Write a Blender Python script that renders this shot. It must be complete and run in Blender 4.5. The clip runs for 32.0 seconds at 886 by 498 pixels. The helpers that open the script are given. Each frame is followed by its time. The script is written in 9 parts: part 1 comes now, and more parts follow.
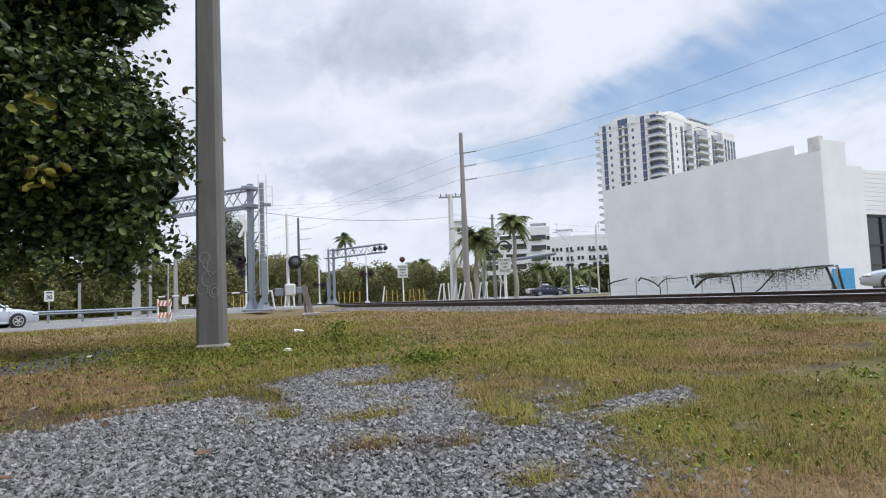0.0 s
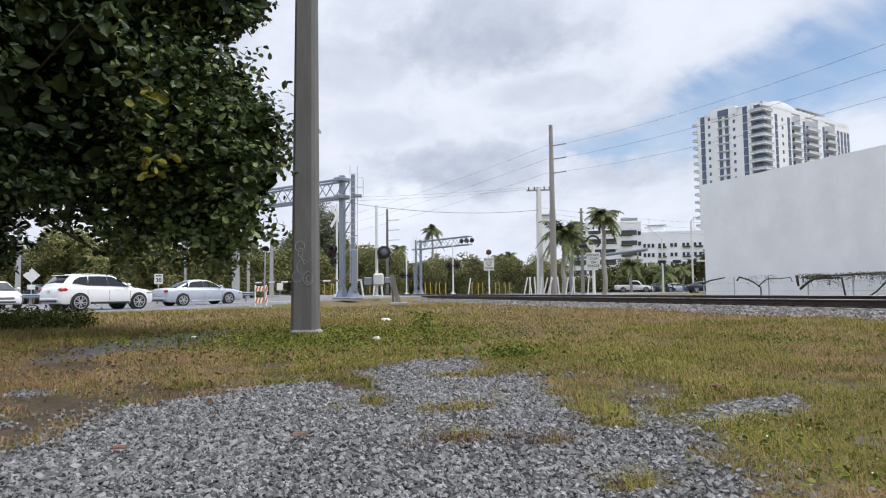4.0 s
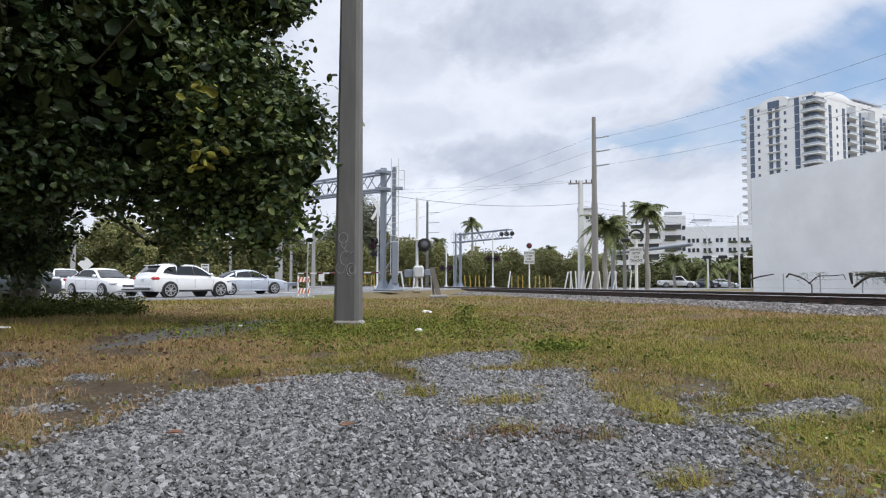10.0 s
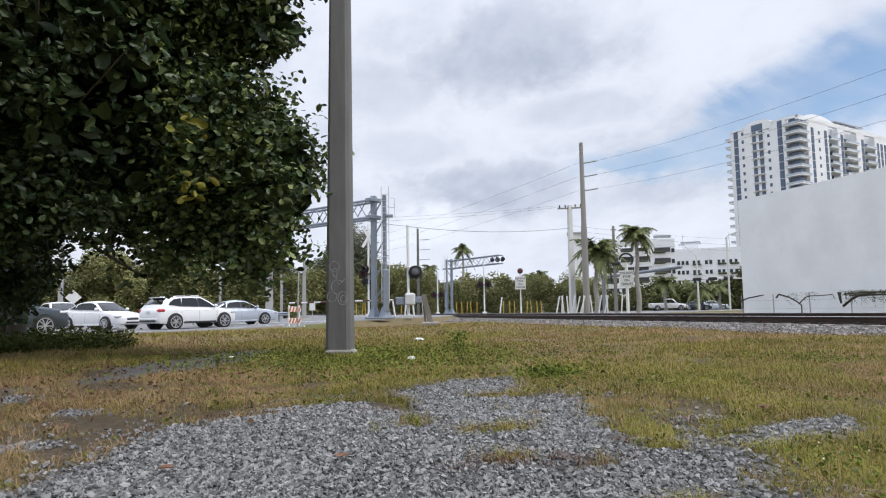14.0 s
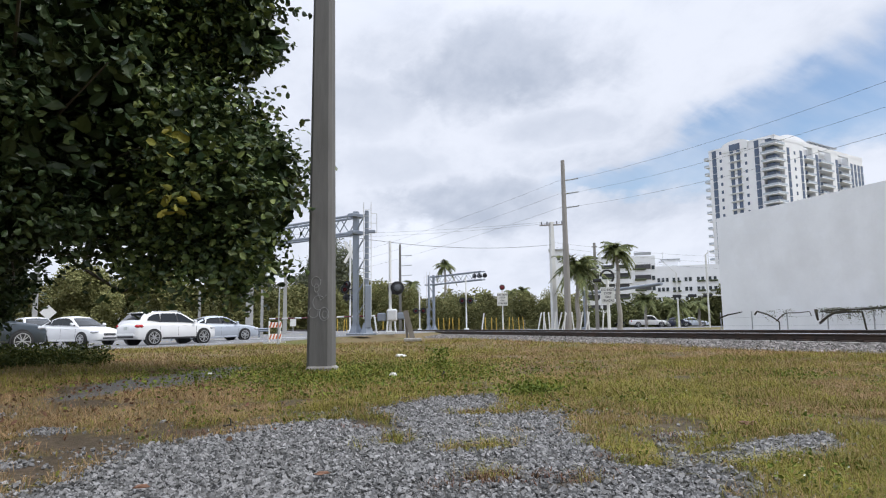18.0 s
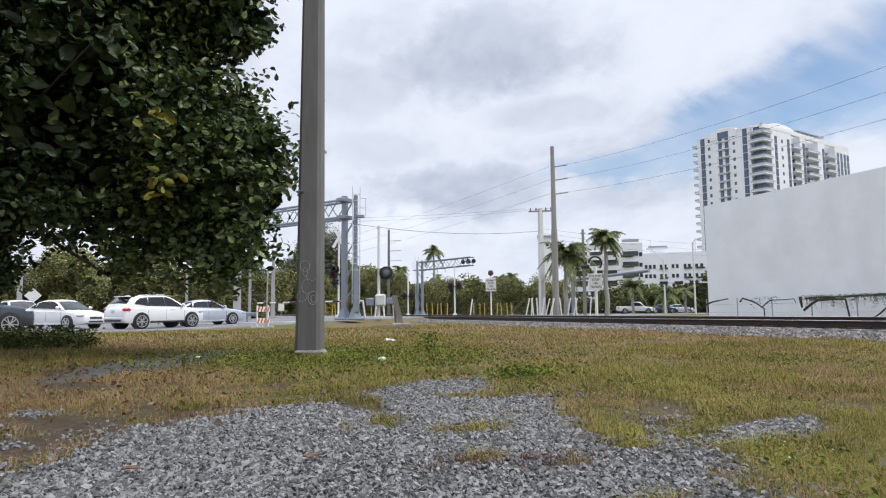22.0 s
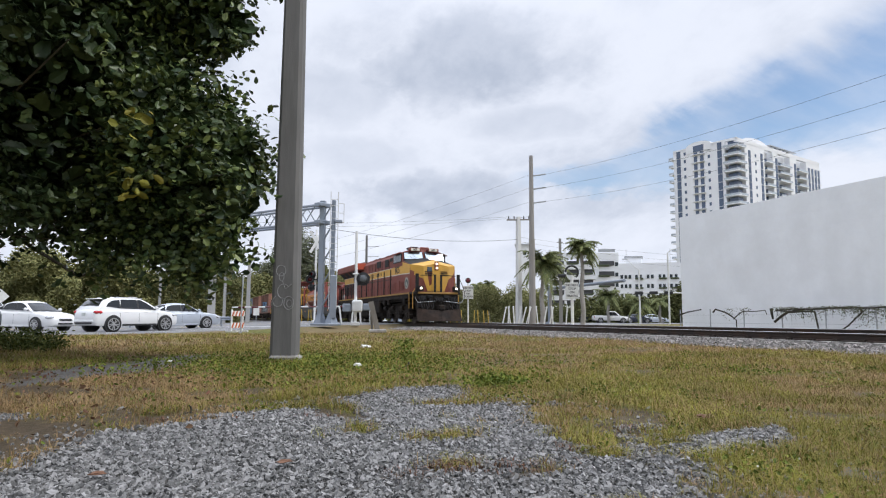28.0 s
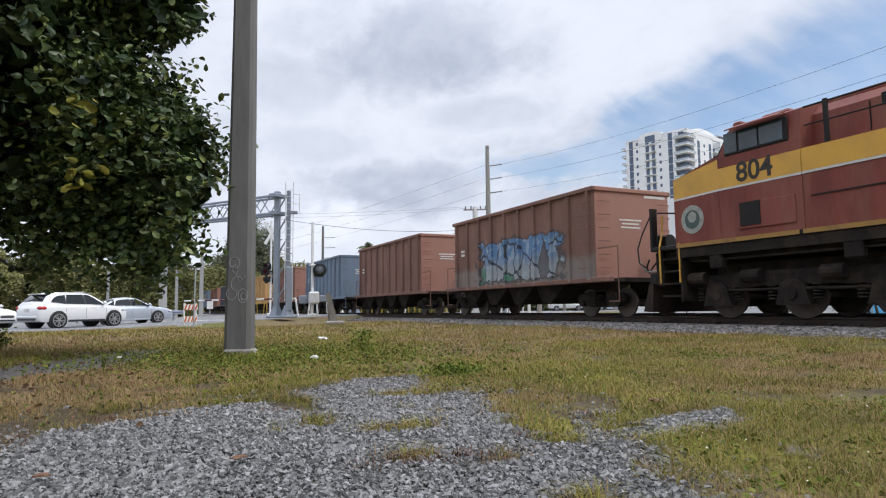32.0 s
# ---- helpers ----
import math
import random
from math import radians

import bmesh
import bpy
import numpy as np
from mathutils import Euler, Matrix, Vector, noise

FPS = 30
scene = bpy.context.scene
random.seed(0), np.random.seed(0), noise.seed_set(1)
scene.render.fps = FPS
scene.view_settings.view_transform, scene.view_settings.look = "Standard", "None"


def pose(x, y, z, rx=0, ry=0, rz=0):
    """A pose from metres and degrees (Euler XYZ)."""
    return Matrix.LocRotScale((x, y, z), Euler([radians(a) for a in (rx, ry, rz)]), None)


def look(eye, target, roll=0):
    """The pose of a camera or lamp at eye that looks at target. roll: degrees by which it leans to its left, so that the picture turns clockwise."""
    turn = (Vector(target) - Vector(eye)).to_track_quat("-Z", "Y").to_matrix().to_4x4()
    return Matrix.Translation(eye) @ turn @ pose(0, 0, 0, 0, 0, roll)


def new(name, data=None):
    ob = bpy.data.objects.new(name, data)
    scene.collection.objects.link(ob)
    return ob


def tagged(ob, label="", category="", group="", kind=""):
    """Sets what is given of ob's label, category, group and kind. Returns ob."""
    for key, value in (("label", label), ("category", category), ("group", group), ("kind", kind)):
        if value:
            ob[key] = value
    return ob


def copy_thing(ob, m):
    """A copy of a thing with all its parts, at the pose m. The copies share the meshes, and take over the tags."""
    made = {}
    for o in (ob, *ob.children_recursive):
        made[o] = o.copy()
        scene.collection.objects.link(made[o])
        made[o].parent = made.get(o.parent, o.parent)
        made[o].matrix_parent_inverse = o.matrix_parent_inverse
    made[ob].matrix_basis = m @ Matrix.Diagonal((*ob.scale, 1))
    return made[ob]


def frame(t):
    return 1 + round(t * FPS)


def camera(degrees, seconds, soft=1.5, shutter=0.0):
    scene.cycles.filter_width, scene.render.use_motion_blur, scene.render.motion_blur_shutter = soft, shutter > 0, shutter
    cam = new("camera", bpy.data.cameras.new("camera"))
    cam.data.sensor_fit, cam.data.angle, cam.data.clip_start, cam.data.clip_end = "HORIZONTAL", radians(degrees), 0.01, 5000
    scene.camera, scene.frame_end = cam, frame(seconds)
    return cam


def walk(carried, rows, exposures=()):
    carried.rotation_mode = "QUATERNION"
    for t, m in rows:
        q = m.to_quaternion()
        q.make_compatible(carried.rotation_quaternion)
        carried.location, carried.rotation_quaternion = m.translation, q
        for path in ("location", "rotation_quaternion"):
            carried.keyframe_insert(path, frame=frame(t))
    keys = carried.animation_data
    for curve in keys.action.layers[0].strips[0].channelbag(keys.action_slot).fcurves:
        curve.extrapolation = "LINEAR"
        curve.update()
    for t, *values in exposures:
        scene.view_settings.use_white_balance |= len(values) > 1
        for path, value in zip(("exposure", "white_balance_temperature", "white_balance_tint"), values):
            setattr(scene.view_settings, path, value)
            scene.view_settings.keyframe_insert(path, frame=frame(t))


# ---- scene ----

# The world: y runs along the railway, away from the viewer; x points across it; z = 0 is the verge.
cam = camera(69.0, 32.0, soft=1.15)

# seconds, eye x y z, yaw to the left from +y, pitch up, roll (degrees)
PATH = [
    (0, 0.058, -0.063, 0.754, -27.45, 4.19, -2.32),
    (0.5, 0.047, -0.043, 0.750, -25.10, 3.85, -1.47),
    (1, 0.040, -0.033, 0.748, -23.33, 3.03, -1.40),
    (1.5, 0.043, -0.019, 0.746, -22.24, 1.73, -1.05),
    (2, 0.040, -0.014, 0.750, -20.60, 2.45, -1.09),
    (2.5, 0.039, -0.013, 0.753, -18.42, 2.64, -0.69),
    (4.5, 0.039, -0.015, 0.756, -20.01, 4.22, -0.62),
    (5, 0.024, -0.023, 0.757, -19.40, 4.75, -0.83),
    (5.5, 0.039, -0.033, 0.758, -22.24, 5.51, -1.82),
    (6, 0.042, -0.019, 0.754, -21.96, 5.92, -2.55),
    (6.5, 0.023, 0.029, 0.745, -21.07, 3.34, -1.07),
    (7, 0.012, 0.011, 0.744, -16.94, 0.49, 0.75),
    (7.5, 0.025, -0.044, 0.747, -13.74, -0.28, 1.81),
    (8, 0.032, -0.052, 0.757, -13.44, 1.09, 1.21),
    (8.5, 0.001, -0.025, 0.752, -13.86, 2.17, 0.94),
    (9, -0.004, 0.011, 0.761, -15.21, 4.28, -0.55),
    (9.5, -0.012, 0.011, 0.755, -15.51, 3.96, 0.17),
    (10, -0.001, 0.008, 0.755, -16.26, 3.11, 0.17),
    (10.5, 0.000, 0.009, 0.753, -16.37, 3.13, -0.74),
    (11, -0.003, 0.014, 0.753, -16.47, 3.74, -0.81),
    (11.5, -0.006, 0.010, 0.753, -16.37, 4.02, -0.84),
    (12, -0.011, 0.013, 0.751, -16.09, 4.37, -0.92),
    (12.5, -0.003, 0.010, 0.754, -16.43, 4.46, -0.97),
    (13, -0.004, 0.010, 0.751, -16.94, 5.03, -1.07),
    (13.5, -0.013, 0.012, 0.753, -17.13, 5.59, -0.80),
    (14, -0.010, 0.005, 0.755, -17.10, 5.48, -0.90),
    (14.5, -0.009, 0.014, 0.754, -17.43, 5.68, -0.83),
    (16.5, -0.010, 0.027, 0.752, -17.65, 5.84, -1.00),
    (17, -0.013, 0.018, 0.757, -17.70, 6.22, -0.66),
    (17.5, -0.011, 0.030, 0.756, -18.09, 6.62, -0.70),
    (18, -0.014, 0.015, 0.755, -18.71, 6.88, -0.78),
    (18.5, -0.016, 0.015, 0.755, -20.08, 7.13, -0.52),
    (19, -0.020, 0.020, 0.752, -20.42, 7.00, -0.62),
    (19.5, -0.024, 0.019, 0.752, -19.66, 6.16, -0.59),
    (20, -0.023, 0.023, 0.751, -19.66, 6.01, -0.58),
    (20.5, -0.020, 0.020, 0.749, -20.13, 5.98, -0.69),
    (21, -0.023, 0.019, 0.745, -19.99, 6.30, -0.82),
    (21.5, -0.020, 0.029, 0.744, -19.56, 5.96, -0.58),
    (22, -0.020, 0.031, 0.742, -19.70, 5.59, -0.49),
    (22.5, -0.024, 0.024, 0.747, -19.10, 5.81, -0.37),
    (23, -0.022, 0.023, 0.745, -18.91, 5.66, -0.31),
    (23.5, -0.025, 0.024, 0.744, -18.71, 6.10, 0.14),
    (24, -0.027, 0.024, 0.741, -18.56, 6.29, 0.17),
    (24.5, -0.025, 0.022, 0.742, -18.79, 6.22, 0.33),
    (25, -0.026, 0.023, 0.741, -19.06, 5.91, 0.41),
    (25.5, -0.022, 0.027, 0.740, -19.21, 5.77, 0.46),
    (27.5, -0.019, 0.031, 0.741, -20.90, 5.97, 0.18),
    (28, -0.021, 0.021, 0.742, -21.67, 6.20, 0.28),
    (28.5, -0.026, 0.018, 0.744, -22.53, 6.40, 0.13),
    (29, -0.023, 0.022, 0.743, -23.07, 6.17, 0.02),
    (29.5, -0.022, 0.020, 0.746, -23.51, 6.40, 0.07),
    (30, -0.019, 0.016, 0.748, -24.22, 6.34, -0.08),
    (30.5, -0.027, 0.023, 0.746, -23.67, 6.31, -0.49),
    (31, -0.014, 0.019, 0.745, -23.84, 6.00, -0.54),
    (31.5, -0.012, 0.025, 0.744, -24.20, 5.43, -0.81),
    (32, -0.010, 0.031, 0.743, -25.47, 5.32, -0.62),
]


def eye_pose(x, y, z, yaw, pitch, roll):
    a, b = radians(yaw), radians(pitch)
    ahead = Vector((-math.sin(a) * math.cos(b), math.cos(a) * math.cos(b), math.sin(b)))
    return look((x, y, z), Vector((x, y, z)) + ahead, roll)


walk(cam, [(t, eye_pose(*row)) for t, *row in PATH])

# ------------------------------------------------------------------ light
SUN_AZ, SUN_EL = 132.0, 50.0      # degrees clockwise from +y, and above the horizon


SKY_SHIFT = (3.1, 1.2, 0.0)


def build_world():
    w = bpy.data.worlds.new("sky")
    scene.world = w
    w.use_nodes = True
    nt = w.node_tree
    N, L = nt.nodes, nt.links
    N.clear()
    out = N.new("ShaderNodeOutputWorld")
    bg = N.new("ShaderNodeBackground")
    sky = N.new("ShaderNodeTexSky")
    sky.sky_type, sky.sun_disc = "NISHITA", False
    sky.sun_elevation, sky.sun_rotation = radians(SUN_EL), radians(SUN_AZ)
    sky.air_density, sky.dust_density, sky.ozone_density = 1.0, 0.6, 1.5
    tc = N.new("ShaderNodeTexCoord")
    sep = N.new("ShaderNodeSeparateXYZ")
    L.new(tc.outputs["Generated"], sep.inputs[0])

    def math_node(op, a, b=None, c=None):
        n = N.new("ShaderNodeMath")
        n.operation = op
        for i, v in enumerate((a, b, c)):
            if v is None:
                continue
            if isinstance(v, (int, float)):
                n.inputs[i].default_value = v
            else:
                L.new(v, n.inputs[i])
        return n.outputs[0]

    def ramp(v, a, b, lo=0.0, hi=1.0):
        n = N.new("ShaderNodeMapRange")
        n.interpolation_type = "SMOOTHSTEP"
        L.new(v, n.inputs[0])
        for i, k in zip((1, 2, 3, 4), (a, b, lo, hi)):
            n.inputs[i].default_value = k
        return n.outputs[0]

    up = math_node("MAXIMUM", sep.outputs[2], 0.0)
    den = math_node("ADD", up, 0.42)
    px, py = math_node("DIVIDE", sep.outputs[0], den), math_node("DIVIDE", sep.outputs[1], den)
    comb = N.new("ShaderNodeCombineXYZ")
    L.new(px, comb.inputs[0]), L.new(py, comb.inputs[1])

    def cloud_noise(scale, detail, rough, shift, stretch=(1, 1, 1), turn=0.0):
        m = N.new("ShaderNodeMapping")
        m.inputs["Location"].default_value = shift
        m.inputs["Rotation"].default_value = (0, 0, radians(turn))
        m.inputs["Scale"].default_value = stretch
        L.new(comb.outputs[0], m.inputs[0])
        n = N.new("ShaderNodeTexNoise")
        n.inputs["Scale"].default_value, n.inputs["Detail"].default_value = scale, detail
        n.inputs["Roughness"].default_value = rough
        n.inputs["Distortion"].default_value = 0.15
        L.new(m.outputs[0], n.inputs["Vector"])
        return n.outputs["Fac"]

    big = cloud_noise(1.15, 7, 0.50, SKY_SHIFT)
    wisp = cloud_noise(2.4, 8, 0.58, (7.3, 4.4, 0.0), (0.45, 1.3, 1.0), -38)
    puff = cloud_noise(3.2, 8, 0.55, (1.7, 9.2, 0.0))
    lump = cloud_noise(6.5, 9, 0.62, (4.1, 2.2, 0.0), (1.0, 0.7, 1.0))
    curl = cloud_noise(13.0, 8, 0.6, (2.6, 5.7, 0.0), (1.0, 0.8, 1.0))
    # nearly closed cover, open to blue in one slanting band over the warehouse
    bearing = math_node("MULTIPLY", math_node("ARCTAN2", sep.outputs[0], sep.outputs[1]), 57.296)
    height = math_node("MULTIPLY", math_node("ARCSINE", sep.outputs[2]), 57.296)
    past = math_node("SUBTRACT", bearing, 29.0)
    middle = math_node("ADD", math_node("MULTIPLY", past, 0.25), 11.2)
    half = math_node("MAXIMUM", math_node("ADD", math_node("MULTIPLY", past, 0.15), 1.0), 0.3)
    warp = math_node("ADD", math_node("MULTIPLY", math_node("SUBTRACT", wisp, 0.5), 12.0), math_node("MULTIPLY", math_node("SUBTRACT", lump, 0.5), 5.0))
    off = math_node("ABSOLUTE", math_node("ADD", math_node("SUBTRACT", height, middle), warp))
    band = math_node("SUBTRACT", 1.0, ramp(math_node("DIVIDE", off, half), 0.35, 1.35))
    band = math_node("MULTIPLY", band, math_node("MULTIPLY", ramp(bearing, 26.0, 35.0), ramp(bearing, 75.0, 110.0, 1.0, 0.3)))
    streak = ramp(math_node("ADD", wisp, math_node("MULTIPLY", puff, 0.5)), 0.66, 1.0, 1.0, 0.45)
    cover = math_node("ADD", math_node("ADD", big, math_node("MULTIPLY", wisp, 0.5)), 0.12)
    mask = ramp(cover, 0.44, 0.74, 0.74, 1.0)
    mask = math_node("MULTIPLY", mask, math_node("SUBTRACT", 1.0, math_node("MULTIPLY", band, streak)))
    haze = ramp(sep.outputs[2], 0.0, 0.14, 0.75, 0.0)
    mask = math_node("MAXIMUM", mask, haze)

    def spot(b0, h0, rb, rh, rag, soft, hi):
        """A ragged cloud round a bearing and height."""
        u = math_node("DIVIDE", math_node("SUBTRACT", bearing, b0), rb)
        v = math_node("DIVIDE", math_node("SUBTRACT", height, h0), rh)
        d = math_node("SQRT", math_node("ADD", math_node("MULTIPLY", u, u), math_node("MULTIPLY", v, v)))
        ragged = math_node("ADD", math_node("MULTIPLY", math_node("SUBTRACT", puff, 0.5), 1.3), math_node("ADD", math_node("SUBTRACT", lump, 0.5), math_node("MULTIPLY", math_node("SUBTRACT", curl, 0.5), 0.8)))
        d = math_node("ADD", d, math_node("MULTIPLY", ragged, rag))
        return ramp(d, 1.0 - soft, 1.0 + soft, hi, 0.0)

    soft_grey = math_node("ADD", math_node("ADD", math_node("MULTIPLY", puff, 0.40), math_node("MULTIPLY", lump, 0.35)), math_node("MULTIPLY", big, 0.45))
    shade = ramp(soft_grey, 0.50, 0.76, 0.0, 0.62)
    for b0, h0, rb, rh, hi in ((23.5, 22.3, 9.5, 3.4, 0.95), (21.5, 10.6, 7.5, 2.3, 0.9), (12.0, 19.5, 5.0, 2.4, 0.55), (-12.0, 24.0, 14.0, 6.0, 0.8), (30.0, 17.2, 6.0, 1.5, 0.5), (14.5, 14.2, 5.0, 1.6, 0.45)):
        shade = math_node("MAXIMUM", shade, spot(b0, h0, rb, rh, 1.5, 0.55, hi))
    shade = math_node("MULTIPLY", shade, ramp(lump, 0.3, 0.7, 0.65, 1.2))
    bright = math_node("MAXIMUM", spot(16.4, 8.6, 2.6, 1.3, 2.6, 0.45, 0.85), spot(14.8, 6.8, 3.2, 0.9, 2.8, 0.6, 0.6))
    shade = math_node("MULTIPLY", shade, math_node("SUBTRACT", 1.0, bright))
    shade = math_node("MULTIPLY", shade, ramp(sep.outputs[2], 0.03, 0.14, 0.25, 1.0))
    cr = N.new("ShaderNodeMix")
    cr.data_type = "RGBA"
    cr.inputs["A"].default_value = (0.752, 0.794, 0.900, 1)
    cr.inputs["B"].default_value = (0.45, 0.505, 0.62, 1)
    L.new(shade, cr.inputs["Factor"])
    # overcast skies brighten towards the zenith
    lift = math_node("MULTIPLY", ramp(sep.outputs[2], 0.40, 1.0, 1.0, 2.8), math_node("ADD", 1.0, math_node("MULTIPLY", bright, 0.10)))
    cl = N.new("ShaderNodeVectorMath")
    cl.operation = "SCALE"
    L.new(cr.outputs["Result"], cl.inputs[0]), L.new(lift, cl.inputs["Scale"])
    sk = N.new("ShaderNodeVectorMath")
    sk.operation = "SCALE"
    sk.inputs["Scale"].default_value = 0.14
    L.new(sky.outputs[0], sk.inputs[0])
    mix = N.new("ShaderNodeMix")
    mix.data_type = "RGBA"
    L.new(mask, mix.inputs["Factor"]), L.new(sk.outputs[0], mix.inputs["A"]), L.new(cl.outputs[0], mix.inputs["B"])
    L.new(mix.outputs["Result"], bg.inputs["Color"])
    bg.inputs["Strength"].default_value = 1.0
    L.new(bg.outputs[0], out.inputs[0])


build_world()
sun = new("sun", bpy.data.lights.new("sun", "SUN"))
sun.data.energy, sun.data.angle, sun.data.color = 1.5, radians(12), (1.0, 0.96, 0.9)
sa, se = radians(SUN_AZ), radians(SUN_EL)
sun.matrix_world = look((math.sin(sa) * math.cos(se) * 100, math.cos(sa) * math.cos(se) * 100, math.sin(se) * 100), (0, 0, 0))
scene.view_settings.exposure = 0.16

# ------------------------------------------------------------------ materials
MATS = {}


def mat(name, base, rough=0.6, metal=0.0, vary=0.15, scale=6.0, bump=0.0, bscale=40.0, dirt=None, dirt_amt=0.0, dscale=1.2, per_object=0.0,
        island=0.0, emit=None, estr=0.0, stretch=(1, 1, 1), spec=0.5):
    """A surface: base colour varied at two scales, fine relief, stains in a second colour."""
    if name in MATS:
        return MATS[name]
    m = bpy.data.materials.new(name)
    m.use_nodes = True
    nt = m.node_tree
    N, L = nt.nodes, nt.links
    b = N["Principled BSDF"]
    b.inputs["Roughness"].default_value, b.inputs["Metallic"].default_value = rough, metal
    b.inputs["Specular IOR Level"].default_value = spec
    tc = N.new("ShaderNodeTexCoord")
    mp = N.new("ShaderNodeMapping")
    mp.inputs["Scale"].default_value = stretch
    L.new(tc.outputs["Object"], mp.inputs[0])

    def noise_tex(sc, det=5, ro=0.6):
        n = N.new("ShaderNodeTexNoise")
        n.inputs["Scale"].default_value, n.inputs["Detail"].default_value, n.inputs["Roughness"].default_value = sc, det, ro
        L.new(mp.outputs[0], n.inputs["Vector"])
        return n.outputs["Fac"]

    def mixc(f, a, c):
        n = N.new("ShaderNodeMix")
        n.data_type = "RGBA"
        for s, v in (("Factor", f), ("A", a), ("B", c)):
            if isinstance(v, (tuple, float, int)):
                n.inputs[s].default_value = (*v, 1) if isinstance(v, tuple) else v
            else:
                L.new(v, n.inputs[s])
        return n.outputs["Result"]

    def rng(v, a, c, lo, hi):
        n = N.new("ShaderNodeMapRange")
        L.new(v, n.inputs[0])
        for i, k in zip((1, 2, 3, 4), (a, c, lo, hi)):
            n.inputs[i].default_value = k
        return n.outputs[0]

    dark, light = tuple(c * (1 - vary) for c in base), tuple(min(1, c * (1 + vary)) for c in base)
    col = mixc(rng(noise_tex(scale), 0.3, 0.7, 0, 1), dark, light)
    fine = noise_tex(scale * 9, 3)
    col = mixc(rng(fine, 0.35, 0.65, 0, vary * 0.8), col, tuple(c * 0.6 for c in base))
    for amount, node, out_name in ((per_object, "ShaderNodeObjectInfo", "Random"), (island, "ShaderNodeNewGeometry", "Random Per Island")):
        if amount:
            n = N.new(node)
            h = N.new("ShaderNodeHueSaturation")
            L.new(rng(n.outputs[out_name], 0, 1, 1 - amount, 1 + amount), h.inputs["Value"])
            L.new(rng(n.outputs[out_name], 0, 1, 0.5 + amount * 0.06, 0.5 - amount * 0.06), h.inputs["Hue"])
            L.new(col, h.inputs["Color"])
            col = h.outputs[0]
    if dirt:
        d = rng(noise_tex(dscale, 7, 0.65), 0.45, 0.7, 0, dirt_amt)
        col = mixc(d, col, dirt)
        L.new(rng(d, 0, 1, rough, min(1, rough + 0.25)), b.inputs["Roughness"])
    L.new(col, b.inputs["Base Color"])
    if bump:
        bn = N.new("ShaderNodeBump")
        bn.inputs["Strength"].default_value, bn.inputs["Distance"].default_value = bump, 0.01
        L.new(noise_tex(bscale, 4), bn.inputs["Height"])
        L.new(bn.outputs[0], b.inputs["Normal"])
    if emit:
        b.inputs["Emission Color"].default_value = (*emit, 1)
        b.inputs["Emission Strength"].default_value = estr
    MATS[name] = m
    return m


def glass(name, tint=(0.02, 0.03, 0.035), rough=0.05):
    m = mat(name, tint, rough, 0.0, 0.2, 1.0, spec=0.5)
    return m


# ------------------------------------------------------------------ mesh helpers
def box(bm, c, s, rz=0.0, m=None, bevel=0.0):
    """A box of size s round c, turned by rz degrees about z (or by a matrix m), its vertical and other edges cut by bevel."""
    t = (m or Matrix.Identity(4)) @ Matrix.Translation(c) @ Matrix.Rotation(radians(rz), 4, "Z")
    hx, hy, hz = s[0] / 2, s[1] / 2, s[2] / 2
    if bevel <= 0:
        vs = [bm.verts.new(t @ Vector((x * hx, y * hy, z * hz))) for z in (-1, 1) for x, y in ((-1, -1), (1, -1), (1, 1), (-1, 1))]
        fs = [bm.faces.new([vs[i] for i in f]) for f in ((3, 2, 1, 0), (4, 5, 6, 7), (0, 1, 5, 4), (1, 2, 6, 5), (2, 3, 7, 6), (3, 0, 4, 7))]
        return fs
    b = min(bevel, hx * 0.9, hy * 0.9, hz * 0.9)
    rings = []
    for z, inset in ((-hz, b), (-hz + b, 0), (hz - b, 0), (hz, b)):
        x, y = hx - inset, hy - inset
        k = b if inset == 0 else b * 0.6
        pts = ((-x + k, -y), (x - k, -y), (x, -y + k), (x, y - k), (x - k, y), (-x + k, y), (-x, y - k), (-x, -y + k))
        rings.append([bm.verts.new(t @ Vector((p[0], p[1], z))) for p in pts])
    for a, c2 in zip(rings, rings[1:]):
        for i in range(8):
            bm.faces.new((a[i], a[(i + 1) % 8], c2[(i + 1) % 8], c2[i]))
    bm.faces.new(rings[0][::-1])
    bm.faces.new(rings[-1])


def tube(bm, p0, p1, r0, r1=None, seg=8, cap=True):
    """A round bar from p0 to p1, tapering from r0 to r1."""
    r1 = r0 if r1 is None else r1
    p0, p1 = Vector(p0), Vector(p1)
    d = (p1 - p0).normalized()
    a = d.orthogonal().normalized()
    b = d.cross(a)
    rings = [[bm.verts.new(p + (a * math.cos(i * math.tau / seg) + b * math.sin(i * math.tau / seg)) * r) for i in range(seg)] for p, r in ((p0, r0), (p1, r1))]
    for i in range(seg):
        bm.faces.new((rings[0][i], rings[0][(i + 1) % seg], rings[1][(i + 1) % seg], rings[1][i]))
    if cap:
        bm.faces.new(rings[0][::-1])
        bm.faces.new(rings[1])


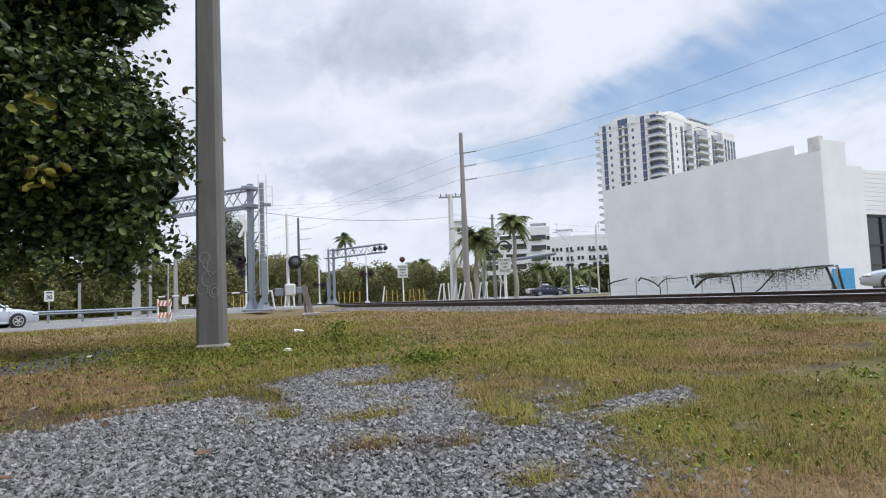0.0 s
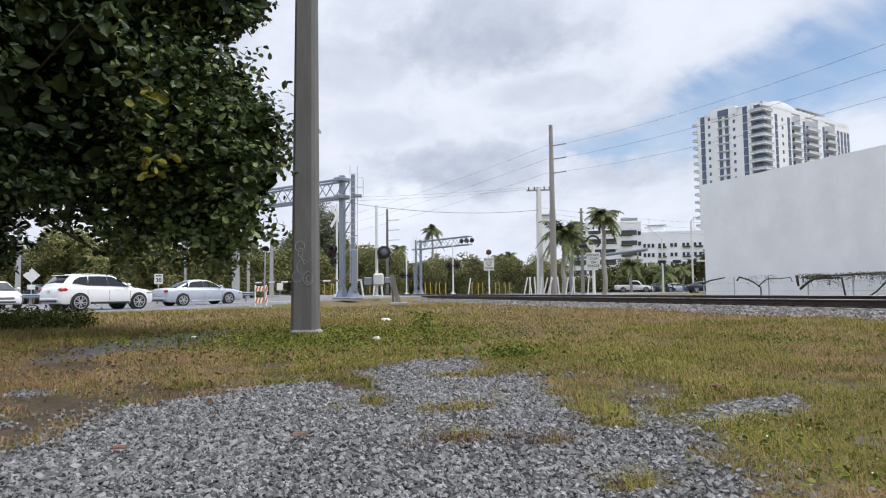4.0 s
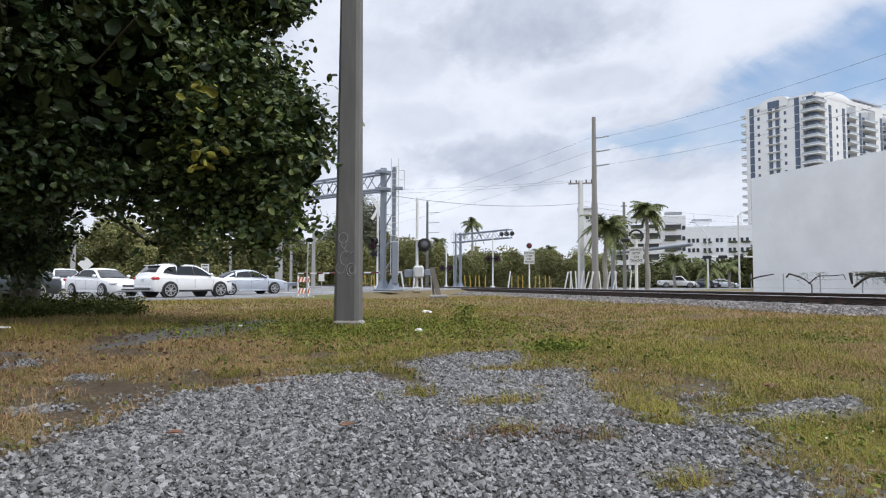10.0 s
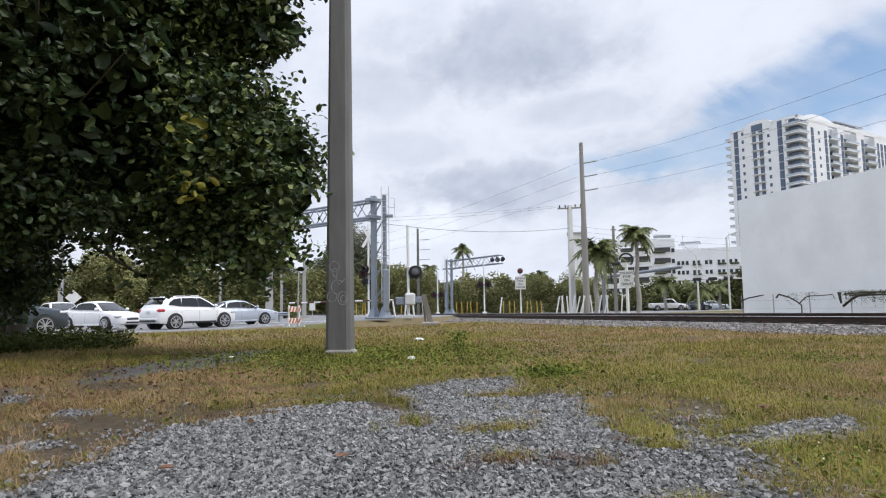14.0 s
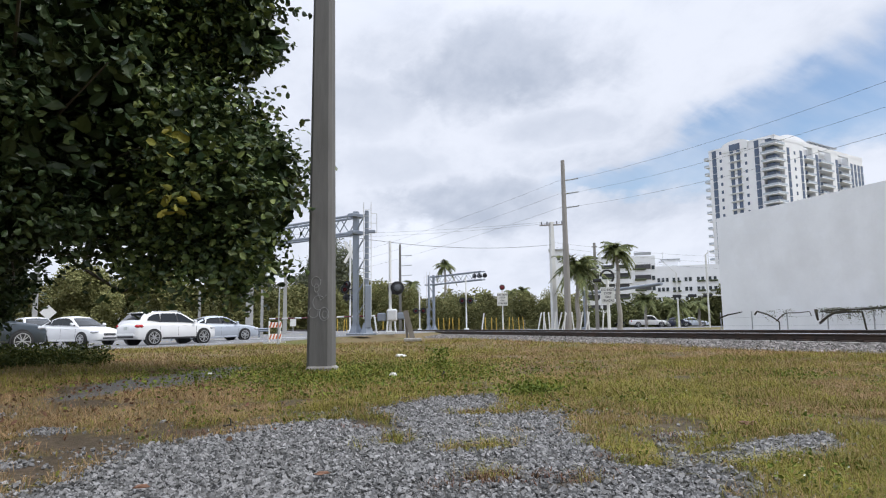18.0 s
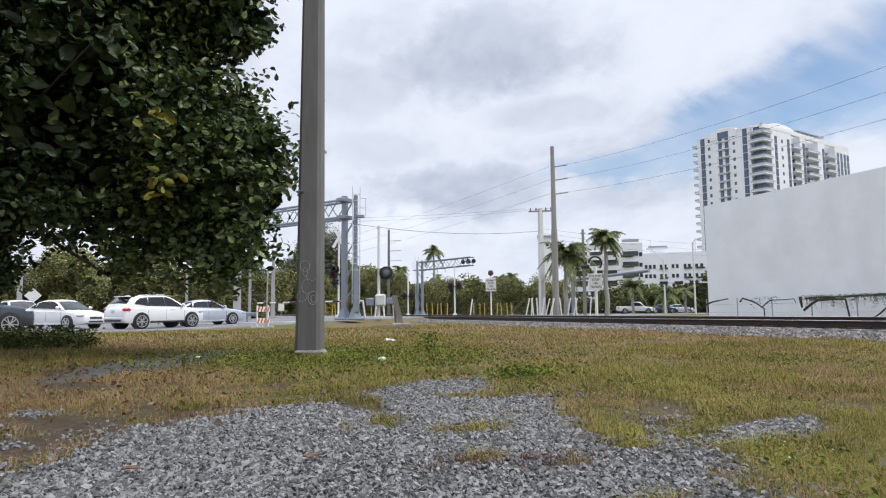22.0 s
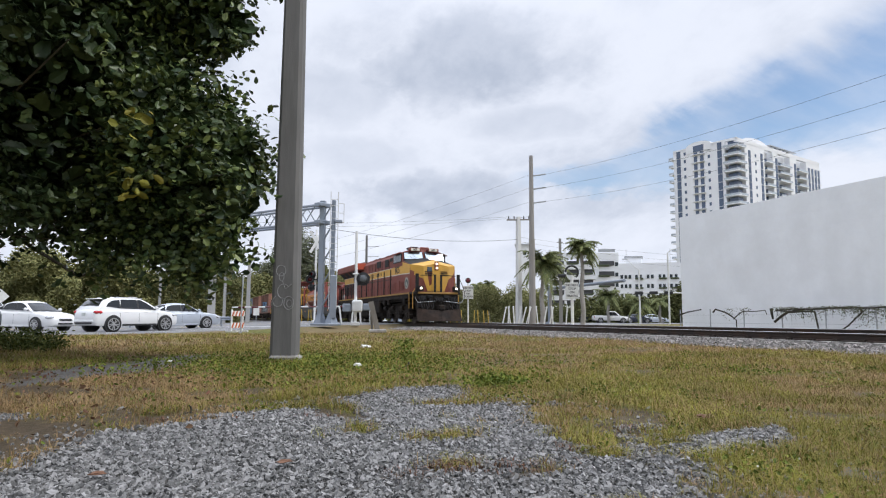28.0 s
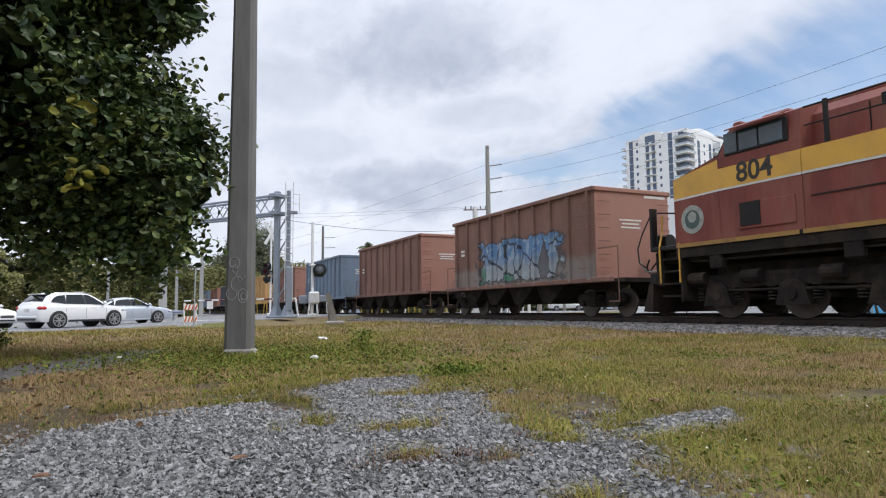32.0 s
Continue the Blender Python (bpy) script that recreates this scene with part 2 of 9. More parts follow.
def chain(bm, pts, r, seg=6, r_end=None):
    """A round bar through several points."""
    pts = [Vector(p) for p in pts]
    rings = []
    n = len(pts)
    ref = None
    for i, p in enumerate(pts):
        d = (pts[min(i + 1, n - 1)] - pts[max(i - 1, 0)]).normalized()
        a = d.orthogonal().normalized() if ref is None else (ref - d * ref.dot(d)).normalized()
        ref = a
        b = d.cross(a)
        rr = r if r_end is None else r + (r_end - r) * i / max(1, n - 1)
        rings.append([bm.verts.new(p + (a * math.cos(k * math.tau / seg) + b * math.sin(k * math.tau / seg)) * rr) for k in range(seg)])
    for a, b in zip(rings, rings[1:]):
        for i in range(seg):
            bm.faces.new((a[i], a[(i + 1) % seg], b[(i + 1) % seg], b[i]))
    bm.faces.new(rings[0][::-1])
    bm.faces.new(rings[-1])


def prism(bm, outline, y0, y1, axis="y"):
    """An outline of (a, b) points drawn out from y0 to y1 along an axis; y: (x, z), x: (y, z), z: (x, y)."""
    def at(p, k):
        return {"y": (p[0], k, p[1]), "x": (k, p[0], p[1]), "z": (p[0], p[1], k)}[axis]
    A = [bm.verts.new(at(p, y0)) for p in outline]
    B = [bm.verts.new(at(p, y1)) for p in outline]
    n = len(outline)
    fs = [bm.faces.new(A[::-1]), bm.faces.new(B)]
    fs += [bm.faces.new((A[i], A[(i + 1) % n], B[(i + 1) % n], B[i])) for i in range(n)]
    bmesh.ops.recalc_face_normals(bm, faces=fs)
    return fs


def lathe(bm, prof, seg=16, m=None):
    """A profile of (radius, height) turned about z."""
    m = m or Matrix.Identity(4)
    rings = [[bm.verts.new(m @ Vector((r * math.cos(i * math.tau / seg), r * math.sin(i * math.tau / seg), z))) for i in range(seg)] for r, z in prof]
    fs = []
    for a, b in zip(rings, rings[1:]):
        for i in range(seg):
            fs.append(bm.faces.new((a[i], a[(i + 1) % seg], b[(i + 1) % seg], b[i])))
    fs.append(bm.faces.new(rings[0][::-1]))
    fs.append(bm.faces.new(rings[-1]))
    bmesh.ops.recalc_face_normals(bm, faces=fs)


def part(name, bm, material, parent=None, label="", smooth=False):
    """Links a bmesh as one mesh object, under a thing or part where one is given."""
    me = bpy.data.meshes.new(name)
    bm.to_mesh(me)
    bm.free()
    for k in material if isinstance(material, (list, tuple)) else (material,):
        me.materials.append(k)
    if smooth:
        me.shade_smooth()
    ob = new(name, me)
    ob.parent = parent
    if label:
        tagged(ob, label)
    return ob


def boxes(name, items, material, parent=None, label="", bevel=0.0):
    """One mesh of several boxes, each (centre, size) or (centre, size, rz)."""
    bm = bmesh.new()
    for it in items:
        box(bm, it[0], it[1], it[2] if len(it) > 2 else 0.0, bevel=bevel)
    return part(name, bm, material, parent, label)


def bars(name, items, material, parent=None, label="", seg=6):
    """One mesh of several round bars, each (p0, p1, radius)."""
    bm = bmesh.new()
    for p0, p1, r in items:
        tube(bm, p0, p1, r, seg=seg)
    return part(name, bm, material, parent, label)


def thing(name, m, label, category, group="", kind=""):
    ob = new(name)
    ob.matrix_basis = m
    ob.empty_display_size = 0.3
    return tagged(ob, label, category, group, kind)


def wob(x, y, s=1.0, seed=0.0):
    return noise.noise(Vector((x * s + seed, y * s - seed, seed * 0.7)))


def sstep(a, b, x):
    t = min(1.0, max(0.0, (x - a) / (b - a)))
    return t * t * (3 - 2 * t)


RAIL_X, RAIL_Z = 14.4, 0.473       # the track's centre line and the top of its rails
TIE_Z = RAIL_Z - 0.19
ROAD = (math.sin(radians(58)), math.cos(radians(58)))


def road_off(x, y):
    """Metres from the line of the near kerb, positive towards the road."""
    return -(x + 9.0) * ROAD[1] + (y - 27.4) * ROAD[0]


def ground_z(x, y):
    """The height of the ground sheet."""
    z = 0.02 + 0.10 * sstep(4.0, 11.0, x) + 0.02 * sstep(0, 12, y)
    if x > 16:
        z = 0.22
    r = road_off(x, y)
    rise = 0.05 + 0.40 * sstep(-4.0, 12.4, x) if x < 14.4 else 0.45 - 0.2 * sstep(16.5, 30, x)
    z += (rise - 0.06 - z) * sstep(-3.0, 0.2, r) * (1 - sstep(27.5, 32.0, r))
    near = 1 - sstep(30, 60, math.hypot(x, y))
    z += 0.035 * wob(x, y, 0.5, 3.0) * near * (1 - sstep(-0.5, 0.5, r) * (1 - sstep(27, 29, r)))
    return z

# ------------------------------------------------------------------ setting: ground, road, railway
def along(v, knots):
    """Straight-line interpolation through (v, value) knots."""
    for (a, p), (b, q) in zip(knots, knots[1:]):
        if v <= b:
            return p + (q - p) * max(0.0, (v - a) / (b - a))
    return knots[-1][1]


STONE_LEFT = ((-3, -3.0), (1.5, -1.7), (3.0, -1.02), (3.8, -0.76), (4.6, -0.38), (4.8, -0.1), (4.88, 0.45), (5.15, 0.92), (5.8, 1.25), (6.1, 1.7), (6.3, 2.0))
STONE_RIGHT = ((-3, 3.0), (1.2, 1.5), (1.95, 1.94), (2.25, 2.08), (2.75, 2.45), (3.1, 2.5), (3.5, 2.45), (3.9, 2.5), (4.45, 2.65), (4.85, 2.8), (5.45, 2.5), (6.25, 2.75))
GRASS_ISLES = ((1.10, 4.9, 0.17, 0.55, 3.4), (1.04, 4.15, 0.15, 0.25, 3.0), (1.44, 3.71, 0.27, 0.13, 4.6), (2.08, 3.02, 0.14, 0.13, 4.0), (2.24, 3.4, 0.18, 0.24, 5.0), (2.47, 3.9, 0.20, 0.32, 5.2), (2.78, 4.45, 0.24, 0.34, 5.0),
               (1.75, 4.45, 0.12, 0.10, 2.2), (1.95, 4.2, 0.16, 0.10, 2.2), (0.75, 3.95, 0.10, 0.06, 2.4), (1.2, 3.0, 0.18, 0.07, 2.2), (1.95, 5.3, 0.25, 0.14, 2.0), (1.55, 2.05, 0.20, 0.09, 2.6), (1.3, 2.85, 0.5, 0.2, 0.9), (1.65, 2.75, 0.4, 0.12, 1.0), (2.2, 5.3, 0.4, 0.3, 0.9))
STONE_ISLES = ((3.25, 3.08, 0.52, 0.28, 4.2), (2.75, 2.95, 0.30, 0.13, 3.0), (3.6, 3.25, 0.3, 0.14, 2.2), (2.85, 3.6, 0.25, 0.14, 0.8), (-1.24, 5.6, 0.34, 0.34, 2.6), (-1.2, 4.2, 0.28, 0.20, 2.4), (-1.9, 6.45, 0.35, 0.6, 1.8), (5.4, 5.4, 0.4, 0.18, 1.6), (0.35, 5.05, 0.5, 0.12, 1.0))


def gravel_amount(x, y):
    """How far the loose stone covers the verge at a place: 1 bare stone, 0 grass."""
    if y > 6.5:
        k = -3.0
    else:
        k = min((x - along(y, STONE_LEFT)) / 0.35, (along(y, STONE_RIGHT) - x) / 0.35, (6.35 - y) / 0.3)
        k = max(-3.0, min(1.7, k))
    k += 0.55 * wob(x, y, 1.6, 5.0) + 0.75 * wob(x, y, 5.0, 8.0) + 0.7 * wob(x, y, 12.0, 9.0)
    for cx, cy, rx, ry, w in GRASS_ISLES:
        k -= 1.5 * w * max(0.0, 1 - math.hypot((x - cx) / rx / 1.25, (y - cy) / ry / 1.25))
    for cx, cy, rx, ry, w in STONE_ISLES:
        k += (w + 3.0) * max(0.0, 1 - math.hypot((x - cx) / rx, (y - cy) / ry))
    return min(1.0, max(0.0, 0.5 + k * 0.5))


def pad_amount(x, y):
    """Worn asphalt in the grass by the tree."""
    k = 1 - math.hypot((x + 0.75 - 0.36 * (y - 10.3)) / 0.85, (y - 10.3) / 3.1)
    k2 = 1 - math.hypot((x + 2.7) / 1.1, (y - 7.3) / 0.6)
    return min(1.0, max(0.0, 3 * max(k, k2 * 0.7) + 0.9 * wob(x, y, 1.1, 11.0) + 0.5 * wob(x, y, 4.0, 13.0)))


def straw_amount(x, y):
    """How dry the grass is: 0 green, 1 straw."""
    d = 0.44 + 0.8 * wob(x, y, 0.45, 21.0) + 0.7 * wob(x, y, 1.7, 23.0)
    d += 0.30 * sstep(4, 9, x) * sstep(7, 11, y) - 0.7 * max(0, 1 - math.hypot((x - 2.0) / 2.4, (y - 10.2) / 3.0))
    d += 0.45 * max(0, 1 - math.hypot((x + 0.9) / 2.4, (y - 7.6) / 3.2)) - 0.55 * max(0, 1 - math.hypot((x - 3.4) / 1.8, (y - 2.4) / 1.8)) - 0.3 * max(0, 1 - math.hypot((x - 5.0) / 2.4, (y - 5.2) / 2.0))
    return min(1.0, max(0.0, d))


class Field:
    """A function of x and y kept on a grid, read for many places at once."""

    def __init__(self, fn, x0, x1, y0, y1, step):
        self.x0, self.y0, self.step = x0, y0, step
        self.nx, self.ny = int((x1 - x0) / step) + 1, int((y1 - y0) / step) + 1
        self.v = np.array([[fn(x0 + i * step, y0 + j * step) for i in range(self.nx)] for j in range(self.ny)])

    def __call__(self, x, y):
        u = np.clip((np.asarray(x) - self.x0) / self.step, 0, self.nx - 1.001)
        w = np.clip((np.asarray(y) - self.y0) / self.step, 0, self.ny - 1.001)
        i, j = u.astype(int), w.astype(int)
        a, b, v = u - i, w - j, self.v
        return (v[j, i] * (1 - a) + v[j, i + 1] * a) * (1 - b) + (v[j + 1, i] * (1 - a) + v[j + 1, i + 1] * a) * b


def worn_shade_amount(x, y):
    """How bare the turf is trodden, raised on the left for the tree's shade: 0 full sward, 1 soil."""
    # last term: extra dark soil on the left, standing in for the tree's shade
    d = 0.27 + 0.8 * wob(x, y, 0.9, 31.0) + 1.0 * wob(x, y, 2.6, 33.0) + 0.6 * wob(x, y, 6.0, 35.0) + 0.22 * (1 - sstep(-1.4, 0.7, x)) * (1 - sstep(9.5, 12.5, y)) * sstep(4.0, 5.0, y)
    d += 0.30 * max(0, 1 - math.hypot((x - 0.0) / 1.8, (y - 5.8) / 1.3)) + 1.1 * max(0, 1 - math.hypot((x - 2.95) / 0.4, (y - 3.85) / 0.75)) + 0.5 * max(0, 1 - math.hypot((x - 2.2) / 0.9, (y - 6.6) / 0.5))
    d -= 0.6 * max(0, 1 - math.hypot((x - 2.0) / 2.4, (y - 10.0) / 2.4)) + 0.7 * max(0, 1 - math.hypot((x - 3.0) / 1.1, (y - 1.9) / 0.9)) + 0.5 * max(0, 1 - math.hypot((x - 4.6) / 1.6, (y - 4.9) / 1.4))
    return min(1.0, max(0.0, d - 0.18 * sstep(6.0, 8.0, y)))


STONE_AT = Field(gravel_amount, -4.5, 7.0, 0.6, 9.2, 0.05)
HEIGHT_AT = Field(ground_z, -12.0, 13.0, 0.4, 31.0, 0.1)
STRAW_AT = Field(straw_amount, -12.0, 13.0, 0.4, 31.0, 0.12)
PAD_AT = Field(pad_amount, -9.0, 5.0, 4.5, 19.0, 0.1)
WORN_SHADE_AT = Field(worn_shade_amount, -12.0, 13.0, 0.4, 31.0, 0.08)


def ground_material():
    m = bpy.data.materials.new("verge")
    m.use_nodes = True
    nt = m.node_tree
    N, L = nt.nodes, nt.links
    b = N["Principled BSDF"]
    b.inputs["Roughness"].default_value = 0.95
    b.inputs["Specular IOR Level"].default_value = 0.2
    tc = N.new("ShaderNodeTexCoord")

    def nz(sc, det=6, ro=0.6):
        n = N.new("ShaderNodeTexNoise")
        n.inputs["Scale"].default_value, n.inputs["Detail"].default_value, n.inputs["Roughness"].default_value = sc, det, ro
        L.new(tc.outputs["Object"], n.inputs["Vector"])
        return n.outputs["Fac"]

    def mixc(f, a, c):
        n = N.new("ShaderNodeMix")
        n.data_type = "RGBA"
        for s, v in (("Factor", f), ("A", a), ("B", c)):
            if isinstance(v, (tuple, float, int)):
                n.inputs[s].default_value = (*v, 1) if isinstance(v, tuple) else v
            else:
                L.new(v, n.inputs[s])
        return n.outputs["Result"]

    def rng(v, a, c, lo=0.0, hi=1.0):
        n = N.new("ShaderNodeMapRange")
        L.new(v, n.inputs[0])
        for i, k in zip((1, 2, 3, 4), (a, c, lo, hi)):
            n.inputs[i].default_value = k
        return n.outputs[0]

    green = mixc(rng(nz(2.5), 0.35, 0.65), (0.085, 0.088, 0.020), (0.145, 0.145, 0.038))
    straw = mixc(rng(nz(9), 0.35, 0.65), (0.145, 0.106, 0.055), (0.24, 0.18, 0.098))
    # bare soil, its colour darkened to carry the tree's shade as well
    soil = mixc(rng(nz(20), 0.35, 0.65), (0.048, 0.035, 0.026), (0.125, 0.092, 0.066))
    dry = N.new("ShaderNodeAttribute")
    dry.attribute_name = "cover"
    dsep = N.new("ShaderNodeSeparateColor")
    L.new(dry.outputs["Color"], dsep.inputs[0])
    grass = mixc(rng(dsep.outputs[2], 0.2, 0.8), green, straw)
    grass = mixc(rng(nz(1.7, 8, 0.7), 0.54, 0.68, 0, 0.5), grass, soil)
    grass = mixc(rng(dry.outputs["Alpha"], 0.25, 0.8, 0, 0.9), grass, soil)
    grass = mixc(rng(nz(60, 3), 0.4, 0.7, 0, 0.5), grass, (0.04, 0.038, 0.012))
    stone = mixc(rng(nz(45, 4, 0.7), 0.3, 0.7), (0.05, 0.048, 0.046), (0.16, 0.155, 0.148))
    stone = mixc(rng(nz(1.5), 0.5, 0.75, 0, 0.5), stone, (0.16, 0.13, 0.10))
    tar = mixc(rng(nz(30), 0.35, 0.65), (0.075, 0.072, 0.072), (0.165, 0.16, 0.155))
    tar = mixc(rng(nz(2.2, 7, 0.7), 0.5, 0.62, 0, 0.8), tar, soil)
    a = N.new("ShaderNodeAttribute")
    a.attribute_name = "cover"
    s = N.new("ShaderNodeSeparateColor")
    L.new(a.outputs["Color"], s.inputs[0])
    col = mixc(rng(s.outputs[1], 0.35, 0.65), grass, tar)
    col = mixc(rng(s.outputs[0], 0.08, 0.38, 0, 0.85), col, soil)
    col = mixc(rng(s.outputs[0], 0.42, 0.72), col, stone)
    L.new(col, b.inputs["Base Color"])
    bn = N.new("ShaderNodeBump")
    bn.inputs["Strength"].default_value, bn.inputs["Distance"].default_value = 0.6, 0.03
    L.new(nz(38, 5, 0.7), bn.inputs["Height"])
    L.new(bn.outputs[0], b.inputs["Normal"])
    return m


def graded(lo, hi, fine_lo, fine_hi, step, growth):
    """Grid lines: even between fine_lo and fine_hi, wider and wider out to lo and hi."""
    out = list(np.arange(fine_lo, fine_hi + 1e-6, step))
    s, v = step, fine_lo
    while v > lo:
        s *= growth
        v -= s
        out.insert(0, v)
    s, v = step, fine_hi
    while v < hi:
        s *= growth
        v += s
        out.append(v)
    return out


def build_ground():
    xs = graded(-2500, 2500, -5.0, 11.0, 0.1, 1.09)
    ys = graded(-2500, 3000, 0.8, 13.0, 0.1, 1.09)
    nx, ny = len(xs), len(ys)
    verts = [(x, y, ground_z(x, y)) for y in ys for x in xs]
    faces = [(j * nx + i, j * nx + i + 1, (j + 1) * nx + i + 1, (j + 1) * nx + i) for j in range(ny - 1) for i in range(nx - 1)]
    me = bpy.data.meshes.new("ground")
    me.from_pydata(verts, [], faces)
    col = me.color_attributes.new("cover", "FLOAT_COLOR", "POINT")
    data = np.zeros((len(verts), 4), np.float32)
    for k, (x, y, z) in enumerate(verts):
        g = gravel_amount(x, y) if y < 9 and abs(x) < 9 and y > -6 else 0.0
        p = pad_amount(x, y) if 5 < y < 18 and -8 < x < 4 else 0.0
        d = straw_amount(x, y) if math.hypot(x, y) < 60 else 0.5
        e = worn_shade_amount(x, y) if -12 < x < 13 and 0 < y < 31 else 0.2
        data[k] = (g, p, d, e)
    col.data.foreach_set("color", data.ravel())
    me.materials.append(ground_material())
    me.shade_smooth()
    return tagged(new("ground", me), "patchy green and straw grass verge with loose grey stone", "ground", kind="structure")


GROUND = build_ground()


def road_z(x):
    return 0.05 + 0.40 * sstep(-4.0, 12.4, x) if x < 14.4 else 0.45 - 0.2 * sstep(16.5, 30, x)


def road_point(s, r):
    """A place s metres along the road from its near kerb's start and r metres across it."""
    return (-9.0 + s * ROAD[0] - r * ROAD[1], 27.4 + s * ROAD[1] + r * ROAD[0])


ASPHALT = mat("asphalt", (0.19, 0.19, 0.195), 0.9, vary=0.12, scale=1.5, bump=0.3, bscale=60, dirt=(0.11, 0.11, 0.11), dirt_amt=0.6, dscale=0.5)
PAINT_WHITE = mat("road_paint", (0.7, 0.7, 0.68), 0.8, vary=0.1, scale=8, dirt=(0.3, 0.3, 0.3), dirt_amt=0.5, dscale=3)
PAINT_YELLOW = mat("road_paint_yellow", (0.6, 0.42, 0.06), 0.8, vary=0.1, scale=8, dirt=(0.3, 0.28, 0.2), dirt_amt=0.5, dscale=3)


def build_road():
    bm = bmesh.new()
    ss = graded(-240, 300, -40, 60, 1.5, 1.2)
    rs = [0, 0.25, 4, 8, 12, 16, 20, 24, 27.75, 28]
    grid = []
    for s in ss:
        row = []
        for r in rs:
            x, y = road_point(s, r)
            row.append(bm.verts.new((x, y, road_z(x) - (0.16 if r in (0, 28) else 0.0))))
        grid.append(row)
    for a, b in zip(grid, grid[1:]):
        for i in range(len(rs) - 1):
            bm.faces.new((a[i], b[i], b[i + 1], a[i + 1]))
    bmesh.ops.recalc_face_normals(bm, faces=bm.faces[:])
    road = tagged(part("road", bm, ASPHALT, smooth=True), "worn grey asphalt road running over the railway crossing", "road", kind="structure")
    for r, wid, pm in ((0.7, 0.12, PAINT_WHITE), (12.2, 0.12, PAINT_YELLOW), (12.5, 0.12, PAINT_YELLOW), (27.0, 0.12, PAINT_WHITE)):
        bm = bmesh.new()
        prev = None
        for s in np.arange(-90, 90, 1.5):
            a, b = road_point(s, r), road_point(s, r + wid)
            cur = [bm.verts.new((p[0], p[1], road_z(p[0]) + 0.005)) for p in (a, b)]
            if prev:
                bm.faces.new((prev[0], cur[0], cur[1], prev[1]))
            prev = cur
        part("lane_line", bm, pm, road)
    for r in (4.4, 8.2, 16.2, 20.0):
        for s in np.arange(-60, 60, 12.0):
            bm = bmesh.new()
            q = [road_point(s, r), road_point(s + 3, r), road_point(s + 3, r + 0.12), road_point(s, r + 0.12)]
            bm.faces.new([bm.verts.new((p[0], p[1], road_z(p[0]) + 0.006)) for p in q])
            part("lane_dash", bm, PAINT_WHITE, road)
    # stop line before the crossing
    bm = bmesh.new()
    q = [road_point(17.0, 0.9), road_point(17.6, 0.9), road_point(17.6, 12.0), road_point(17.0, 12.0)]
    bm.faces.new([bm.verts.new((p[0], p[1], road_z(p[0]) + 0.006)) for p in q])
    part("stop_line", bm, PAINT_WHITE, road)


build_road()

RAIL_STEEL = mat("rail_steel", (0.036, 0.026, 0.021), 0.7, 0.3, vary=0.25, scale=3, bump=0.2, bscale=50, dirt=(0.10, 0.055, 0.035), dirt_amt=0.6, dscale=2)
RAIL_HEAD = mat("rail_head", (0.42, 0.41, 0.40), 0.25, 0.9, vary=0.1, scale=5)
CONCRETE = mat("tie_concrete", (0.36, 0.35, 0.33), 0.9, vary=0.15, scale=3, bump=0.3, bscale=60, dirt=(0.12, 0.10, 0.085), dirt_amt=0.7, dscale=2, per_object=0.2)
BALLAST = mat("ballast", (0.23, 0.23, 0.24), 0.95, vary=0.5, scale=14, bump=1.0, bscale=30, dirt=(0.13, 0.11, 0.10), dirt_amt=0.6, dscale=0.8)
STONE = mat("loose_stone", (0.20, 0.197, 0.192), 0.9, vary=0.3, scale=20, bump=0.3, bscale=90, island=0.6)

BALLAST_STONE = mat("ballast_stone", (0.205, 0.19, 0.175), 0.9, vary=0.3, scale=12, bump=0.3, bscale=60, island=0.6)


BEND_Y, BEND = 25.0, 0.011      # beyond this point the line swings slightly aside


def line_x(y):
    """How far the track lies aside of its straight line."""
    return -BEND * max(0.0, y - BEND_Y)


def bent(bm, outline, y0, y1):
    """A profile swept along the track."""
    prism(bm, outline, y0, BEND_Y, "y")
    prism(bm, outline, BEND_Y, y1, "y")
    for v in bm.verts:
        v.co.x += line_x(v.co.y)


def build_track():
    track = thing("railway_track", pose(RAIL_X, 0, 0), "single railway track with rusty rails on concrete ties", "railway track", kind="structure")
    y0, y1 = -70.0, 900.0
    for sx in (-1, 1):
        bm = bmesh.new()
        z0 = TIE_Z + 0.006 + (0.07 if sx > 0 else 0.0)       # the outer rail of the curve lies higher
        prof = [(-0.075, 0), (0.075, 0), (0.075, 0.018), (0.012, 0.035), (0.010, 0.13), (0.036, 0.145), (0.037, 0.176),
                (-0.037, 0.176), (-0.036, 0.145), (-0.010, 0.13), (-0.012, 0.035), (-0.075, 0.018)]
        bent(bm, [(x + sx * 0.755, z + z0) for x, z in prof], y0, y1)
        rail = part("rail", bm, RAIL_STEEL, track)
        bm = bmesh.new()
        bent(bm, [(x + sx * 0.755, z + z0) for x, z in ((-0.034, 0.176), (0.034, 0.176), (0.026, 0.184), (-0.026, 0.184))], y0, y1)
        part("rail_head", bm, RAIL_HEAD, rail, "worn shiny running surface")
    bm = bmesh.new()
    top = TIE_Z - 0.08
    bent(bm, [(-3.2, 0.0), (-2.8, 0.15), (-1.75, top), (1.75, top), (3.2, 0.1), (3.6, 0.0)], y0, y1)
    part("ballast_bed", bm, BALLAST, track, "grey crushed stone ballast")
    return track


TRACK = build_track()

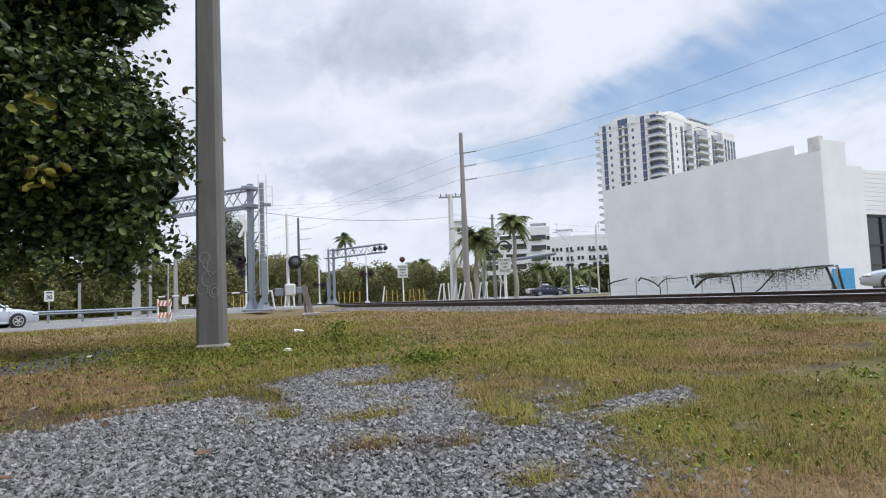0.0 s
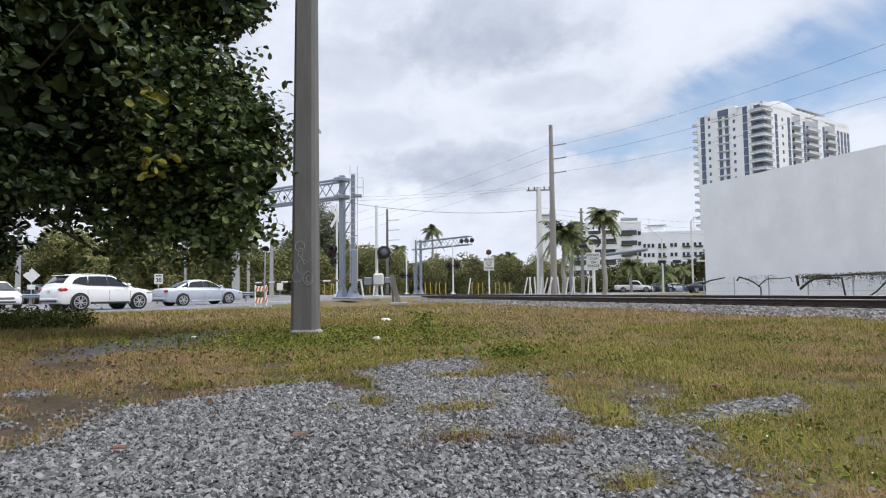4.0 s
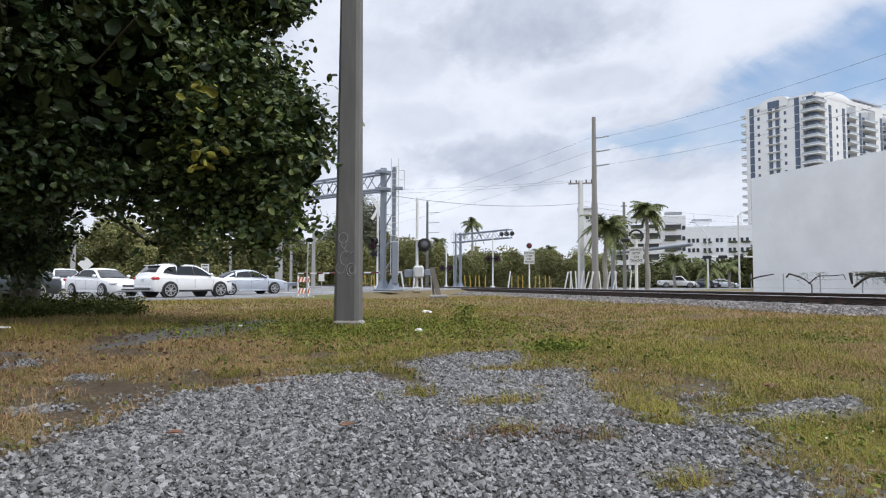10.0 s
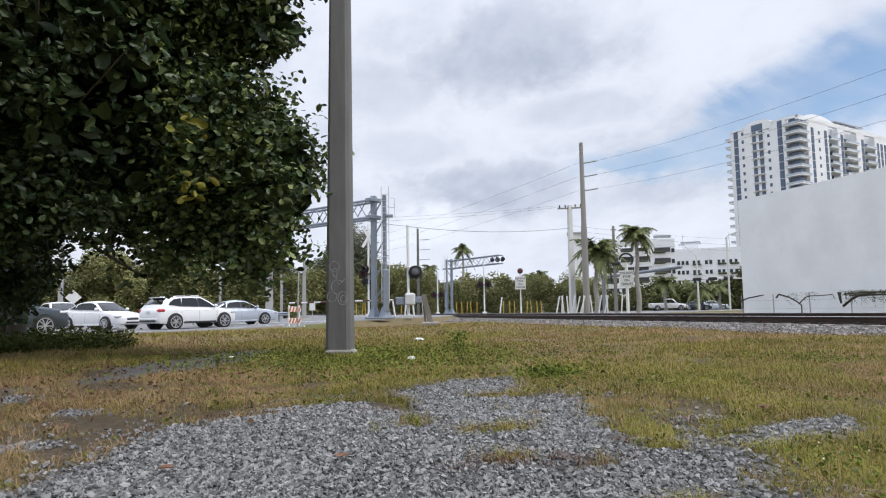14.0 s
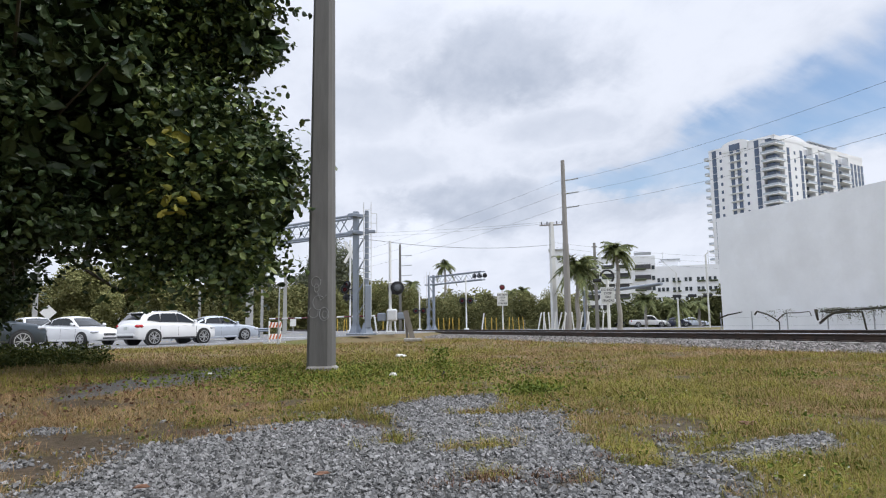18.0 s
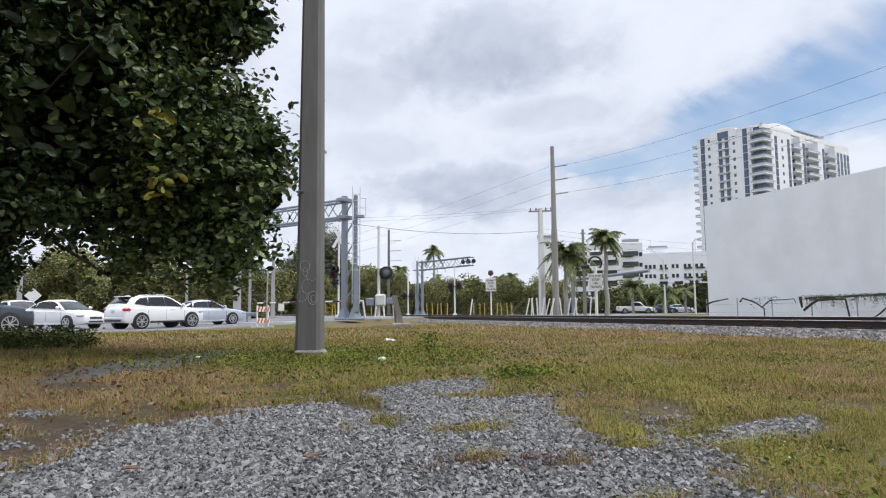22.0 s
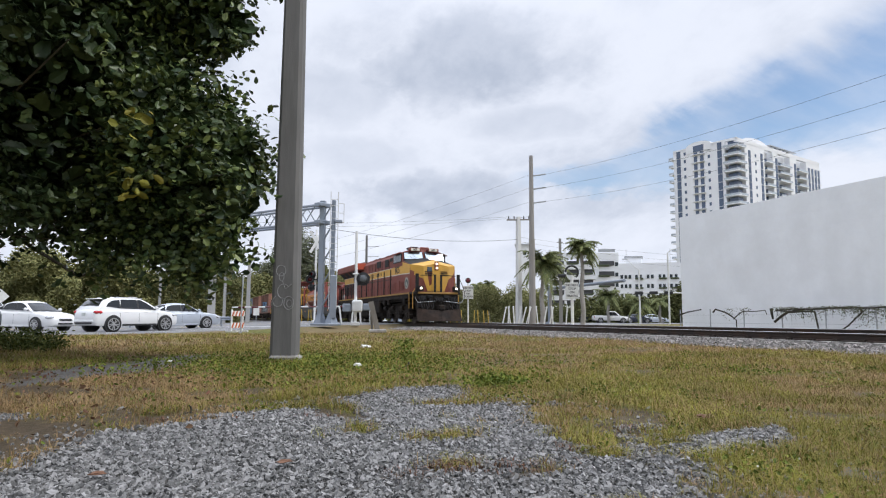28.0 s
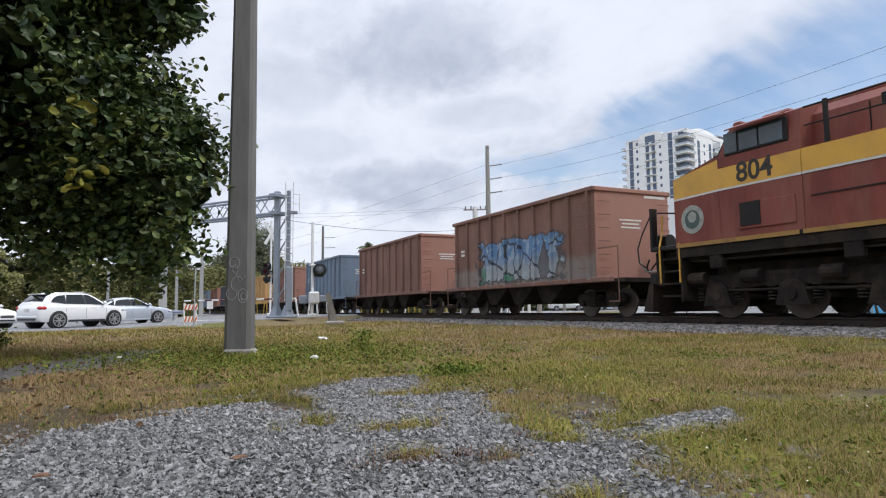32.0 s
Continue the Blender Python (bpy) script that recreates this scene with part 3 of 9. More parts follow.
# ------------------------------------------------------------------ buildings
STUCCO = mat("white_stucco", (0.78, 0.805, 0.835), 0.9, vary=0.04, scale=0.6, bump=0.15, bscale=25, dirt=(0.64, 0.65, 0.66), dirt_amt=0.35, dscale=0.35)
STUCCO_TOP = mat("stucco_edge", (0.70, 0.70, 0.69), 0.9, vary=0.08, scale=2, dirt=(0.35, 0.34, 0.33), dirt_amt=0.6, dscale=1.5)
DARK_GLASS = glass("dark_window_glass")
FRAME_DARK = mat("dark_frame", (0.05, 0.05, 0.055), 0.5, 0.3, vary=0.1)
BLUE_PANEL = mat("blue_board", (0.05, 0.32, 0.62), 0.6, vary=0.1, scale=3, dirt=(0.2, 0.3, 0.4), dirt_amt=0.3)


def build_warehouse():
    h = thing("warehouse", pose(32.0, 19.65, 0.2), "white stucco warehouse with a long blank side wall", "building")
    L, H = 15.95, 7.72
    # side wall: stacked courses with fine open joints, and a notch in its top by the corner
    bm = bmesh.new()
    box(bm, (0.16, L / 2, (H - 0.55) / 2), (0.28, L, H - 0.55))
    part("wall_core", bm, STUCCO, h)
    edges = [0.0, 1.0, 1.9, 2.9, 3.85, 4.8, 5.75, 6.62, H - 0.53]
    for a, b in zip(edges, edges[1:]):
        bm = bmesh.new()
        box(bm, (0.02, L / 2, (a + b) / 2), (0.05, L + 0.01, b - a - 0.003), bevel=0.0015)
        part("wall_panel", bm, STUCCO, h)
    bm = bmesh.new()
    box(bm, (0.15, (1.35 + L) / 2, H - 0.28), (0.32, L - 1.35, 0.54))
    part("parapet", bm, STUCCO, h)
    bm = bmesh.new()
    box(bm, (0.15, 0.30, H - 0.2), (0.34, 0.6, 0.74))
    part("corner_pier", bm, STUCCO_TOP, h, "weather-stained stucco corner pier")
    # street front: tall corner bay, then a lower front with shop windows
    part("front_pier", boxed((1.12, 0.14, (H + 0.0) / 2), (2.0, 0.3, H)), STUCCO, h)
    part("front_wall", boxed((2.95, 0.30, 3.27), (1.7, 0.3, 6.55)), STUCCO, h)
    for k in range(10):
        part("siding_board", boxed((10.9, 0.25, 4.12 + k * 0.245), (14.2, 0.1, 0.235), bevel=0.012), STUCCO, h)
    part("front_wall", boxed((14.0, 0.34, 2.0), (8.0, 0.2, 4.0)), STUCCO, h)
    win = part("shop_window", boxed((6.9, 0.38, 2.0), (6.2, 0.06, 3.96)), DARK_GLASS, h)
    for x in (3.86, 5.4, 6.9, 8.4, 9.94):
        part("window_frame", boxed((x, 0.32, 2.0), (0.09, 0.12, 3.9)), FRAME_DARK, win)
    for z in (0.1, 1.3, 2.35, 3.92):
        part("window_frame", boxed((6.9, 0.325, z), (6.1, 0.1, 0.09)), FRAME_DARK, win)
    part("rear_wall", boxed((10, L - 0.1, 3.4), (19.7, 0.3, 6.8)), STUCCO, h)
    part("end_wall", boxed((20.1, L / 2, 3.1), (0.3, L - 0.7, 6.2)), STUCCO, h)
    part("roof", boxed((10.1, L / 2 + 0.2, 6.1), (19.5, L - 0.8, 0.2)), STUCCO_TOP, h)


def boxed(c, s, rz=0.0, bevel=0.0):
    bm = bmesh.new()
    box(bm, c, s, rz, bevel=bevel)
    return bm


build_warehouse()


# white paint with a slight blue tint that stands in for distance haze
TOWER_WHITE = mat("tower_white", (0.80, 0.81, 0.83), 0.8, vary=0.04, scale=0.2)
TOWER_GLASS = glass("tower_glass", (0.085, 0.12, 0.19), 0.1)
RAIL_GLASS = mat("balcony_rail_glass", (0.42, 0.47, 0.52), 0.25, vary=0.1, scale=0.5)
GARAGE_DARK = mat("garage_shadow", (0.07, 0.07, 0.075), 0.9, vary=0.2, scale=0.5)
PLANTER = mat("planter_leaves", (0.06, 0.075, 0.04), 0.9, vary=0.4, scale=3, bump=0.5, bscale=8)
GREY_METAL = mat("galvanised", (0.42, 0.44, 0.46), 0.5, 0.6, vary=0.1, scale=4, dirt=(0.3, 0.3, 0.3), dirt_amt=0.3)


def build_tower():
    """A white block of flats, 22 storeys: a short face towards the railway and a long one, with balconies and bands of glass."""
    t = thing("apartment_tower", pose(195.7, 184.8, 0.2, 0, 0, 14.5), "tall white apartment tower with balconies and blue glass", "apartment building")
    FL, NF = 3.22, 22
    top = FL * NF
    A, B = 28.0, 69.0       # along y (short face) and along x (long face)
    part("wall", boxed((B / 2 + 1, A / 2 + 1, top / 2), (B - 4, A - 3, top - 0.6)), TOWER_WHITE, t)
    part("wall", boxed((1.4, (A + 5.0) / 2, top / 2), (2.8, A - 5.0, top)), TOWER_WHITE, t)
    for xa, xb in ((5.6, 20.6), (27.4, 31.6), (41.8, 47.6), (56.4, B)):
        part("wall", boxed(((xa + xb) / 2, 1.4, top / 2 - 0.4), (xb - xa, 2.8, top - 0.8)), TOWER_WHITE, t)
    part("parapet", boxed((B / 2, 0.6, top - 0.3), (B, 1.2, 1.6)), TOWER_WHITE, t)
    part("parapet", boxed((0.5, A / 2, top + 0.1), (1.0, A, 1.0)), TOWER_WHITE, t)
    bm = bmesh.new()
    arc = [(16.2 + 5.6 * math.cos(a), top + 0.4 + 1.9 * math.sin(a)) for a in np.linspace(0, math.pi, 12)]
    prism(bm, [(21.8, top - 2)] + arc + [(10.6, top - 2)], -0.3, 3.0, "x")
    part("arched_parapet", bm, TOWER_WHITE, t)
    part("crown_window", boxed((-0.3, 16.2, top - 0.6), (0.2, 4.6, 2.6)), TOWER_GLASS, t)
    bm = bmesh.new()
    arc = [(22 + 12.5 * math.cos(a), top + 0.2 + 4.2 * math.sin(a)) for a in np.linspace(0, math.pi, 14)]
    prism(bm, arc, 4.0, 18.0, "y")
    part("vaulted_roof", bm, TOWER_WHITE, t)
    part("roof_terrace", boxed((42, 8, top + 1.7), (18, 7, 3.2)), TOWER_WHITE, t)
    part("terrace_roof", boxed((44, 8, top + 3.5), (23, 9, 0.4)), GREY_METAL, t)
    for x in (35.5, 39.0, 42.5, 46.0, 49.5):
        part("terrace_window", boxed((x, 4.46, top + 1.8), (2.0, 0.2, 2.6)), TOWER_GLASS, t)
    glass_mesh = {}

    def pane(name, c, s, material, label=""):
        key = (name, s)
        if key not in glass_mesh:
            me = bpy.data.meshes.new(name)
            bm = bmesh.new()
            box(bm, (0, 0, 0), s)
            bm.to_mesh(me)
            bm.free()
            me.materials.append(material)
            glass_mesh[key] = me
        ob = new(name, glass_mesh[key])
        ob.parent, ob.location = t, c
        return ob
    for f in range(3, NF):
        z = (f + 0.5) * FL
        # short face: bands of glass, single windows, ledges
        for y, w in ((25.5, 1.8), (7.2, 1.8)):
            pane("glass_band", (-0.02, y, z), (0.24, w, 3.0), TOWER_GLASS)
        for y in (17.7, 14.9):
            pane("window", (-0.02, y, z), (0.24, 1.5, 2.5), TOWER_GLASS)
        for y in (22.6, 11.8):
            pane("small_window", (-0.02, y, z), (0.2, 0.9, 1.3), TOWER_GLASS)
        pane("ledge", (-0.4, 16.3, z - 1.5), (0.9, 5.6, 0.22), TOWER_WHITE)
        # long face: glass bands between recessed balconies
        if z < top - 2:
            for x in (9.0, 18.3, 30.2, 46.2, 58.8, 61.9, 65.0, 67.8):
                pane("glass_band", (x, -0.02, z), (1.7, 0.24, 3.0), TOWER_GLASS)
            for x in (13.6,):
                pane("small_window", (x, -0.02, z), (1.0, 0.2, 1.3), TOWER_GLASS)
            for x, w in ((24.0, 6.6), (36.7, 10.0), (52.0, 8.6)):
                pane("balcony_door", (x, 2.42, z), (w - 0.6, 0.2, 2.5), TOWER_GLASS)
                pane("balcony", (x, 0.6, z - 1.5), (w, 3.4, 0.25), TOWER_WHITE)
                pane("balcony_rail", (x, -0.95, z - 0.95), (w, 0.08, 0.75), RAIL_GLASS)
        # corner and end balconies
        pane("balcony_door", (2.4, 2.4, z), (3.4, 3.4, 2.6), TOWER_GLASS)
        pane("balcony", (1.8, 2.0, z - 1.5), (6.8, 6.2, 0.28), TOWER_WHITE)
        pane("balcony_rail", (-1.5, 2.0, z - 0.95), (0.08, 6.0, 0.75), RAIL_GLASS)
        pane("balcony_rail", (1.8, -1.05, z - 0.95), (6.6, 0.08, 0.75), RAIL_GLASS)
        pane("balcony", (1.0, A + 0.9, z - 1.5), (3.0, 2.2, 0.25), TOWER_WHITE)
        pane("balcony_rail", (-0.45, A + 0.9, z - 0.95), (0.08, 2.1, 0.75), RAIL_GLASS)
        pane("balcony", (B + 0.8, 1.4, z - 1.5), (1.8, 2.6, 0.25), TOWER_WHITE)


build_tower()


def polar(az, dist):
    """A place by its bearing from the railway's line and its distance."""
    return dist * math.sin(radians(az)), dist * math.cos(radians(az))


def build_offices():
    """The white car park and offices behind the palms."""
    x0, y0 = polar(35.0, 205)
    b = thing("parking_garage", pose(x0, y0, 0.2, 0, 0, -35), "white parking garage with dark open decks and planters", "parking garage")
    FL = 3.2
    # solid core, coloured dark for the shade inside the open decks
    part("wall", boxed((-7.0, 9, 9.4), (14.0, 18, 18.8)), GARAGE_DARK, b)
    for k in range(7):
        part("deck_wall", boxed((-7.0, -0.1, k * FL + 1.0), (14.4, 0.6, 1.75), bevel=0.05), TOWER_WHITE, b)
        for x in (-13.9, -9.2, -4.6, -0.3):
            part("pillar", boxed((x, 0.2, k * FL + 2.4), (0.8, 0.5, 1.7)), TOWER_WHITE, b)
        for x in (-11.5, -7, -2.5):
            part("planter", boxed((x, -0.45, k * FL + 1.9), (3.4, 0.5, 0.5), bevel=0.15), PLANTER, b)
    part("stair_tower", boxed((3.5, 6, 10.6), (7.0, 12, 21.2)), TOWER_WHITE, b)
    for k in range(2, 6):
        # dark panel on the wall in place of a shaded opening
        part("opening", boxed((3.4, -0.02, k * FL + 1.9), (4.6, 0.3, 1.4)), GARAGE_DARK, b)
        part("planter", boxed((2.6, -0.4, k * FL + 1.2), (3.4, 0.5, 0.6), bevel=0.15), PLANTER, b)
        for x in (6.4,):
            part("window", boxed((x, -0.02, k * FL + 1.6), (0.9, 0.2, 1.2)), DARK_GLASS, b)
    part("roof_rail", boxed((3.5, 0.2, 21.9), (5.0, 0.15, 0.9)), GREY_METAL, b)
    # stair tower at the far end
    x1, y1 = polar(28.75, 205)
    s = thing("stair_tower", pose(x1, y1, 0.2, 0, 0, -29), "slim white stair tower with a flat cap", "building")
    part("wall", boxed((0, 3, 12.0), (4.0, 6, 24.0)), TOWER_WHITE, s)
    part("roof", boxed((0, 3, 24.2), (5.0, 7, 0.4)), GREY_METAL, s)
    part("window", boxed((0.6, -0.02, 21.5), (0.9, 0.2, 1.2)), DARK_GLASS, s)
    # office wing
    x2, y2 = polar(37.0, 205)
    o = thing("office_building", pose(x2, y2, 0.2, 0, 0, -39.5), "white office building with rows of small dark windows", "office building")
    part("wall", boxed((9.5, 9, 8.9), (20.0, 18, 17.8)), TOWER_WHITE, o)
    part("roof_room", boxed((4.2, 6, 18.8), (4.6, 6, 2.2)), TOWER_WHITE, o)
    part("roof", boxed((4.2, 6, 20.0), (5.6, 7, 0.35)), GREY_METAL, o)
    for k in range(5):
        z = 2.2 + k * 2.86
        for x in (0.7, 1.9, 3.1, 5.0, 6.2, 8.4, 9.6, 11.8, 13.0, 15.0, 16.4, 18.4):
            part("window", boxed((x, -0.02, z), (0.75, 0.2, 1.15)), DARK_GLASS, o)
        if k > 2:
            for x in (7.2, 14.0, 17.4):
                part("planter", boxed((x - 1.4, -0.4, z - 0.6), (2.4, 0.5, 0.5), bevel=0.15), PLANTER, o)
    for x, w in ((2, 0.05), (15, 0.05)):
        part("antenna", boxed((x, 5, 20.2), (0.12, 0.12, 4.6)), GREY_METAL, o)


build_offices()

# ------------------------------------------------------------------ poles
POLE_CONCRETE = mat("pole_concrete", (0.17, 0.165, 0.158), 0.92, vary=0.25, scale=1.2, bump=0.35, bscale=45, dirt=(0.06, 0.058, 0.055), dirt_amt=0.8, dscale=0.7, stretch=(1, 1, 0.15))
POLE_GREY = mat("pole_light_grey", (0.36, 0.36, 0.35), 0.9, vary=0.12, scale=1.5, stretch=(1, 1, 0.2))
POLE_WHITE = mat("pole_pale", (0.62, 0.62, 0.60), 0.85, vary=0.08, scale=1.5, stretch=(1, 1, 0.2))
POLE_BROWN = mat("pole_weathered", (0.27, 0.255, 0.235), 0.9, vary=0.15, scale=2, bump=0.3, bscale=20, stretch=(1, 1, 0.1))
WIRE = mat("cable", (0.05, 0.05, 0.055), 0.6, vary=0.1)
CHALK = mat("pale_spray", (0.29, 0.29, 0.285), 0.9, vary=0.1)


def build_near_pole():
    x, y = polar(7.95, 11.1)
    p = thing("concrete_pole", pose(x, y, 0.0, 0, 0, -22), "tall square grey concrete pole with pale scribbles", "utility pole")
    bm = bmesh.new()
    for w0, w1, z0, z1 in ((0.425, 0.235, -0.2, 13.0),):
        rings = []
        for w, z in ((w0, z0), (w1, z1)):
            h, c = w / 2, w * 0.14
            pts = [(-h + c, -h), (h - c, -h), (h, -h + c), (h, h - c), (h - c, h), (-h + c, h), (-h, h - c), (-h, -h + c)]
            rings.append([bm.verts.new((a, b, z)) for a, b in pts])
        n = len(rings[0])
        for i in range(n):
            bm.faces.new((rings[0][i], rings[0][(i + 1) % n], rings[1][(i + 1) % n], rings[1][i]))
        bm.faces.new(rings[1])
    part("shaft", bm, POLE_CONCRETE, p)
    part("footing", boxed((0.03, -0.05, 0.07), (0.46, 0.44, 0.14), bevel=0.03), CONCRETE, p, "pale concrete collar")
    bm = bmesh.new()
    # scribbles: loops and strokes, no letters
    def loop(cx, cz, rx, rz, a0=0.0, a1=math.tau, n=14):
        chain(bm, [(cx + rx * math.cos(a), -0.213 + 0.0048 * cz, cz + rz * math.sin(a)) for a in np.linspace(a0, a1, n)], 0.006, 4)
    loop(-0.05, 1.52, 0.08, 0.09)
    loop(-0.04, 1.42, 0.04, 0.07)
    loop(0.0, 1.18, 0.10, 0.12, 0.6, 5.6)
    loop(-0.09, 1.02, 0.08, 0.09, 2.0, 6.6)
    loop(0.09, 0.99, 0.08, 0.11)
    loop(0.10, 0.98, 0.045, 0.06)
    chain(bm, [(-0.03, -0.210, 1.36), (0.03, -0.210, 1.22), (0.13, -0.210, 1.30)], 0.006, 4)
    part("scribble", bm, CHALK, p, "pale spray scribble")


build_near_pole()


def sagged(p0, p1, sag, n=18):
    p0, p1 = Vector(p0), Vector(p1)
    return [p0.lerp(p1, t) - Vector((0, 0, 4 * sag * t * (1 - t))) for t in np.linspace(0, 1, n)]


def cable(p0, p1, sag, r=0.018, name="cable", label="thin dark overhead cable"):
    bm = bmesh.new()
    chain(bm, sagged(p0, p1, sag), r, 4)
    return tagged(part(name, bm, WIRE), label, "cable", "overhead cables")


def build_power_pole():
    x, y = polar(29.54, 57)
    p = thing("power_pole", pose(x, y, 0.2), "tall weathered power pole with three insulator arms", "utility pole", "power poles")
    bm = bmesh.new()
    tube(bm, (0, 0, 0), (0, 0, 7.6), 0.30, 0.27, 12)
    part("lower_shaft", bm, POLE_BROWN, p)
    bm = bmesh.new()
    tube(bm, (0, 0, 7.6), (0, 0, 15.1), 0.24, 0.17, 12)
    part("shaft", bm, POLE_BROWN, p)
    for z in (13.3, 12.1, 10.85):
        part("insulator", bars_bm([((0.15, -0.1, z - 0.03), (1.05, -0.75, z + 0.08), 0.07)]), GREY_METAL, p)
    for z, z2, zoff in ((13.38, 11.5, 0), (12.18, 10.3, 0), (10.93, 9.4, 0)):
        cable((x + 1.05, y - 0.75, z + 0.2), (x + 1.2, y - 62, z + 0.3), 1.7, 0.009)
        cable((x - 0.1, y + 0.2, z + 0.2), (x - 22, y + 90, z - 1.0), 1.5, 0.009)
    return x, y


def bars_bm(items, seg=8):
    bm = bmesh.new()
    for p0, p1, r in items:
        tube(bm, p0, p1, r, seg=seg)
    return bm


PX, PY = build_power_pole()


def build_pale_pole():
    x, y = polar(28.36, 64)
    p = thing("pale_pole", pose(x, y, 0.2), "pale square concrete pole with a crossarm on top", "utility pole", "power poles")
    bm = bmesh.new()
    prism(bm, [(-0.28, 0), (0.28, 0), (0.16, 10.7), (-0.16, 10.7)], -0.22, 0.22, "y")
    part("shaft", bm, POLE_WHITE, p)
    part("crossarm", boxed((0, -0.1, 10.4), (2.4, 0.12, 0.14), -30), POLE_BROWN, p)
    for k in (-1.0, -0.45, 0.5, 1.0):
        part("insulator", bars_bm([((k * 0.87, -0.1 - k * 0.5, 10.4), (k * 0.87, -0.1 - k * 0.5, 10.75), 0.06)]), FRAME_DARK, p)
    for k, sg in ((-1.0, 1.0), (1.0, 1.3)):
        cable((x + k, y - k * 0.5, 10.9), (-14, 82 + k, 12.5), sg, 0.010)
    cable((x, y, 8.65), (4, 52, 9.1), 1.0, 0.022)
    for k in range(3):
        cable((x + 0.4 * k, y, 8.9 - 0.5 * k), (x + 45, y + 14, 10.0 - 0.9 * k), 0.6, 0.010)
    return x, y


build_pale_pole()

# ------------------------------------------------------------------ railway signals at the crossing
GALV = mat("signal_mast_paint", (0.25, 0.285, 0.335), 0.45, 0.35, vary=0.08, scale=2, dirt=(0.25, 0.26, 0.28), dirt_amt=0.4)
BLACK = mat("signal_black", (0.015, 0.015, 0.017), 0.5, vary=0.2)
RED_LENS = mat("red_lens", (0.12, 0.01, 0.015), 0.15, vary=0.1)
CASE = mat("machine_case", (0.62, 0.63, 0.63), 0.5, 0.2, vary=0.06, dirt=(0.4, 0.4, 0.4), dirt_amt=0.3)
WHITE_PAINT = mat("white_paint", (0.75, 0.75, 0.73), 0.6, vary=0.06, dirt=(0.45, 0.44, 0.42), dirt_amt=0.3)


def hull_bm2(a, b):
    bm = bmesh.new()
    A, B = [bm.verts.new(p) for p in a], [bm.verts.new(p) for p in b]
    n = len(A)
    fs = [bm.faces.new(A[::-1]), bm.faces.new(B)] + [bm.faces.new((A[i], A[(i + 1) % n], B[(i + 1) % n], B[i])) for i in range(n)]
    bmesh.ops.recalc_face_normals(bm, faces=fs)
    return bm


def build_gantry(az, dist, length, top, turn, name_label):
    """A cantilever: a ladder-backed mast and a lattice arm over the road."""
    x, y = polar(az, dist)
    g = thing("signal_gantry", pose(x, y, 0.35, 0, 0, turn), name_label, "railway signal", "signal gantries")
    for sx, sy, w in ((-0.34, -0.1, 0.3), (0.34, 0.12, 0.2)):
        part("column", boxed((sx, sy, top / 2), (w, w, top), 30, bevel=0.02), GALV, g)
        part("column_foot", hull_bm2([(sx - 0.3, sy - 0.3, 0), (sx + 0.3, sy - 0.3, 0), (sx + 0.3, sy + 0.3, 0), (sx - 0.3, sy + 0.3, 0)], [(sx - 0.12, sy - 0.12, 0.7), (sx + 0.12, sy - 0.12, 0.7), (sx + 0.12, sy + 0.12, 0.7), (sx - 0.12, sy + 0.12, 0.7)]), GALV, g)
    part("base", boxed((0, 0, 0.06), (1.5, 1.0, 0.12), bevel=0.03), GALV, g)
    for k in range(int(top / 1.25)):
        z = 0.8 + k * 1.25
        part("brace", bars_bm([((-0.34, -0.2, z), (0.34, 0.02, z + 1.1), 0.045)]), GALV, g)
    part("clamp", boxed((-0.34, -0.1, top - 0.25), (0.5, 0.9, 0.22), bevel=0.03), GALV, g)
    part("clamp", boxed((-0.34, -0.1, top - 1.25), (0.5, 0.9, 0.22), bevel=0.03), GALV, g)
    part("equipment_box", boxed((0.46, 0.10, 1.6), (0.34, 0.34, 2.4), 48, bevel=0.03), GALV, g)
    la, lb = (0.36, -0.13), (0.63, 0.19)
    lad = part("ladder", bars_bm([((*la, 0.9), (*la, top + 0.45), 0.022), ((*lb, 0.9), (*lb, top + 0.45), 0.022)]), CASE, g)
    for k in range(int(top / 0.36) - 1):
        part("rung", bars_bm([((*la, 1.0 + 0.36 * k), (*lb, 1.0 + 0.36 * k), 0.016)], 5), CASE, lad)
    part("cage", bars_bm([((*lb, top - 0.2), (0.85, 0.43, top - 0.2), 0.02), ((0.85, 0.43, top - 1.3), (0.85, 0.43, top - 0.2), 0.02), ((*lb, top - 0.75), (0.85, 0.43, top - 0.75), 0.02), ((*lb, top - 1.3), (0.85, 0.43, top - 1.3), 0.02)]), CASE, g)
    part("step_plate", boxed((0.68, 0.2, top - 1.25), (0.4, 0.3, 0.16), 48, bevel=0.02), GALV, g)
    for z in (top - 0.25, top - 1.25):
        for yy in (-0.35, 0.35):
            part("chord", bars_bm([((-0.6, yy, z), (-length, yy, z + 0.2), 0.075)]), GALV, g)
    n = int(length / 0.9)
    for k in range(n):
        xa, xb = -0.6 - k * (length - 0.6) / n, -0.6 - (k + 1) * (length - 0.6) / n
        for yy in (-0.35, 0.35):
            a, b = (top - 1.22, top - 0.25) if k % 2 else (top - 0.25, top - 1.22)
            part("lattice_bar", bars_bm([((xa, yy, a + 0.1), (xb, yy, b + 0.15), 0.035)], 5), GALV, g)
    return g


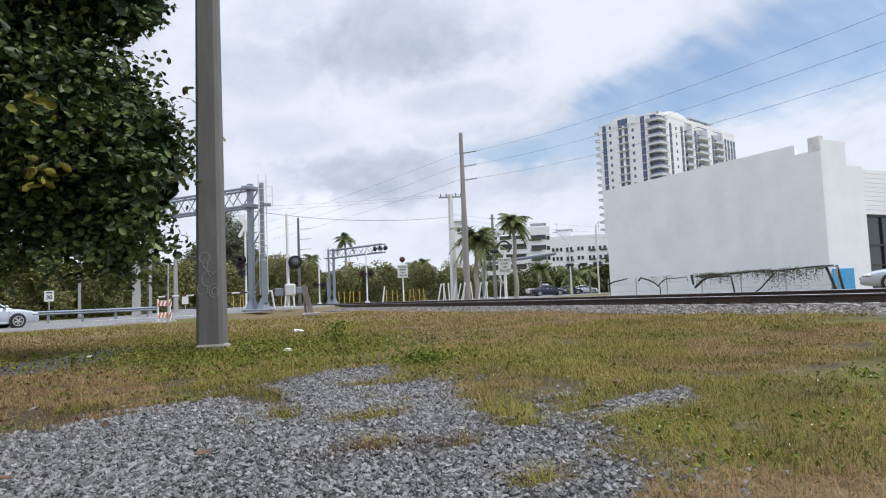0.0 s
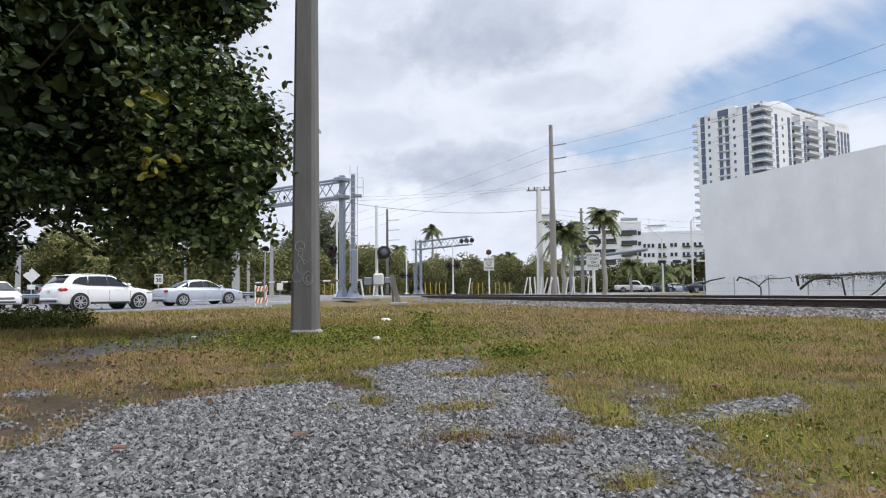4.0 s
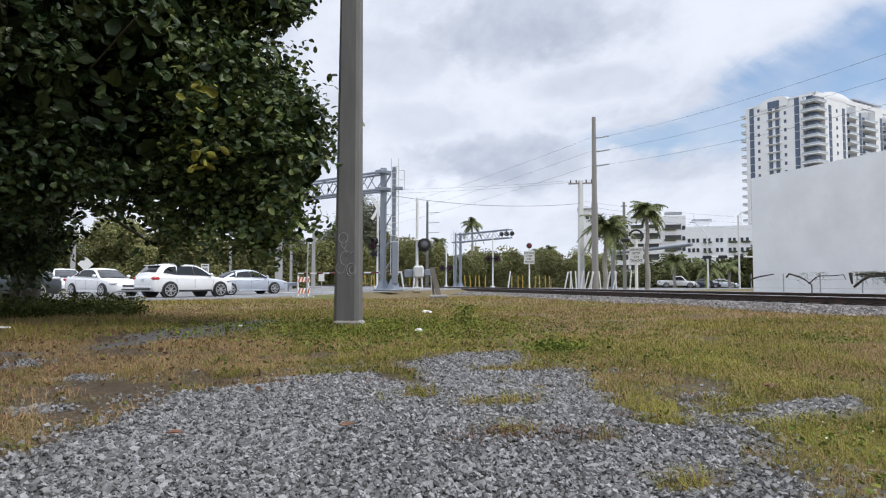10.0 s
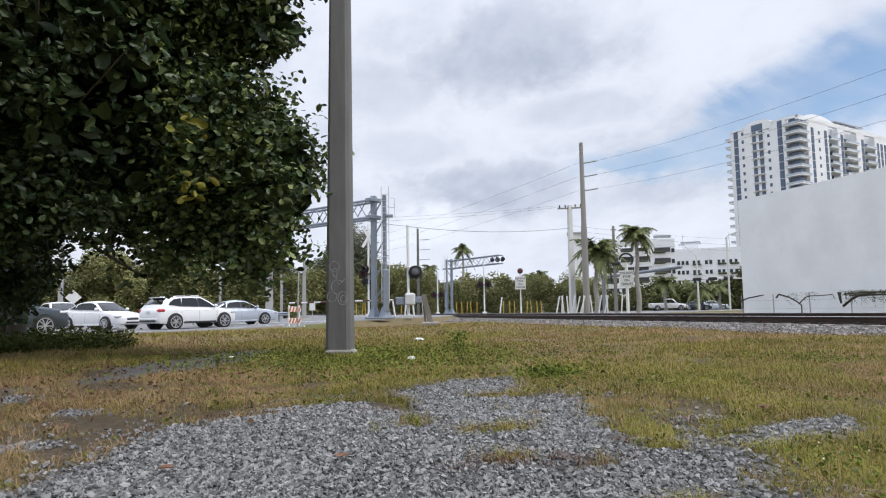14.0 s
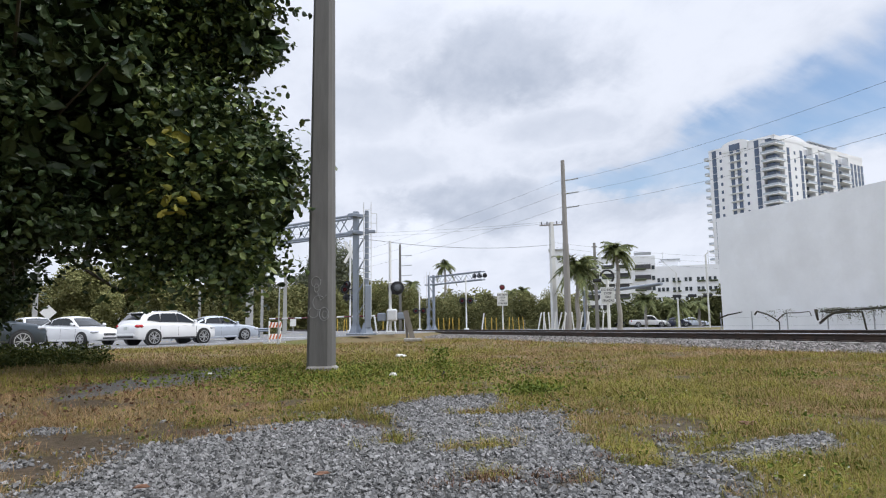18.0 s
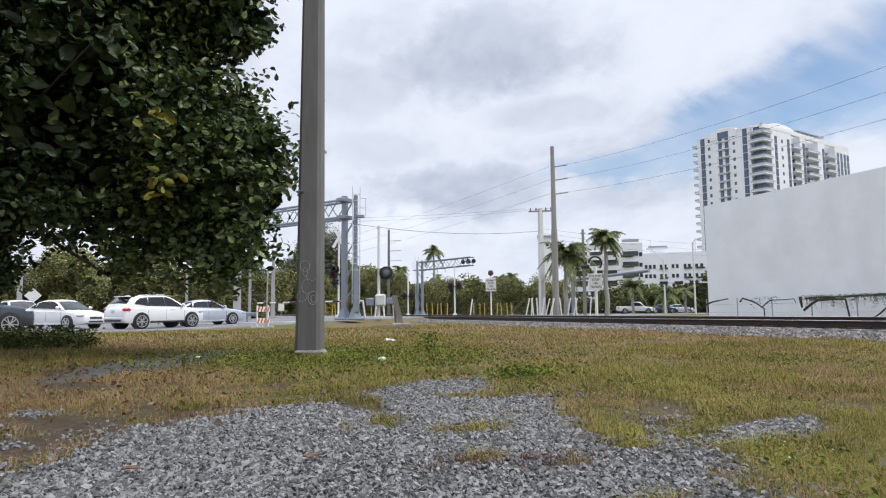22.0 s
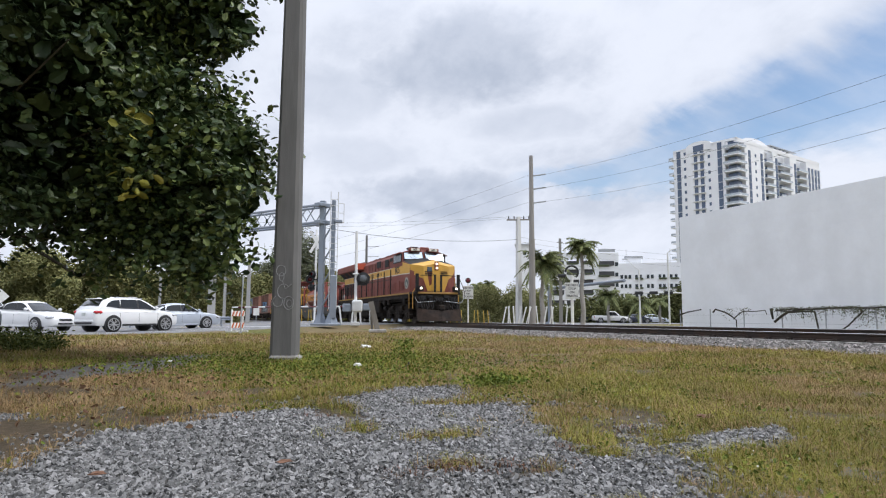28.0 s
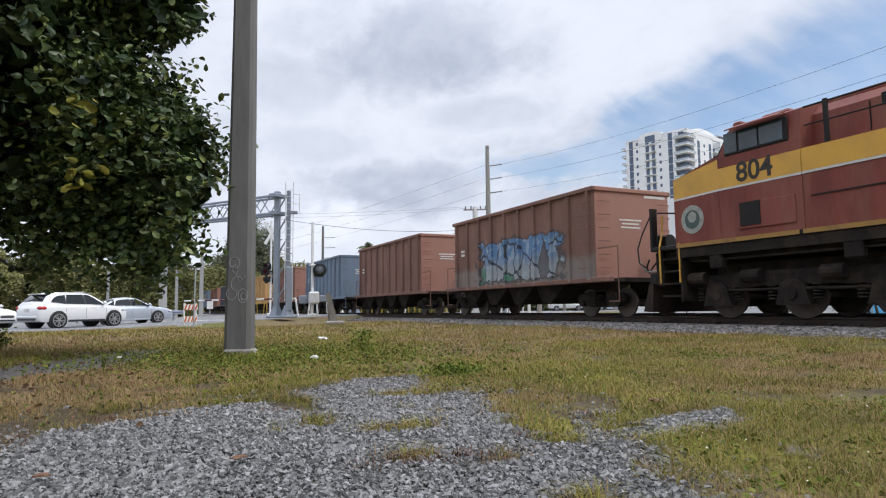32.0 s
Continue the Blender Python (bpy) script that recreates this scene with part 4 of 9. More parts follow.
def flasher(parent, c, turn=0.0, pair=True):
    """Round red crossing lamps with black backgrounds and hoods."""
    for dx in ((-0.38, 0.38) if pair else (0.0,)):
        m = Matrix.Translation(c) @ Matrix.Rotation(radians(turn), 4, "Z") @ Matrix.Translation((dx, 0, 0))
        bm = bmesh.new()
        tilt = m @ Matrix.Rotation(radians(90), 4, "X")
        lathe(bm, [(0.30, -0.02), (0.30, 0.02)], 18, tilt)
        lathe(bm, [(0.20, 0.02), (0.19, 0.24), (0.17, 0.24), (0.15, 0.03)], 14, tilt)
        lathe(bm, [(0.16, -0.20), (0.19, -0.02)], 14, tilt)
        lamp = part("flasher_lamp", bm, BLACK, parent)
        bm = bmesh.new()
        lathe(bm, [(0.15, 0.03), (0.10, 0.06), (0.02, 0.07)], 14, tilt)
        part("lens", bm, RED_LENS, lamp, "dark red lens")


G1 = build_gantry(11.4, 37.0, 10.0, 7.1, -60, "grey steel cantilever signal gantry with a ladder and lattice arm")
G2 = build_gantry(17.6, 84.0, 8.6, 7.1, 120, "pale grey cantilever signal gantry over the far lanes")
flasher(G2, (-8.0, -0.6, 6.6), 0)
flasher(G2, (-7.1, -0.6, 6.62), 0, True)

# ------------------------------------------------------------------ plants
LEAF_DARK = mat("broad_leaf", (0.046, 0.076, 0.027), 0.45, vary=0.3, scale=0.6, island=0.55, spec=0.4)
# yellower outer leaves, their colour lightened for the crown's sunlit side
LEAF_LIT = mat("lit_leaf", (0.110, 0.148, 0.044), 0.40, vary=0.35, scale=0.8, island=0.5, spec=0.35)
LEAF_YELLOW = mat("yellow_leaf", (0.20, 0.19, 0.025), 0.5, vary=0.2, island=0.3)
LEAF_BUSH = mat("bush_leaf", (0.205, 0.207, 0.085), 0.85, vary=0.45, scale=0.10, island=0.35, spec=0.15)
LEAF_DARKER = mat("street_tree_leaf", (0.11, 0.118, 0.045), 0.8, vary=0.4, scale=0.15, island=0.35, spec=0.15)
LEAF_PINE = mat("feathery_leaf", (0.13, 0.145, 0.085), 0.8, vary=0.3, scale=0.25, island=0.45)
LEAF_PALM = mat("palm_leaf", (0.135, 0.155, 0.058), 0.65, vary=0.3, scale=0.8, island=0.4, spec=0.2)
BARK = mat("bark", (0.13, 0.11, 0.09), 0.95, vary=0.25, scale=6, bump=0.7, bscale=18, stretch=(1, 1, 0.3))
PALM_BARK = mat("palm_bark", (0.33, 0.31, 0.28), 0.9, vary=0.12, scale=3, bump=0.3, bscale=12)


def leaves_mesh(name, places, size, material, rng, ratio=0.5, droop=0.25, face=None, plain=False):
    """Many single leaves, each a folded pointed blade at a place (or a plain four-cornered one); face: the mean way that they turn."""
    n = len(places)
    P = np.asarray(places, float)
    d = rng.normal(size=(n, 3))
    d[:, 2] = d[:, 2] * 0.6 - droop
    d /= np.linalg.norm(d, axis=1)[:, None]
    r = rng.normal(size=(n, 3))
    if face is not None:
        r = np.cross(d, np.asarray(face) + rng.normal(size=(n, 3)) * 0.8)
    s = np.cross(d, r)
    s /= np.linalg.norm(s, axis=1)[:, None] + 1e-9
    u = np.cross(s, d)
    k = size * (0.65 + 0.7 * rng.random(n))[:, None]
    w = k * ratio * 0.5
    if plain:
        v = np.stack([P, P + d * k * 0.55 + s * w, P + d * k, P + d * k * 0.55 - s * w], 1).reshape(-1, 3)
        f = np.arange(n)[:, None] * 4 + [[0, 1, 2, 3]]
    else:
        v = np.stack([P, P + d * k * 0.38 + s * w * 0.85 + u * w * 0.25, P + d * k * 0.78 + s * w * 0.9 + u * w * 0.2, P + d * k,
                      P + d * k * 0.78 - s * w * 0.9 + u * w * 0.2, P + d * k * 0.38 - s * w * 0.85 + u * w * 0.25], 1).reshape(-1, 3)
        i = np.arange(n)[:, None] * 6
        f = np.concatenate([i + [[0, 1, 2, 3]], i + [[0, 3, 4, 5]]])
    me = bpy.data.meshes.new(name)
    me.from_pydata(v.tolist(), [], f.tolist())
    me.materials.append(material)
    return me


def clumped(rng, centres, radii, count, shell=0.55):
    """Points in clumps: mostly near the skin of balls round the centres."""
    c = rng.integers(0, len(centres), count)
    v = rng.normal(size=(count, 3))
    v /= np.linalg.norm(v, axis=1)[:, None]
    k = shell + (1 - shell) * rng.random(count) ** 0.6
    return np.asarray(centres)[c] + v * (np.asarray(radii)[c] * k)[:, None]


def build_broad_tree():
    rng = np.random.default_rng(4)
    tx, ty = polar(-16.4, 17.5)
    t = thing("shade_tree", pose(tx, ty, 0.0), "broad dark-leaved shade tree with low hanging branches", "tree")
    bm = bmesh.new()
    chain(bm, [(0, 0, -0.2), (0.05, 0, 1.0), (0.0, 0.1, 2.2), (0.2, -0.1, 3.6), (0.3, -0.6, 5.5), (0.6, -1.2, 8.0)], 0.22, 10, 0.08)
    chain(bm, [(-0.25, 0.1, -0.2), (-0.3, 0.1, 1.2), (-0.6, 0.2, 2.6), (-1.6, -0.4, 4.4)], 0.15, 8, 0.06)
    part("trunk", bm, BARK, t, smooth=True)
    # crown: a broad dome with a lower lobe towards the pole, broken into clumps
    # lobes at -33, -37 and -44: mostly unseen, added to shade the ground
    lobes = [(-18.0, 12.6, 7.4, 4.4, 3.9, 5.6, 360), (-27.0, 14.5, 6.0, 4.6, 4.2, 4.4, 200), (-9.2, 12.4, 4.4, 2.6, 2.4, 2.7, 170),
             (-0.3, 11.9, 3.3, 1.5, 1.6, 1.65, 115), (-0.7, 11.7, 1.85, 0.50, 0.50, 0.85, 40), (-2.4, 11.8, 2.35, 0.8, 0.6, 0.6, 26), (-6.2, 12.0, 2.0, 0.5, 0.5, 0.5, 16), (1.0, 11.8, 2.3, 0.45, 0.4, 0.5, 14), (-17.5, 13.6, 3.1, 2.6, 1.8, 1.1, 90), (-16.2, 16.4, 2.0, 0.75, 0.7, 1.1, 40), (-26.0, 13.0, 2.6, 2.5, 1.5, 1.2, 60), (-14.0, 12.3, 9.6, 3.2, 3.2, 4.0, 160), (-37.0, 10.5, 7.6, 4.6, 4.2, 3.4, 150), (-3.0, 11.8, 6.8, 1.5, 1.6, 1.7, 90), (0.3, 11.7, 5.9, 0.8, 0.9, 0.5, 30), (0.0, 11.7, 7.2, 0.9, 1.0, 0.8, 34), (-33.0, 8.2, 5.4, 3.0, 2.8, 2.0, 130), (-17.5, 15.6, 1.7, 0.9, 0.6, 0.7, 36), (-44.0, 6.0, 6.2, 3.2, 3.2, 1.6, 120)]
    cents, rads, ways = [], [], []
    for az, dist, cz, A, B, C, n in lobes:
        cx, cy = polar(az, dist)
        for k in range(n):
            v = rng.normal(size=3)
            v /= np.linalg.norm(v)
            q = 0.62 + 0.33 * rng.random()
            q *= 1 + 0.14 * noise.noise(Vector(v * 2.1 + np.array((az, 0, 0)))) + 0.08 * noise.noise(Vector(v * 5.0))
            p = np.array((cx + v[0] * A * q, cy + v[1] * B * q, cz + v[2] * C * q))
            floor = 2.0 + 0.45 * noise.noise(Vector((p[0] * 0.9, p[1] * 0.9, 2.0)))
            if p[2] < floor and cz > 2.8:
                p[2] = floor + rng.random() * 0.6
            cents.append(p - (tx, ty, 0))
            rads.append((0.30 + 0.36 * rng.random()) * (0.8 if A < 2 else 1.1))
            ways.append(v)
    for k in range(0, len(cents), 9):
        limb = bmesh.new()
        p = cents[k]
        mid = Vector((0.2, -0.4, 3.4)).lerp(Vector(p), 0.5) + Vector(rng.normal(size=3) * 0.4)
        chain(limb, [(0.15, -0.2, 2.8 + rng.random() * 2.0), mid, p], 0.05, 5, 0.012)
        part("limb", limb, BARK, t)
    pts = clumped(rng, cents, rads, 104000, 0.30)
    def hollow(P):
        """Where the crown opens into a deep dark hollow under its upper boughs."""
        x, y, z = P[:, 0] + tx, P[:, 1] + ty, P[:, 2]
        d = np.hypot(x, y)
        ragged = np.array([noise.noise(Vector(p) * 1.3) for p in P]) * 1.1
        side = (np.degrees(np.arctan2(x, y)) + 11.0) / 4.6
        rise = (np.degrees(np.arctan2(z - 0.75, d)) - 15.5) / 6.0
        return (side ** 2 + rise ** 2 + ragged < 0.9) & (d < 12.6) & (rng.random(len(P)) < 0.86)

    # sprigs that stand out of the crown's outline
    sprigs = []
    for k in rng.integers(0, len(cents), 1500):
        w = np.array(ways[k]) + rng.normal(size=3) * 0.45
        w /= np.linalg.norm(w)
        far = rads[k] * 0.6
        reach = 0.25 + 0.45 * rng.random()
        for _ in range(9):
            sprigs.append(cents[k] + w * (far + reach * rng.random()) + rng.normal(size=3) * 0.045)
    pts = np.concatenate([pts, np.array(sprigs)])
    pts = pts[~hollow(pts)]
    # leaves towards the pole take the lighter colour, as if the sun lit them
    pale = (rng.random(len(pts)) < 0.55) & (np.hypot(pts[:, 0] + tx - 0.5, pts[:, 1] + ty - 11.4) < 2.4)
    for name, sel, mt in (("crown", ~pale, LEAF_DARK), ("young_leaves", pale, LEAF_LIT)):
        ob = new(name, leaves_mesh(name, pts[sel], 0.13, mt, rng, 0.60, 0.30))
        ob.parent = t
        if mt is LEAF_LIT:
            tagged(ob, "yellower outer leaves, lightened for the sunlit side", kind="stuff")
    core = []
    for az, dist, cz, A, B, C, n in lobes:
        cx, cy = polar(az, dist)
        v = rng.normal(size=(n * 20, 3))
        v /= np.linalg.norm(v, axis=1)[:, None]
        v *= (rng.random(n * 20) ** 0.4)[:, None] * 0.74
        q = np.array((cx - tx, cy - ty, cz)) + v * (A, B, C)
        core.append(q[q[:, 2] > 2.3])
    inner = np.concatenate(core)
    inner = inner[~hollow(inner)]
    ob = new("inner_crown", leaves_mesh("inner_crown", inner, 0.33, LEAF_DARK, rng, 0.6, 0.3))
    ob.parent = t
    for k, (a, e, d) in enumerate(((-4.77, 16.1, 9.75), (-4.9, 10.9, 9.75), (-4.2, 15.2, 9.8), (-4.5, 10.1, 9.8))):
        px, py = polar(a, d)
        yel = [np.array((px - tx, py - ty, 0.75 + d * math.tan(radians(e)))) + rng.normal(size=3) * 0.11 for _ in range(6)]
        ob = new("yellow_spray", leaves_mesh("yellow_spray", yel, 0.19, LEAF_YELLOW, rng, 0.5, 0.5))
        ob.parent = t
        tagged(ob, "spray of yellowing leaves", kind="stuff")


build_broad_tree()


def build_bank(name, label, az0, az1, dist, tops, count, size, material, seed, spread=3.0, feather=False, low=0.3):
    """A stand of brush: clumps along a bearing range, their tops following heights in degrees."""
    rng = np.random.default_rng(seed)
    cents, rads = [], []
    n = int((az1 - az0) / 180 * math.pi * dist / 1.1)
    for k in range(n):
        f = k / max(1, n - 1)
        a = az0 + (az1 - az0) * f
        d = dist + rng.normal() * spread
        x, y = polar(a, d)
        i = f * (len(tops) - 1)
        e = tops[int(i)] + (tops[min(int(i) + 1, len(tops) - 1)] - tops[int(i)]) * (i - int(i))
        h = dist * math.tan(radians(e)) + 0.5
        h *= 0.82 + 0.3 * rng.random()
        z = low
        while z < h:
            r = (0.9 + 0.9 * rng.random()) * (dist / 80)
            cents.append((x + rng.normal() * 0.8, y + rng.normal() * 0.8, z + r * 0.4))
            rads.append(r)
            z += r * 1.15
    pts = clumped(rng, cents, rads, count, 0.12)
    pts = pts[pts[:, 2] > 0.1]
    ob = new(name, leaves_mesh(name, pts, size, material, rng, 0.5 if not feather else 0.16, 0.15, None, True))
    return tagged(ob, label, "trees", kind="stuff")


build_bank("hedge", "dense olive-green brush and trees along the railway", 12.3, 30, 96, [3.5, 3.1, 2.8, 2.6, 2.5, 2.4, 2.3, 2.3, 2.0], 125000, 0.25, LEAF_BUSH, 1)
build_bank("hedge", "dense olive-green brush and trees along the railway", 12.3, 30, 114, [2.3, 2.2, 2.1, 2.0, 1.9, 1.8, 1.8], 20000, 0.7, LEAF_BUSH, 31)
build_bank("far_brush", "low green brush beyond the crossing", 8.2, 13, 145, [2.6, 3.2, 3.6, 3.8], 26000, 0.6, LEAF_BUSH, 7)
build_bank("far_brush", "green trees behind the line beyond the crossing", 4.4, 9.0, 225, [2.4, 3.0, 2.8, 2.4], 26000, 0.9, LEAF_BUSH, 17)
build_bank("roadside_trees", "mixed green trees behind the road", -25, 3.4, 74, [4.0, 4.3, 3.8, 4.2, 4.6, 4.2, 3.8, 3.6, 3.0], 190000, 0.27, LEAF_BUSH, 2, 3.6)
build_bank("roadside_trees", "mixed green trees behind the road", -24, 3.4, 92, [3.4, 3.5, 3.3, 3.5, 3.4, 3.2, 3.0], 50000, 0.6, LEAF_BUSH, 32, 3.0)
build_bank("feathery_trees", "tall feathery grey-green pines", 0.3, 3.6, 88, [3.2, 4.6, 3.6, 3.0], 10000, 0.9, LEAF_PINE, 3, 2.0, True)
build_bank("pine_stand", "tall feathery grey-green pines", 4.9, 11.2, 235, [2.6, 4.2, 4.6, 6.6, 7.0, 5.2, 3.6], 34000, 1.7, LEAF_PINE, 6, 4.0, True)
build_bank("garden_trees", "dark green street trees in front of the offices", 29.5, 43, 120, [0.6, 0.7, 1.2, 1.3, 1.4, 1.2, 1.1, 1.7, 2.3], 45000, 0.5, LEAF_DARKER, 5, 4.0)

# ------------------------------------------------------------------ vehicles on the road
CAR_WHITE = mat("car_white", (0.78, 0.78, 0.78), 0.25, vary=0.03, scale=2, spec=0.6)
CAR_SILVER = mat("car_silver", (0.50, 0.54, 0.60), 0.3, 0.35, vary=0.04, scale=2, spec=0.6)
CAR_GREY = mat("car_charcoal_paint", (0.06, 0.075, 0.09), 0.25, 0.2, vary=0.08, scale=2, spec=0.6)
CAR_NAVY = mat("car_navy", (0.02, 0.025, 0.05), 0.25, vary=0.08, scale=2)
CAR_GLASS = glass("car_glass", (0.012, 0.015, 0.018), 0.04)
RUBBER = mat("tyre", (0.02, 0.02, 0.02), 0.85, vary=0.2, scale=10)
ALLOY = mat("alloy", (0.55, 0.55, 0.56), 0.3, 0.8, vary=0.08)
TRIM_BLACK = mat("car_trim", (0.025, 0.025, 0.027), 0.6, vary=0.15)
TAIL_RED = mat("tail_lamp", (0.42, 0.015, 0.02), 0.2, vary=0.1)
LAMP_CLEAR = mat("clear_lamp", (0.55, 0.56, 0.58), 0.12, 0.3, vary=0.1)
CHROME = mat("chrome", (0.6, 0.6, 0.6), 0.15, 0.95, vary=0.05)
PLATE = mat("plate", (0.55, 0.58, 0.55), 0.5, vary=0.05)


def loft(bm, rings):
    """Skins a row of rings of equally many points, closed at both ends."""
    V = [[bm.verts.new(p) for p in r] for r in rings]
    n = len(V[0])
    fs = []
    for a, b in zip(V, V[1:]):
        for i in range(n):
            fs.append(bm.faces.new((a[i], a[(i + 1) % n], b[(i + 1) % n], b[i])))
    fs += [bm.faces.new(V[0][::-1]), bm.faces.new(V[-1])]
    bmesh.ops.recalc_face_normals(bm, faces=fs)


# Car shapes by kind, for a reference length and height: the lower body's stations (x, width, underside, shoulder),
# the roof's line over the middle, the side windows, and where the lamps sit.
CAR_SHAPES = {
    "suv": dict(ref=(4.63, 1.66), belt=1.03, lean=0.34,
                body=((-2.315, 0.80, 0.50, 0.80), (-2.27, 0.90, 0.36, 0.98), (-2.15, 0.965, 0.30, 1.07), (-1.7, 1.0, 0.28, 1.09), (-0.8, 1.0, 0.28, 1.08), (0.4, 1.0, 0.28, 1.05), (1.0, 0.995, 0.28, 1.03),
                      (1.35, 0.985, 0.28, 1.0), (1.8, 0.95, 0.28, 0.94), (2.1, 0.88, 0.29, 0.86), (2.24, 0.78, 0.32, 0.76), (2.315, 0.62, 0.38, 0.62)),
                cab=((-2.2, 1.04), (-2.08, 1.2), (-1.9, 1.42), (-1.72, 1.56), (-1.3, 1.635), (-0.6, 1.66), (-0.1, 1.64), (0.22, 1.57), (0.6, 1.37), (0.9, 1.18), (1.12, 1.03)),
                rear=(1, 3), screen=(7, 10),
                panes=(((-1.74, 1.22), (-1.1, 1.12), (-1.06, 1.53), (-1.4, 1.49), (-1.62, 1.37)), ((-1.03, 1.12), (-0.13, 1.10), (-0.16, 1.55), (-0.98, 1.54)), ((-0.05, 1.10), (0.86, 1.08), (0.40, 1.38), (0.12, 1.52), (-0.08, 1.55))),
                tail=(-2.12, 0.93, 0.36, 0.15), head=(2.0, 0.80, 0.44, 0.15), gaps=(-0.08, 0.95, -1.08)),
    "sedan": dict(ref=(5.0, 1.47), belt=0.94, lean=0.42,
                  body=((-2.5, 0.74, 0.45, 0.78), (-2.44, 0.86, 0.32, 0.94), (-2.2, 0.95, 0.24, 1.0), (-1.7, 0.99, 0.2, 1.01), (-0.8, 1.0, 0.2, 0.98), (0.6, 1.0, 0.2, 0.95), (1.15, 0.99, 0.2, 0.93),
                        (1.6, 0.97, 0.2, 0.89), (2.1, 0.92, 0.21, 0.80), (2.36, 0.82, 0.24, 0.70), (2.47, 0.70, 0.28, 0.60), (2.5, 0.55, 0.34, 0.52)),
                  cab=((-1.9, 0.97), (-1.6, 1.10), (-1.22, 1.28), (-0.92, 1.38), (-0.5, 1.45), (-0.1, 1.47), (0.15, 1.44), (0.35, 1.38), (0.7, 1.18), (1.0, 1.02), (1.2, 0.93)),
                  rear=(0, 3), screen=(7, 10),
                  panes=(((-1.5, 1.07), (-1.12, 1.03), (-1.02, 1.28), (-1.16, 1.22)), ((-1.06, 1.02), (-0.16, 1.0), (-0.18, 1.385), (-0.72, 1.36), (-0.95, 1.29)), ((-0.08, 1.0), (0.92, 0.98), (0.48, 1.25), (0.2, 1.36), (-0.1, 1.385))),
                  tail=(-2.36, 0.86, 0.22, 0.15), head=(2.22, 0.66, 0.40, 0.14), gaps=(-0.12, 1.0, -1.15)),
    "pickup": dict(ref=(5.7, 1.85), belt=1.12, lean=0.3,
                   body=((-2.85, 0.9, 0.5, 1.05), (-2.8, 0.97, 0.42, 1.15), (-2.0, 1.0, 0.4, 1.15), (-1.0, 1.0, 0.4, 1.15), (0.9, 1.0, 0.4, 1.13), (1.5, 0.99, 0.4, 1.1), (2.4, 0.95, 0.4, 1.0), (2.75, 0.85, 0.42, 0.9), (2.85, 0.7, 0.5, 0.75)),
                   cab=((-0.75, 1.12), (-0.7, 1.6), (-0.55, 1.78), (0.0, 1.85), (0.45, 1.83), (0.7, 1.74), (1.0, 1.42), (1.3, 1.12)),
                   rear=(0, 2), screen=(5, 7),
                   panes=(((-0.55, 1.2), (0.1, 1.19), (0.08, 1.72), (-0.45, 1.7)), ((0.2, 1.19), (1.0, 1.17), (0.7, 1.55), (0.5, 1.7), (0.18, 1.72))),
                   tail=(-2.72, 0.95, 0.16, 0.34), head=(2.6, 0.88, 0.36, 0.2), gaps=(0.15, 1.1, -0.7)),
}


